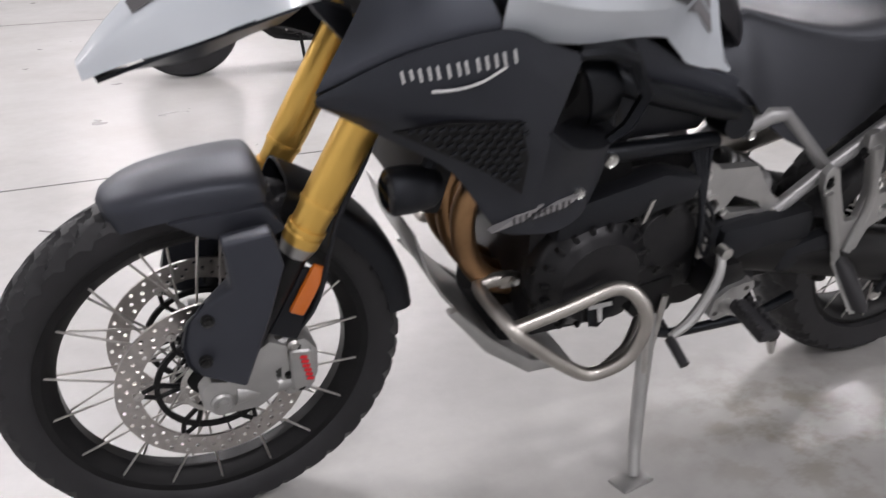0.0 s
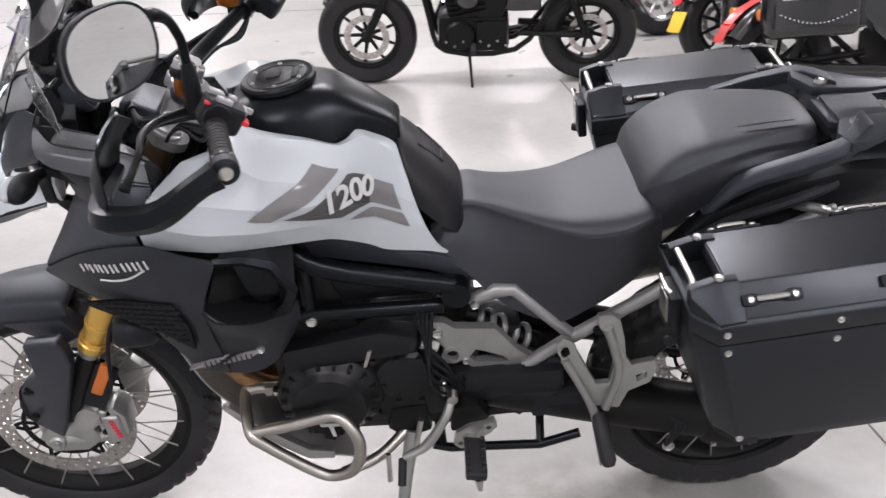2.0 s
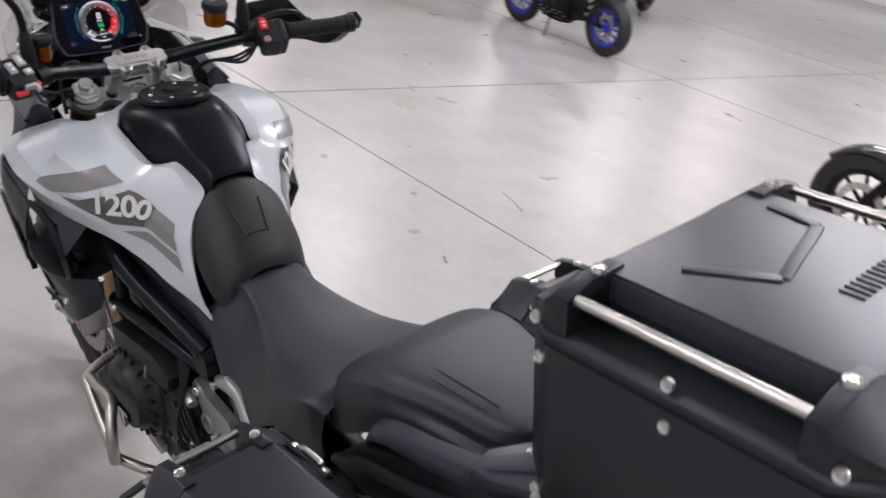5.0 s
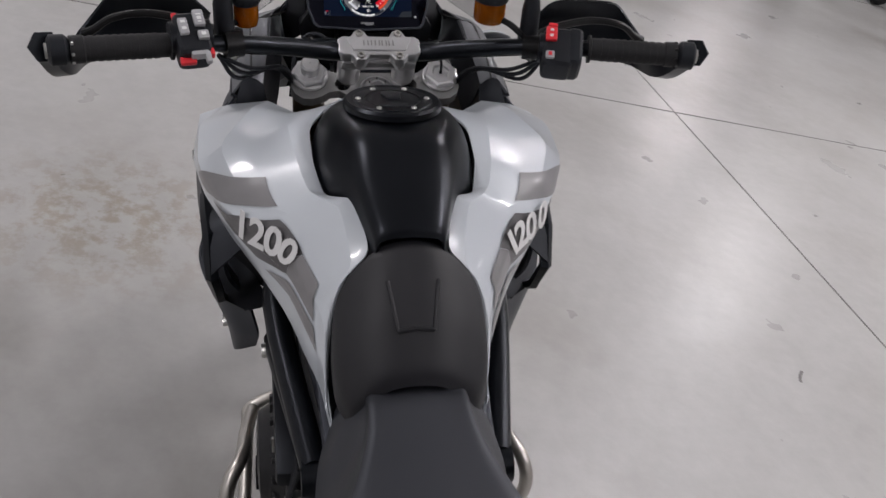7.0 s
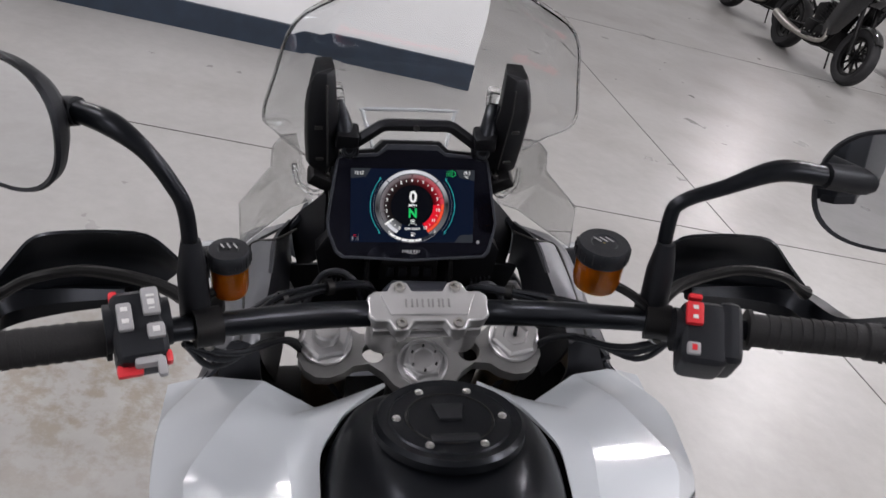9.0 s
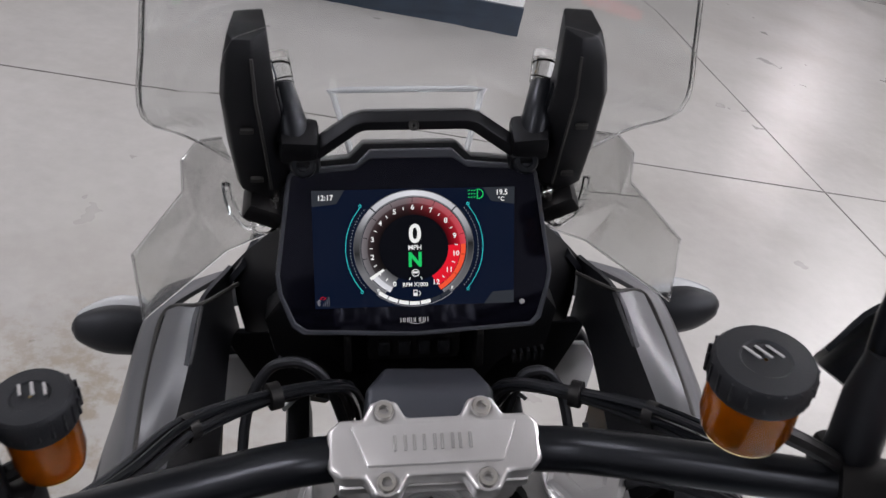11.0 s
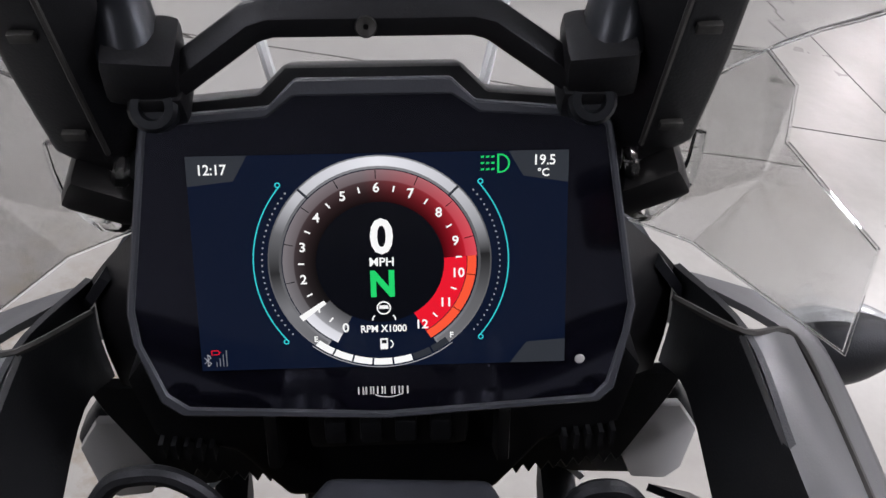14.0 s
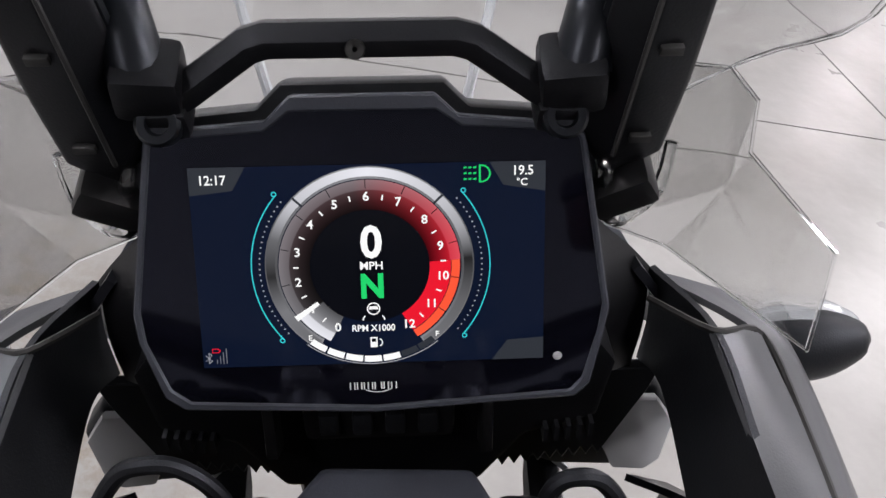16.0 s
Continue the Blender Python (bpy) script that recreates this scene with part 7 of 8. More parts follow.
part("bright_strip", prism([(0.826, 0.634), (0.817, 0.637), (0.829, 0.594), (0.837, 0.591)], 0.184, 0.189, 0.001), STEEL, bike)
part("side_box", join(box((0.60, 0.105, 0.49), (0.14, 0.10, 0.09), 0.015, pose(0, 0, 0, 0, 4, 0)), box((0.55, 0.06, 0.585), (0.10, 0.08, 0.05), 0.01)), PLASTIC, bike)
for k in range(6):
    part("engine_bolt", lathe([(0.001, 0.008), (0.007, 0.008), (0.008, 0)], (0.72 + 0.05 * (k % 3), 0.172, 0.475 + 0.12 * (k // 3)), (0, 1, 0), 10), BLACKBOLT, bike)
# shock
sh0, sh1 = Vector((0.622, 0.082, 0.642)), Vector((0.462, 0.082, 0.548))
part("shock_absorber", tube([sh0, sh1], 0.020, 14), DEEP, bike)
coil = []
for k in range(73):
    a = k * math.tau * 5 / 72
    d = (sh1 - sh0).normalized()
    u = d.orthogonal().normalized()
    coil.append(sh0.lerp(sh1, 0.10 + 0.80 * k / 72) + (u * math.cos(a) + d.cross(u) * math.sin(a)) * 0.022)
part("spring", tube(coil, 0.0075, 8), SUBFRAME, bike, "light steel coil spring")
# swing arm and final drive
part("swing_arm", join(tube([(0.64, 0.11, 0.47), (0.50, 0.125, 0.455), (0.30, 0.13, 0.41), (0.08, 0.125, 0.345)], [0.05, 0.056, 0.062, 0.06], 18, 4), tube([(0.64, -0.11, 0.47), (0.3, -0.12, 0.42), (0.0, -0.115, 0.327)], [0.04, 0.045, 0.04], 14, 4)), DEEP, bike, "black shaft-drive swing arm")
fd = part("final_drive", lathe([(0.105, -0.04), (0.11, 0.0), (0.10, 0.03), (0.07, 0.045), (0.05, 0.05), (0.001, 0.05)], (0.0, 0.105, 0.327), (0, 1, 0), 32), DEEP, bike, "black final drive housing")
for k in range(6):
    a = k * math.tau / 6
    bolt((0.085 * math.cos(a), 0.142, 0.327 + 0.085 * math.sin(a)), (0, 1, 0), 0.007, fd, STEEL)
bolt((0.16, 0.17, 0.285), (0, 1, 0), 0.014, fd, STEEL)
part("torque_arm", tube([(0.72, 0.10, 0.40), (0.60, 0.12, 0.385), (0.40, 0.13, 0.385), (0.30, 0.13, 0.36)], 0.011, 10), DEEP, bike)
part("torque_link", tube([(0.315, 0.14, 0.345), (0.335, 0.14, 0.45)], [0.018, 0.016], 10), DEEP, bike)
for k in range(3):
    part("drive_hose", tube([(0.20, 0.17, 0.42 - 0.02 * k), (0.16 - 0.01 * k, 0.185, 0.37), (0.17, 0.18, 0.30)], 0.006, 8, 5), PLASTIC, bike)
part("swing_cover", join(box((0.52, 0.15, 0.50), (0.22, 0.05, 0.075), 0.02, pose(0, 0, 0, 0, 4, 0)), box((0.42, 0.165, 0.45), (0.14, 0.04, 0.06), 0.02, pose(0, 0, 0, 0, 12, 0))), PLASTIC, bike)
# exhaust
for k, y in enumerate((0.115, 0.05, -0.02, )):
    part("header_pipe", tube([(1.04, y, 0.74), (1.105, y, 0.705), (1.14, y, 0.63), (1.125, y * 0.95, 0.54), (1.075, y * 0.8, 0.47), (1.0, y * 0.5, 0.42)], 0.0215, 14, 5), HEADER, bike, "heat-tinted exhaust header")
part("collector", tube([(1.06, 0.0, 0.42), (0.95, -0.03, 0.36), (0.85, -0.08, 0.38), (0.6, -0.15, 0.46)], 0.034, 14, 4), DEEP, bike)
part("silencer", tube([(0.45, -0.185, 0.50), (0.40, -0.19, 0.52), (0.05, -0.19, 0.60), (-0.08, -0.195, 0.63), (-0.09, -0.195, 0.632)], [0.035, 0.06, 0.062, 0.055, 0.04], 22), STAINLESS, bike, "brushed steel silencer")
# skid plate
part("skid_plate", sheet([[(x, -0.12, z), (x, -0.06, z), (x, 0.06, z), (x, 0.12, z)] for x, z in ((1.228, 0.60), (1.195, 0.51), (1.15, 0.44), (1.06, 0.345), (0.985, 0.27), (0.88, 0.243))], 5, 3, 0.004, (-0.5, 0, 1)), CASTALU, bike, "bare aluminium skid plate")
both("skid_wing", prism([(1.165, 0.44), (1.148, 0.445), (1.075, 0.366), (0.985, 0.294), (0.93, 0.285), (0.93, 0.262), (0.99, 0.264), (1.085, 0.338)], 0.118, 0.138, 0.005), CASTALU, bike)
# crash bars
for s in (1, -1):
    part("crash_bar", tube([(1.035, s * 0.115, 0.478), (1.09, s * 0.12, 0.482), (1.106, s * 0.135, 0.476), (1.088, s * 0.222, 0.455), (1.06, s * 0.235, 0.428), (0.96, s * 0.243, 0.345), (0.915, s * 0.25, 0.335), (0.87, s * 0.268, 0.375), (0.852, s * 0.272, 0.445), (0.868, s * 0.262, 0.492), (0.905, s * 0.242, 0.510), (0.99, s * 0.235, 0.484), (1.085, s * 0.224, 0.452)], 0.0128, 14, 5), STAINLESS, bike, "brushed stainless crash bar")
    part("crash_bar", tube([(0.90, s * 0.25, 0.342), (0.82, s * 0.20, 0.335), (0.751, s * 0.137, 0.36)], 0.0125, 12, 4), STAINLESS, bike)
    part("bar_tab", box((1.045, s * 0.122, 0.478), (0.04, 0.014, 0.025), 0.004), STAINLESS, bike)
    bolt((1.04, s * 0.13, 0.48), (0, s, 0), 0.009, bike)
# side stand, shifter
sd = part("side_stand", tube([(0.745, 0.15, 0.36), (0.765, 0.19, 0.25), (0.785, 0.235, 0.12), (0.80, 0.27, 0.056)], [0.017, 0.015, 0.013, 0.012], 12, 4), CASTALU, bike, "grey steel side stand")
part("stand_foot", box((0.81, 0.278, 0.054), (0.075, 0.05, 0.008), 0.003, pose(0, 0, 0, LEAN, 0, 10)), CASTALU, sd)
part("stand_spring", tube([(0.725, 0.16, 0.40), (0.745, 0.175, 0.30)], 0.007, 10), STEEL, sd)
part("stand_tab", tube([(0.80, 0.22, 0.36), (0.80, 0.235, 0.29)], 0.006, 8), STEEL, sd)
sp = part("gear_pedal", tube([(0.655, 0.20, 0.51), (0.672, 0.225, 0.47), (0.715, 0.235, 0.40), (0.765, 0.245, 0.375)], [0.009, 0.010, 0.011, 0.008], 10, 5), CASTALU, bike, "silver gear pedal")
part("pedal_rubber", tube([(0.768, 0.245, 0.37), (0.77, 0.30, 0.352)], 0.0095, 12), RUBBER, sp)
part("pedal_joint", lathe([(0.012, -0.01), (0.012, 0.012), (0.001, 0.013)], (0.655, 0.205, 0.512), (0, 1, 0), 12), STEEL, bike)
for k in range(5):
    part("wiring", tube([(0.73 - 0.01 * k, 0.15, 0.70), (0.70, 0.165 + 0.005 * k, 0.62 - 0.02 * k), (0.66, 0.165, 0.56 - 0.02 * k), (0.64, 0.15, 0.47)], 0.004, 6, 4), PLASTIC, bike)
part("coupling", tube([(0.715, 0.15, 0.62), (0.68, 0.155, 0.61)], [0.014, 0.012], 10), CASTALU, bike)
part("chrome_fitting", lathe([(0.008, -0.02), (0.008, 0.02), (0.005, 0.022), (0.001, 0.022)], (0.672, 0.165, 0.50), (0.1, 0.1, 1), 10), STEEL, bike)

# tail
for s in (1, -1):
    bm = bmesh.new()
    rings = []
    for x, w, zt, zb, th in ((0.152, 0.150, 0.895, 0.875, 0.022), (0.138, 0.163, 0.918, 0.893, 0.024), (0.106, 0.180, 0.971, 0.940, 0.026), (0.080, 0.185, 0.990, 0.958, 0.027), (0.058, 0.186, 1.000, 0.968, 0.028), (-0.02, 0.186, 1.023, 0.989, 0.030), (-0.085, 0.180, 1.041, 1.006, 0.034), (-0.112, 0.168, 1.052, 1.016, 0.044), (-0.140, 0.140, 1.056, 1.020, 0.060), (-0.160, 0.12, 1.054, 1.022, 0.060)):
        r = [Vector((x, s * w - 0.034, zb)), Vector((x, s * (w + 0.002) - 0.034, (zt + zb) / 2)), Vector((x, s * (w - 0.005) - 0.034, zt)), Vector((x, s * (w - th) - 0.034, zt + 0.002)), Vector((x, s * (w - th) - 0.034, zb + 0.006))]
        rings.append(r)
    skin(bm, rings, True, True)
    bmesh.ops.recalc_face_normals(bm, faces=bm.faces)
    part("grab_rail", bevelled(bm, 0.004, 3, 0.5), GREYBLACK, bike, "graphite moulded grab rail")
    part("tail_side", prism([(0.23, 0.80), (0.14, 0.90), (0.02, 0.955), (-0.12, 0.985), (-0.22, 0.985), (-0.20, 0.93), (-0.05, 0.88), (0.10, 0.80)], s * 0.09, s * 0.135, 0.01), PLASTIC, bike)
    ry = lambda v, s=s: s * (v + 0.0235) - 0.0235
    part("rack_arm", prism([(-0.085, ry(0.10)), (-0.095, ry(0.145)), (-0.13, ry(0.138)), (-0.215, ry(0.088)), (-0.285, ry(0.060)), (-0.302, ry(0.048)), (-0.300, ry(0.036)), (-0.22, ry(0.028)), (-0.17, ry(0.034)), (-0.11, ry(0.045))], lambda a, b: 1.024 - 0.10 * (a + 0.1), lambda a, b: 1.048 - 0.02 * (a + 0.1), 0.007, plane="xy"), GREYBLACK, bike, "graphite luggage rack arm")
    bolt((-0.134, ry(0.065), 1.046), (0, 0, 1), 0.013, bike, BOLT, 0.010)
    part("lower_rail", tube([(0.19, s * 0.145, 0.84), (0.10, s * 0.155, 0.90), (0.0, s * 0.155, 0.935), (-0.09, s * 0.13, 0.955)], [0.010, 0.012, 0.012, 0.012], 8, 4), PLASTIC, bike)
    part("rear_indicator_lens", tube([(-0.238, s * 0.15, 0.945), (-0.246, s * 0.17, 0.942)], [0.014, 0.009], 12), CLEARLENS, bike)
    part("luggage_bracket", tube([(-0.02, s * 0.13, 0.91), (-0.06, s * 0.19, 0.93), (-0.06, s * 0.225, 0.93)], 0.010, 10, 3), CASTALU, bike)
    part("rear_indicator", tube([(-0.20, s * 0.10, 0.95), (-0.225, s * 0.14, 0.947), (-0.235, s * 0.175, 0.94)], [0.009, 0.018, 0.008], 12, 4), PLASTIC, bike)
part("rack_plate", plate([(-0.12, -0.075), (-0.12, 0.075), (-0.20, 0.07), (-0.27, 0.05), (-0.295, 0.03), (-0.295, -0.08), (-0.27, -0.10), (-0.20, -0.11)], [[(-0.22, -0.06), (-0.22, 0.03), (-0.26, 0.02), (-0.26, -0.06)]], 0.016, Matrix.Translation((0, 0, 1.020)) @ pose(0, 0, 0, 0, 4, 0)), GREYBLACK, bike, "graphite moulded luggage rack")
part("rack_centre", prism([(-0.10, -0.075), (-0.10, 0.03), (-0.16, 0.03), (-0.21, 0.012), (-0.21, -0.057), (-0.16, -0.075)], lambda a, b: 1.0 + 0.1 * (a + 0.1), lambda a, b: 1.032 + 0.12 * (a + 0.1), 0.006, plane="xy"), GREYBLACK, bike, "graphite rack centre with a badge")
part("marking", prism([(-0.125, -0.05), (-0.125, 0.004), (-0.135, 0.0), (-0.138, -0.018), (-0.172, -0.02), (-0.172, -0.028), (-0.138, -0.03), (-0.135, -0.046)], lambda a, b: 1.03 + 0.12 * (a + 0.1), lambda a, b: 1.0335 + 0.12 * (a + 0.1), 0, plane="xy"), DEEP, bike)
part("tail_unit", sections([(-0.10, [(0, 1.02), (0.09, 1.0), (0.12, 0.95), (0.10, 0.88)]), (-0.20, [(0, 1.01), (0.08, 0.99), (0.10, 0.945), (0.08, 0.87)]), (-0.28, [(0, 0.985), (0.07, 0.965), (0.085, 0.925), (0.06, 0.86)]), (-0.325, [(0, 0.955), (0.055, 0.94), (0.065, 0.91), (0.045, 0.86)])], 4, 4), PLASTIC, bike, "black plastic tail unit")
part("tail_light", sheet([[(-0.268, -0.064, 1.006), (-0.300, 0, 1.002), (-0.268, 0.056, 1.006)], [(-0.325, -0.066, 0.942), (-0.352, 0, 0.938), (-0.325, 0.058, 0.942)], [(-0.318, -0.05, 0.886), (-0.342, 0, 0.878), (-0.318, 0.045, 0.886)]], 4, 5, 0.01, (1, 0, 0)), REDLENS, bike, "red tail light")
part("tail_glow", sheet([[(-0.340, -0.03, 0.948), (-0.3485, 0, 0.952), (-0.340, 0.03, 0.948)], [(-0.338, -0.026, 0.92), (-0.3465, 0, 0.915), (-0.338, 0.026, 0.92)]], 3, 4, 0.001, (1, 0, 0)), REDGLOW, bike, "lit red strip")
part("plate_holder", prism([(-0.18, 0.91), (-0.285, 0.895), (-0.325, 0.82), (-0.375, 0.695), (-0.365, 0.69), (-0.30, 0.80), (-0.25, 0.855), (-0.16, 0.87)], -0.03, 0.03, 0.005), PLASTIC, bike, "black plate hanger")
np_ = thing("number_plate", "yellow rear number plate", "number plate", m=BIKE)
PM = frame_of((-0.340, 0, 0.800), (0, -1, -0.18), (0.39, 0, 0.92))
npl = part("plate_body", box((0, 0, 0), (0.20, 0.185, 0.003), 0.001), YELLOW, np_)
npl.matrix_basis = PM
for r in range(2):
    for k in range(4 - r):
        part("marking", box((-0.066 + k * 0.044 + r * 0.022, 0.045 - r * 0.085, 0.002), (0.03, 0.06, 0.0012), 0), INK, npl)
part("plate_reflector", box((0, -0.115, -0.012), (0.06, 0.03, 0.008), 0.003), REDLENS, npl)
# rear hugger
rows = []
for a, rad, w in ((80, 0.365, 0.06), (105, 0.372, 0.085), (130, 0.376, 0.09), (155, 0.376, 0.09), (178, 0.372, 0.085), (188, 0.37, 0.075)):
    q = radians(a)
    f_ = lambda rr, y: RC + Vector((rr * math.cos(q), y, rr * math.sin(q)))
    rows.append([f_(rad - 0.06, -w), f_(rad - 0.012, -w * 0.9), f_(rad, 0), f_(rad - 0.012, w * 0.9), f_(rad - 0.06, w)])
part("rear_mudguard", sheet(rows, 5, 4, 0.004, (0.5, 0, 0.3)), PLASTIC, bike, "black plastic rear mudguard")

# ---- luggage ----
def case(name, label, m, L, W, H, seam, chin, group, s=1, all_chamfer=False, bolt_side="v", loops=True):
    """A chamfered metal case. u runs between its two tie bars, +v is the outer side, z up from the lid's top."""
    t = thing(name, label, "luggage case", group, m)
    a, b, c = L / 2, W / 2, 0.045
    P = lambda u, v, z: Vector((u, s * v, z))
    def outline(k=0.0, cut=0.0):
        A, B = a - k, b - k
        lo = [(-A + 0.036, -B), (A - cut - 0.036, -B), (A - cut, -B + c)] if all_chamfer else [(A - cut, -B)]
        hi = [(A - cut, B - c), (A - cut - 0.036, B), (-A + 0.036, B), (-A, B - c)]
        return lo + hi + ([(-A, -B + c)] if all_chamfer else [(-A, -B)])
    def rings(rows, bev, material, nm, lb, parent):
        bm = bmesh.new()
        skin(bm, [[P(u, v, z) for u, v in outline(k, cut)] for z, k, cut in rows], True, True)
        bmesh.ops.recalc_face_normals(bm, faces=bm.faces)
        return part(nm, bevelled(bm, bev), material, parent, lb)
    rings([(-H, 0.010, chin), (-H + 0.03, 0.002, chin * 0.85), (-seam - 0.006, 0.0, 0.0)], 0.005, CASEBLACK, "case_body", "black powder-coated case body", t)
    rings([(-seam - 0.006, 0.003, 0), (-seam, 0.003, 0)], 0, INK, "lid_seal", "", t)
    lid = rings([(-seam, -0.003, 0), (-0.05, -0.003, 0), (-0.042, 0.006, 0)], 0.003, CASEBLACK, "lid", "black metal lid", t)
    # raised top with sloping shoulders
    bm = bmesh.new()
    sec = [(-b + 0.001, -0.048), (-b + 0.052, 0.0), (b - 0.052, 0.0), (b - 0.001, -0.048)]
    skin(bm, [[P(u, v, z) for v, z in sec] for u in (-a + 0.062, a - 0.062)], True, True)
    bmesh.ops.recalc_face_normals(bm, faces=bm.faces)
    part("lid_top", bevelled(bm, 0.003), LIDSHEEN, lid, "black lid top with its lamp sheen put into a lighter colour")
    for ex in (1, -1):
        part("lid_edge", box(P(ex * (a - 0.0605), 0, -0.016), (0.003, W - 0.14, 0.026), 0.001), GREYBLACK, lid)
        for ey in (1, -1):
            bm = bmesh.new()
            def ring(u, vo, dz):
                vi = b - 0.072
                r = [(vi, -0.045), (vi, 0.004 + dz), (b - 0.054, 0.004 + dz), (vo, min(0.004, -0.044 + (b - vo) * 0.9) + dz), (vo, -0.046)]
                return [P(ex * u, ey * v, z) for v, z in r]
            cf = ey > 0 or all_chamfer
            skin(bm, [ring(a - 0.080, b - 0.001, 0), ring(a - 0.036, b + 0.001, 0), ring(a + 0.001, b - (0.044 if cf else 0.004), -0.010)], True, True)
            bmesh.ops.recalc_face_normals(bm, faces=bm.faces)
            k = part("lid_corner", bevelled(bm, 0.003), CASEBLACK, lid, "black plastic lid corner")
            bolt(P(ex * (a - 0.050), ey * (b - 0.0635), 0.003), (0, 0, 1), 0.0085, k, BOLT, 0.005)
        part("tie_bar", tube([P(ex * (a - 0.012), -(b - 0.068), -0.010), P(ex * (a - 0.012), b - 0.068, -0.010)], 0.0058, 12), STEEL, lid, "bright steel tie bar")
    if loops:
        for u0 in (0.112 - 0.004, -0.122):
            for ey in (1, -1):
                M = frame_of(P(u0, ey * (b - 0.0265), -0.0205), (1, 0, 0), P(0, ey * 0.72, -0.69))
                if (M.to_3x3() @ Vector((0, 0, 1))).z < 0:
                    M = frame_of(P(u0, ey * (b - 0.0265), -0.0205), (-1, 0, 0), P(0, ey * 0.72, -0.69))
                lt = part("tie_loop", prism([(-0.050, -0.009), (-0.030, -0.011), (-0.016, -0.005), (0.016, -0.005), (0.030, -0.011), (0.050, -0.009), (0.050, 0.009), (0.030, 0.011), (0.016, 0.005), (-0.016, 0.005), (-0.030, 0.011), (-0.050, 0.009)], 0.0, 0.006, 0.002, plane="xy"), PLASTIC, lid, "black tie-down loop with steel bar")
                lt.matrix_basis = M
                part("loop_bar", tube([(-0.024, 0, 0.008), (-0.018, 0, 0.011), (0.018, 0, 0.011), (0.024, 0, 0.008)], 0.0048, 10, 3), STEEL, lt)
                for e in (-1, 1):
                    bolt((e * 0.037, 0, 0.006), (0, 0, 1), 0.0068, lt, BOLT, 0.004)
    # rivets along the outer face
    for e in (-1, 0, 1):
        for z, f in ((-seam + 0.022, 0.40), (-seam - 0.022, 0.39)):
            q = 0.003 if z > -seam else 0.0
            pos, ax = (P(e * L * f, b + q, z), (0, s, 0)) if bolt_side == "v" else (P(a + q, e * W * f, z), (1, 0, 0))
            bolt(pos, ax, 0.0065, t, BOLT, 0.003)
        if e or bolt_side == "u":
            pos, ax = (P(e * L * 0.40 - (chin if e > 0 else 0) * 0.8, b - 0.003, -H + 0.022), (0, s, 0)) if bolt_side == "v" else (P(a - 0.003, e * W * 0.39, -H + 0.024), (1, 0, 0))
            bolt(pos, ax, 0.0065, t, BOLT, 0.003)
    ends = (1, -1) if bolt_side == "v" else ()
    for ex in ends:
        lc = part("latch", box(P(ex * (a + 0.012), 0, -seam - 0.01), (0.022, 0.07, 0.09), 0.006), PLASTIC, t, "black latch with steel key plate")
        part("latch_plate", box(P(ex * (a + 0.0245), 0, -seam + 0.002), (0.003, 0.045, 0.055), 0.001), STEEL, lc)
        part("latch_hook", tube([P(ex * (a + 0.02), -0.025, -seam + 0.045), P(ex * (a + 0.026), -0.02, -seam + 0.05), P(ex * (a + 0.026), 0.02, -seam + 0.05), P(ex * (a + 0.02), 0.025, -seam + 0.045)], 0.004, 8), STEEL, lc)
        part("latch_knob", tube([P(ex * (a + 0.015), 0.03, -seam - 0.06), P(ex * (a + 0.03), 0.035, -seam - 0.06)], [0.012, 0.009], 12), PLASTIC, lc)
    for ex in (1, -1):
        for ey in (1, -1):
            if ey < 0 and not all_chamfer:
                continue
            u1 = a - (chin if ex > 0 else 0)
            k = part("foot_guard", prism([(ex * (u1 - 0.075), s * ey * (b - 0.006)), (ex * (u1 - 0.042), s * ey * (b - 0.006)), (ex * (u1 - 0.006), s * ey * (b - c - 0.004)), (ex * (u1 - 0.006), s * ey * (b - 0.075)), (ex * (u1 - 0.075), s * ey * (b - 0.075))], -H - 0.004, -H + 0.036, 0.004, plane="xy"), PLASTIC, t, "black plastic foot guard")
    return t


for s, x, y, yaw in ((1, 0.0285, 0.327, 1.8), (-1, 0.0645, -0.409, -1.4)):
    m = BIKE @ Matrix.Translation((x, y, 0.965)) @ pose(0, 0, 0, 0, 5.6, yaw) @ Matrix.Translation((0, 0, -0.006))
    case("pannier", "black metal pannier case hung beside the rear wheel", m, 0.470, 0.247, 0.352, 0.086, 0.05, "side cases", s=s)
TC = BIKE @ Matrix.Translation((-0.365, 0.010, 1.440)) @ pose(0, 0, 0, 0, 6.4, 0) @ pose(0, 0, 0, 0, 0, 90)
tb = case("top_case", "large black metal top case on the rear rack", TC, 0.400, 0.369, 0.268, 0.058, 0.0, "", all_chamfer=True, bolt_side="u", loops=False)
# embossed chevron and raised worn lettering
for pts in ([(0.085, -0.075), (0.035, 0.0), (-0.095, -0.035)], [(-0.095, -0.035), (-0.105, -0.095)]):
    for p, q in zip(pts, pts[1:]):
        d = Vector((q[0] - p[0], q[1] - p[1]))
        nrm = Vector((-d.y, d.x)).normalized() * 0.007
        part("lid_emboss", prism([(p[0] - nrm.x, p[1] - nrm.y), (q[0] - nrm.x, q[1] - nrm.y), (q[0] + nrm.x, q[1] + nrm.y), (p[0] + nrm.x, p[1] + nrm.y)], -0.002, 0.0025, 0.002, plane="xy"), CASEBLACK, tb)
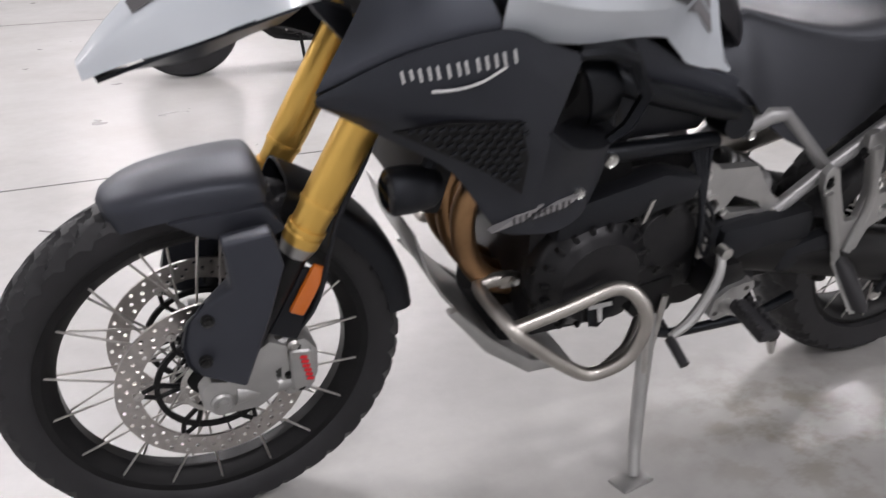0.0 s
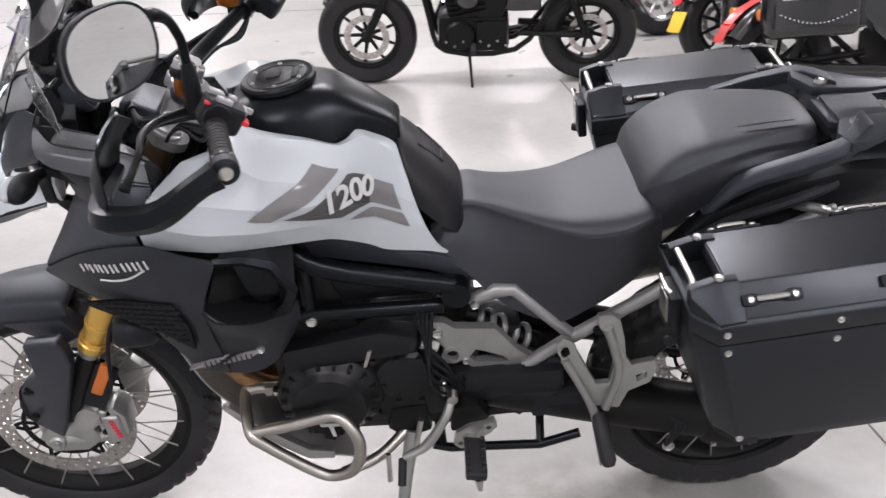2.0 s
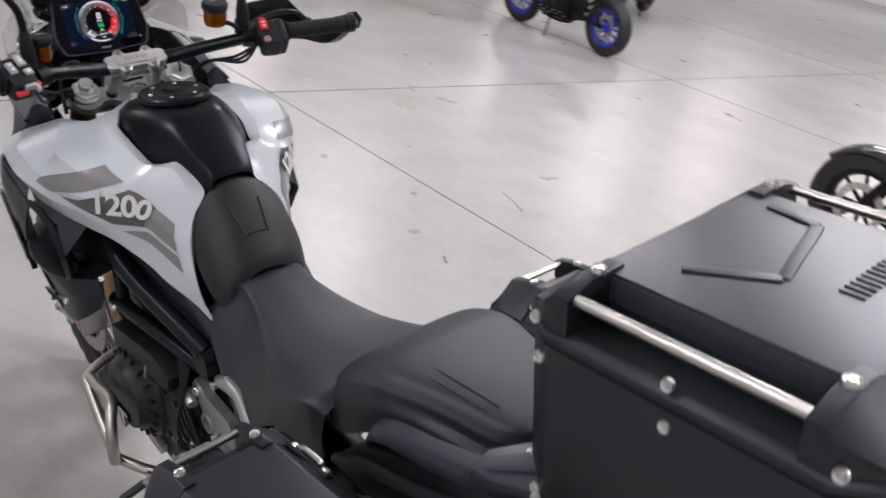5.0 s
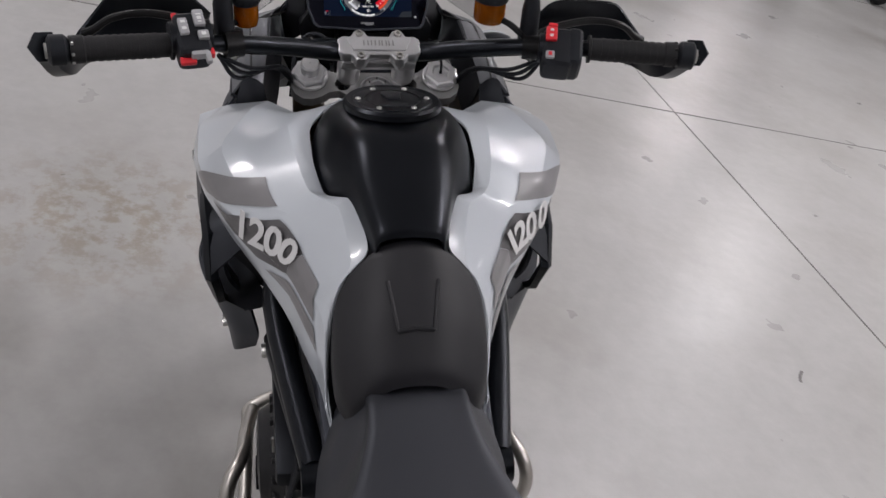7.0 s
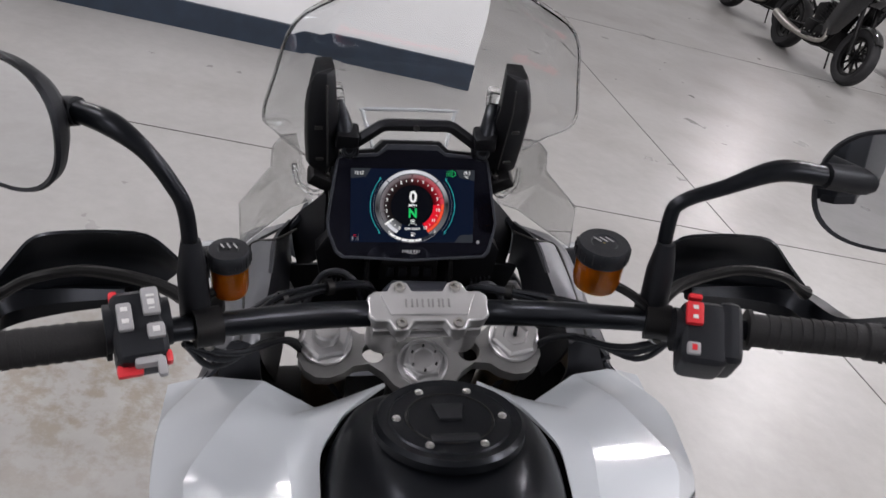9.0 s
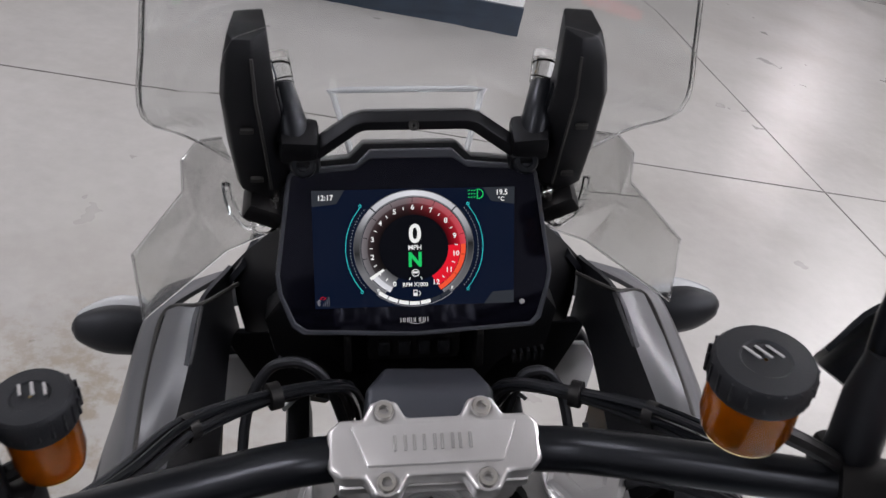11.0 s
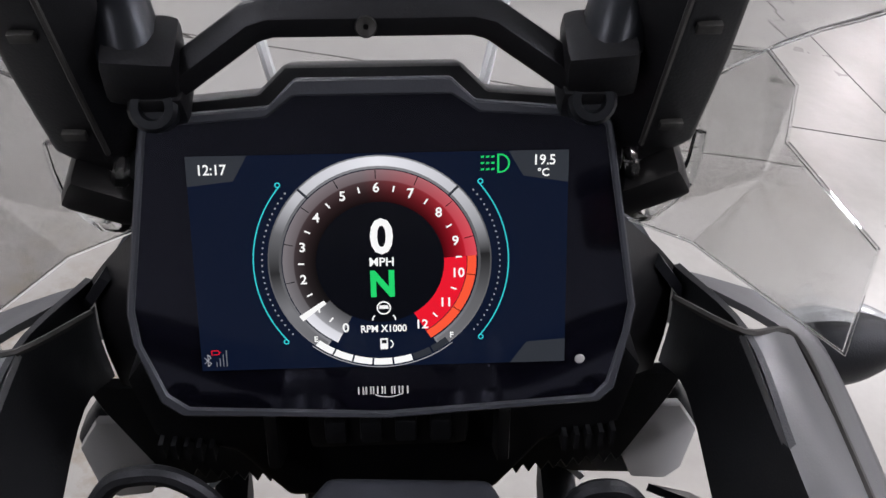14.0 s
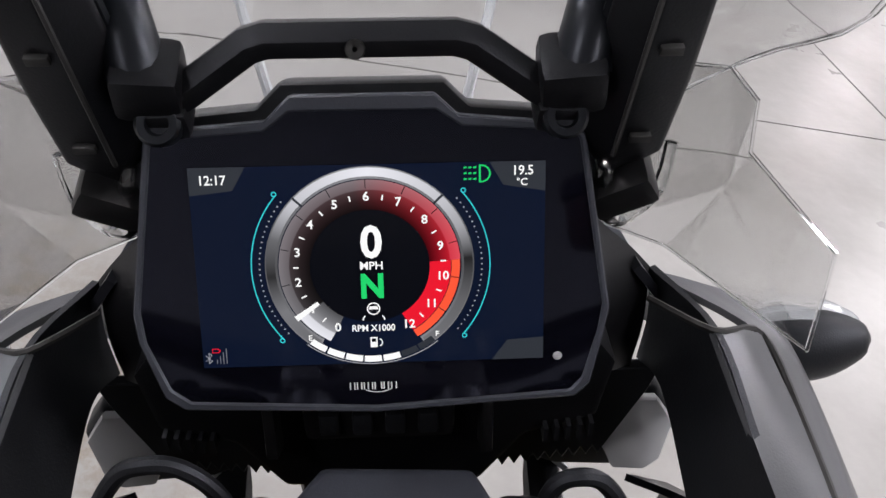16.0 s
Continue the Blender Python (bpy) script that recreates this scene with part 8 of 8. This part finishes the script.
for k in range(7):
    u = 0.010 - k * 0.021
    for du in (-0.0055, 0.0055):
        part("marking", prism([(u + du - 0.0025, 0.044), (u + du + 0.0025, 0.044), (u + du + 0.0025, 0.068), (u + du - 0.0025, 0.068)], -0.001, 0.002, 0.0005, plane="xy"), CASEBLACK, tb)
# Pale metal strip stands in for the reflection along the case's bottom bevel.
part("bevel_glint", box((0.183, 0.0, -0.275), (0.012, 0.32, 0.012), 0.003), CASTALU, tb, "pale strip standing for the glint on the case's bottom bevel")
part("case_reflector", box((0.1905, -0.035, -0.275), (0.004, 0.05, 0.012), 0.001), REDLENS, tb)
part("charge_lead", tube([(-0.17, 0.30, 0.80), (-0.21, 0.31, 0.775), (-0.255, 0.32, 0.772), (-0.275, 0.325, 0.768)], 0.003, 8, 4), PLASTIC, bike, "loose black charging lead")
part("lead_plug", tube([(-0.268, 0.323, 0.769), (-0.285, 0.328, 0.764), (-0.292, 0.33, 0.762), (-0.31, 0.335, 0.757)], [0.006, 0.010, 0.007, 0.005], 10), PLASTIC, bike)

# ---- the other motorcycles in the hall ----
def plain_wheel(parent, c, r, hw, rim_r, arms, rim_mat, disc):
    part("tyre", tyre_bm(c, r, hw, 22, 0.003, rim_r + 0.004), RUBBER, parent)
    y = hw * 0.7
    w = part("rim", lathe([(rim_r + 0.008, -y), (rim_r - 0.012, -y * 0.9), (rim_r - 0.02, 0), (rim_r - 0.012, y * 0.9), (rim_r + 0.008, y), (rim_r - 0.028, y * 0.6), (rim_r - 0.032, 0), (rim_r - 0.028, -y * 0.6)], c, (0, 1, 0), 40, ring=True), rim_mat, parent)
    part("hub", lathe([(0.01, -0.06), (0.045, -0.05), (0.04, 0.05), (0.01, 0.06)], c, (0, 1, 0), 16), rim_mat, w)
    for i in range(arms):
        a = i * math.tau / arms
        part("wheel_arm", tube([c + Vector((0.03 * math.cos(a), 0, 0.03 * math.sin(a))), c + Vector(((rim_r - 0.02) * math.cos(a), 0, (rim_r - 0.02) * math.sin(a)))], [0.014, 0.010], 8), rim_mat, w)
    if disc:
        m = Matrix.Translation(c + Vector((0, 0.055, 0))) @ pose(0, 0, 0, 90, 0, 0)
        part("brake_disc", plate(circle2(disc, 48), [circle2(disc * 0.72, 40)] + holes_ring(disc * 0.92, 18, 0.005, 0) + holes_ring(disc * 0.8, 18, 0.005, 0.15), 0.005, m), DISC, w)


def street_bike(label, m, paint, rim_mat=None, style="cruiser", wb=1.5, fr=0.33, group="parked bikes", forkmat=None, bags=False, strip=None):
    t = thing("parked_motorcycle", label, "motorcycle", group, m)
    rm = rim_mat or DEEP
    F, R = Vector((wb, 0, fr)), Vector((0, 0, fr - 0.01))
    hwf, hwr = (0.06, 0.075)
    plain_wheel(t, F, fr, hwf, fr * 0.66, 9 if style == "cruiser" else 10, rm, 0.15)
    plain_wheel(t, R, fr - 0.01, hwr, fr * 0.62, 9 if style == "cruiser" else 10, rm, 0.13)
    rake = 0.55 if style == "cruiser" else 0.42
    for s in (1, -1):
        part("fork_leg", tube([F + Vector((0, s * 0.09, 0)), F + Vector((-rake * 0.4, s * 0.09, 0.4)), F + Vector((-rake * 0.62, s * 0.09, 0.62))], [0.027, 0.024, 0.024], 12), forkmat or DEEP, t)
    hx, hz = wb - rake * 0.62, fr + 0.64
    part("handlebar", tube([(hx - 0.16, 0.38, hz + 0.10), (hx - 0.06, 0.28, hz + 0.12), (hx, 0.10, hz + 0.06), (hx, -0.10, hz + 0.06), (hx - 0.06, -0.28, hz + 0.12), (hx - 0.16, -0.38, hz + 0.10)], 0.013, 10, 4), DEEP, t)
    for s in (1, -1):
        part("mirror", lathe([(0.001, 0.01), (0.05, 0.008), (0.055, 0), (0.04, -0.015), (0.001, -0.02)], (hx - 0.02, s * 0.36, hz + 0.26), (-1, 0, 0), 16), DEEP, t)
        part("mirror_stem", tube([(hx - 0.08, s * 0.28, hz + 0.11), (hx - 0.02, s * 0.34, hz + 0.24)], 0.006, 8), DEEP, t)
    rows = []
    for a, w in ((40, 0.05), (65, 0.065), (90, 0.07), (115, 0.068), (135, 0.06)):
        q = radians(a)
        f_ = lambda rr, y: F + Vector((rr * math.cos(q), y, rr * math.sin(q)))
        rows.append([f_(fr - 0.01, -w), f_(fr + 0.02, -w * 0.8), f_(fr + 0.03, 0), f_(fr + 0.02, w * 0.8), f_(fr - 0.01, w)])
    part("front_mudguard", sheet(rows, 3, 3, 0.004, (0, 0, -1)), paint if style != "cruiser" else BLACKPAINT, t)
    ex = wb * 0.5
    part("engine", join(box((ex + 0.02, 0, 0.36), (0.46, 0.28, 0.24), 0.04), box((ex + 0.10, 0, 0.58), (0.20, 0.26, 0.26), 0.03, pose(0, 0, 0, 0, 12, 0)), box((ex - 0.10, 0, 0.56), (0.2, 0.26, 0.24), 0.03, pose(0, 0, 0, 0, -18, 0))), DEEP, t, "black engine block")
    for k in range(7):
        part("cooling_fin", box((ex + 0.06 + 0.01 * k * 0.3, 0, 0.50 + k * 0.032), (0.25, 0.30, 0.008), 0.002, pose(0, 0, 0, 0, 12, 0)), DEEP, t)
    for s in (1, -1):
        part("engine_cover", lathe([(0.10, -0.02), (0.10, 0.01), (0.085, 0.03), (0.001, 0.035)], (ex + 0.10, s * 0.14, 0.36), (0, s, 0), 24), DEEP, t)
        part("engine_cover", box((ex - 0.10, s * 0.15, 0.38), (0.2, 0.05, 0.15), 0.02), DEEP, t)
        for k in range(8):
            bolt((ex - 0.19 + 0.055 * k, s * 0.178, 0.30 + 0.03 * (k % 2)), (0, s, 0), 0.008, t, BOLT)
        part("footpeg", tube([(ex + 0.02, s * 0.15, 0.30), (ex + 0.02, s * 0.29, 0.29)], 0.018, 10), RUBBER, t)
        part("frame_rail", tube([(hx, s * 0.05, hz - 0.05), (ex + 0.30, s * 0.10, 0.45), (ex + 0.2, s * 0.12, 0.25), (ex - 0.25, s * 0.12, 0.25), (0.25, s * 0.10, 0.48), (0.0, s * 0.11, 0.62)], 0.018, 8, 3), DEEP, t)
        part("rear_shock", tube([(0.02, s * 0.13, 0.34), (0.14, s * 0.13, 0.62)], 0.022, 10), DEEP, t)
        part("swing_arm", tube([(0.0, s * 0.11, fr), (0.45, s * 0.11, 0.36)], 0.022, 8), DEEP, t)
    part("exhaust", tube([(ex + 0.22, -0.15, 0.50), (ex + 0.26, -0.17, 0.32), (ex, -0.19, 0.26), (0.25, -0.2, 0.28), (-0.1, -0.2, 0.34)], [0.025, 0.025, 0.028, 0.045, 0.045], 12, 4), BLACKPAINT if style == "cruiser" else STAINLESS, t)
    part("side_stand", tube([(ex + 0.05, 0.13, 0.26), (ex + 0.03, 0.22, 0.02), (ex + 0.08, 0.24, 0.01)], 0.011, 8), DEEP, t)
    zt = 0.92 if style == "cruiser" else 1.0
    def skin_s(rows, nm, mt, lab=""):
        net = []
        for x, half in rows:
            net.append([(x, -y, z) for y, z in half[:0:-1]] + [(x, y, z) for y, z in half])
        return part(nm, sheet(net, 4, 4, 0.004, (0, 0, -1)), mt, t, lab)
    skin_s([(hx - 0.02, [(0, zt - 0.06), (0.05, zt - 0.08), (0.06, zt - 0.16)]), (hx - 0.14, [(0, zt), (0.11, zt - 0.04), (0.13, zt - 0.2)]), (hx - 0.30, [(0, zt - 0.01), (0.12, zt - 0.06), (0.13, zt - 0.2)]), (hx - 0.46, [(0, zt - 0.12), (0.06, zt - 0.14), (0.08, zt - 0.22)])], "fuel_tank", paint, "painted fuel tank")
    skin_s([(hx - 0.42, [(0, zt - 0.17), (0.08, zt - 0.18), (0.09, zt - 0.26)]), (hx - 0.60, [(0, zt - 0.20), (0.14, zt - 0.22), (0.14, zt - 0.29)]), (hx - 0.80, [(0, zt - 0.14), (0.13, zt - 0.15), (0.13, zt - 0.24)]), (0.0, [(0, zt - 0.10), (0.08, zt - 0.11), (0.08, zt - 0.18)])], "seat", VINYL, "black seat")
    if style == "cruiser":
        rows = []
        for a, w in ((60, 0.08), (90, 0.095), (120, 0.095), (150, 0.09)):
            q = radians(a)
            f_ = lambda rr, y: R + Vector((rr * math.cos(q), y, rr * math.sin(q)))
            rows.append([f_(fr - 0.03, -w), f_(fr + 0.02, -w * 0.8), f_(fr + 0.035, 0), f_(fr + 0.02, w * 0.8), f_(fr - 0.03, w)])
        part("rear_mudguard", sheet(rows, 4, 3, 0.004, (0, 0, -1)), paint, t)
        if bags:
            for s in (1, -1):
                bg = part("saddlebag", join(box((0.06, s * 0.22, 0.60), (0.52, 0.15, 0.25), 0.06, None, 4), box((0.08, s * 0.22, 0.71), (0.46, 0.17, 0.08), 0.035, None, 3)), BLACKPAINT, t, "black saddlebag with studs")
                part("bag_trim", box((0.05, s * 0.306, 0.68), (0.40, 0.006, 0.018), 0.004), CHROME, bg)
                for k in range(18):
                    bolt((-0.15 + 0.024 * k, s * 0.298, 0.60 - 0.05 * math.sin(k * math.pi / 17)), (0, s, 0), 0.006, bg, CHROME)
        if strip:
            part("tail_stripe", sheet([[R + Vector(((fr + 0.042) * math.cos(q), y, (fr + 0.042) * math.sin(q))) for y in (-0.05, 0, 0.05)] for q in (1.9, 2.2, 2.5, 2.75)], 3, 3, 0.003, (0, 0, -1)), strip, t)
            pm = part("plate", box((-0.34, 0, fr + 0.02), (0.004, 0.18, 0.14), 0.001, pose(0, 0, 0, 0, 24, 0)), YELLOW, t, "yellow number plate")
        part("headlamp", lathe([(0.001, 0.075), (0.06, 0.07), (0.085, 0.05), (0.085, 0.02), (0.06, -0.05), (0.001, -0.08)], (hx + 0.12, 0, hz - 0.04), (1, 0, 0), 24), BLACKPAINT, t)
        part("tail_lamp", box((-0.27, 0, fr + 0.20), (0.05, 0.10, 0.06), 0.015), REDLENS, t)
        for s in (1, -1):
            part("turn_signal", lathe([(0.001, 0.03), (0.03, 0.02), (0.03, -0.02), (0.001, -0.03)], (-0.17, s * 0.15, fr + 0.27), (1, 0, 0), 14), ORANGE, t)
            part("air_box", lathe([(0.001, 0.03), (0.07, 0.025), (0.09, 0.0), (0.09, -0.04)], (ex + 0.05, s * 0.16, 0.62), (0, s, 0), 24), BLACKPAINT, t)
            part("side_cover", box((0.42, s * 0.13, 0.60), (0.22, 0.05, 0.18), 0.03), BLACKPAINT, t)
    else:
        for s in (1, -1):
            part("side_fairing", sheet([[(hx + 0.14, s * 0.10, zt + 0.03), (hx + 0.0, s * 0.17, zt - 0.03), (hx - 0.2, s * 0.17, zt - 0.12)], [(hx + 0.16, s * 0.14, zt - 0.18), (hx - 0.02, s * 0.2, zt - 0.24), (hx - 0.24, s * 0.19, zt - 0.3)], [(hx - 0.02, s * 0.15, 0.45), (hx - 0.12, s * 0.18, 0.38), (hx - 0.32, s * 0.16, 0.36)]], 4, 4, 0.004, (0, -s, 0)), paint, t, "painted side fairing")
        part("nose", sheet([[(hx + 0.14, -0.11, zt + 0.03), (hx + 0.2, 0, zt + 0.06), (hx + 0.14, 0.11, zt + 0.03)], [(hx + 0.24, -0.08, zt - 0.06), (hx + 0.3, 0, zt - 0.06), (hx + 0.24, 0.08, zt - 0.06)], [(hx + 0.16, -0.13, zt - 0.18), (hx + 0.24, 0, zt - 0.17), (hx + 0.16, 0.13, zt - 0.18)]], 4, 4, 0.004, (-1, 0, 0)), paint, t)
        part("fly_screen", sheet([[(hx + 0.19, -0.08, zt + 0.05), (hx + 0.22, 0, zt + 0.06), (hx + 0.19, 0.08, zt + 0.05)], [(hx + 0.04, -0.08, zt + 0.17), (hx + 0.06, 0, zt + 0.19), (hx + 0.04, 0.08, zt + 0.17)]], 3, 3, 0.003, (-1, 0, 0)), SMOKE, t)
        skin_s([(0.35, [(0, zt - 0.1), (0.1, zt - 0.13), (0.12, zt - 0.22)]), (0.05, [(0, zt - 0.02), (0.09, zt - 0.05), (0.1, zt - 0.12)]), (-0.2, [(0, zt + 0.03), (0.04, zt + 0.01), (0.05, zt - 0.04)])], "tail_fairing", paint)
        part("tail_lamp", box((-0.2, 0, zt), (0.03, 0.08, 0.03), 0.008), REDLENS, t)
    return t


def parked(front, rear, lean=8):
    """A pose from the two wheels' places on the floor, leaning to the bike's left."""
    f, r = Vector(front), Vector(rear)
    a = math.degrees(math.atan2(f.y - r.y, f.x - r.x))
    return Matrix.Translation((r.x, r.y, 0)) @ pose(0, 0, 0, 0, 0, a) @ pose(0, 0, 0, -lean, 0, 0)


street_bike("black cruiser with cast wheels parked on the concrete", parked((1.02, -4.17), (-0.43, -4.05)), BLACKPAINT, wb=1.45)
street_bike("black touring bike with saddlebags and a yellow plate", parked((-2.86, -3.10), (-1.27, -2.88)), BLACKPAINT, wb=1.6, bags=True, strip=REDPAINT)
street_bike("black cruiser with studded saddlebags parked in a row", parked((-2.92, -4.3), (-1.36, -4.02)), BLACKPAINT, wb=1.58, bags=True, strip=REDLENS)
street_bike("black cruiser with chrome parts parked in a row", parked((-2.78, -5.5), (-1.25, -5.25)), BLACKPAINT, CHROME, wb=1.55)
street_bike("dark cruiser parked at the back of the row", parked((-2.75, -6.6), (-1.2, -6.35)), BLACKPAINT, wb=1.55)
street_bike("blue sport bike with white panels parked in a row", parked((6.444, -7.10), (5.05, -6.95)), BLUEPAINT, BLUEPAINT, "sport", wb=1.42, fr=0.31)
for k, (f, r, p, rm, fm, lab) in enumerate((
        ((8.9, -6.95), (10.1, -7.3), BLACKPAINT, None, None, "black naked bike parked in the far row"),
        ((8.75, -7.8), (9.95, -8.2), BLACKPAINT, None, GOLD, "black bike with gold forks parked in the far row"),
        ((8.65, -8.65), (9.85, -9.1), BLACKPAINT, None, None, "dark bike parked in the far row"),
        ((8.75, -9.7), (9.9, -10.2), REDPAINT, None, None, "red and white sport bike parked in the far row"),
        ((7.9, -9.9), (8.6, -11.0), WHITEPAINT, None, None, "white sport bike parked behind the row"),
        ((7.0, -9.6), (7.4, -10.9), BLACKPAINT, None, None, "black bike parked behind the row"),
        ((8.79, -5.69), (10.17, -5.68), BLACKPAINT, None, None, "black naked bike parked beside its row"),
        ((11.0, -6.15), (12.3, -5.95), BLACKPAINT, None, None, "black naked bike parked at the end of the row"))):
    street_bike(lab, parked(f, r), p, rm, "sport", wb=(Vector(f) - Vector(r)).length, fr=0.31, group="far parked bikes", forkmat=fm)
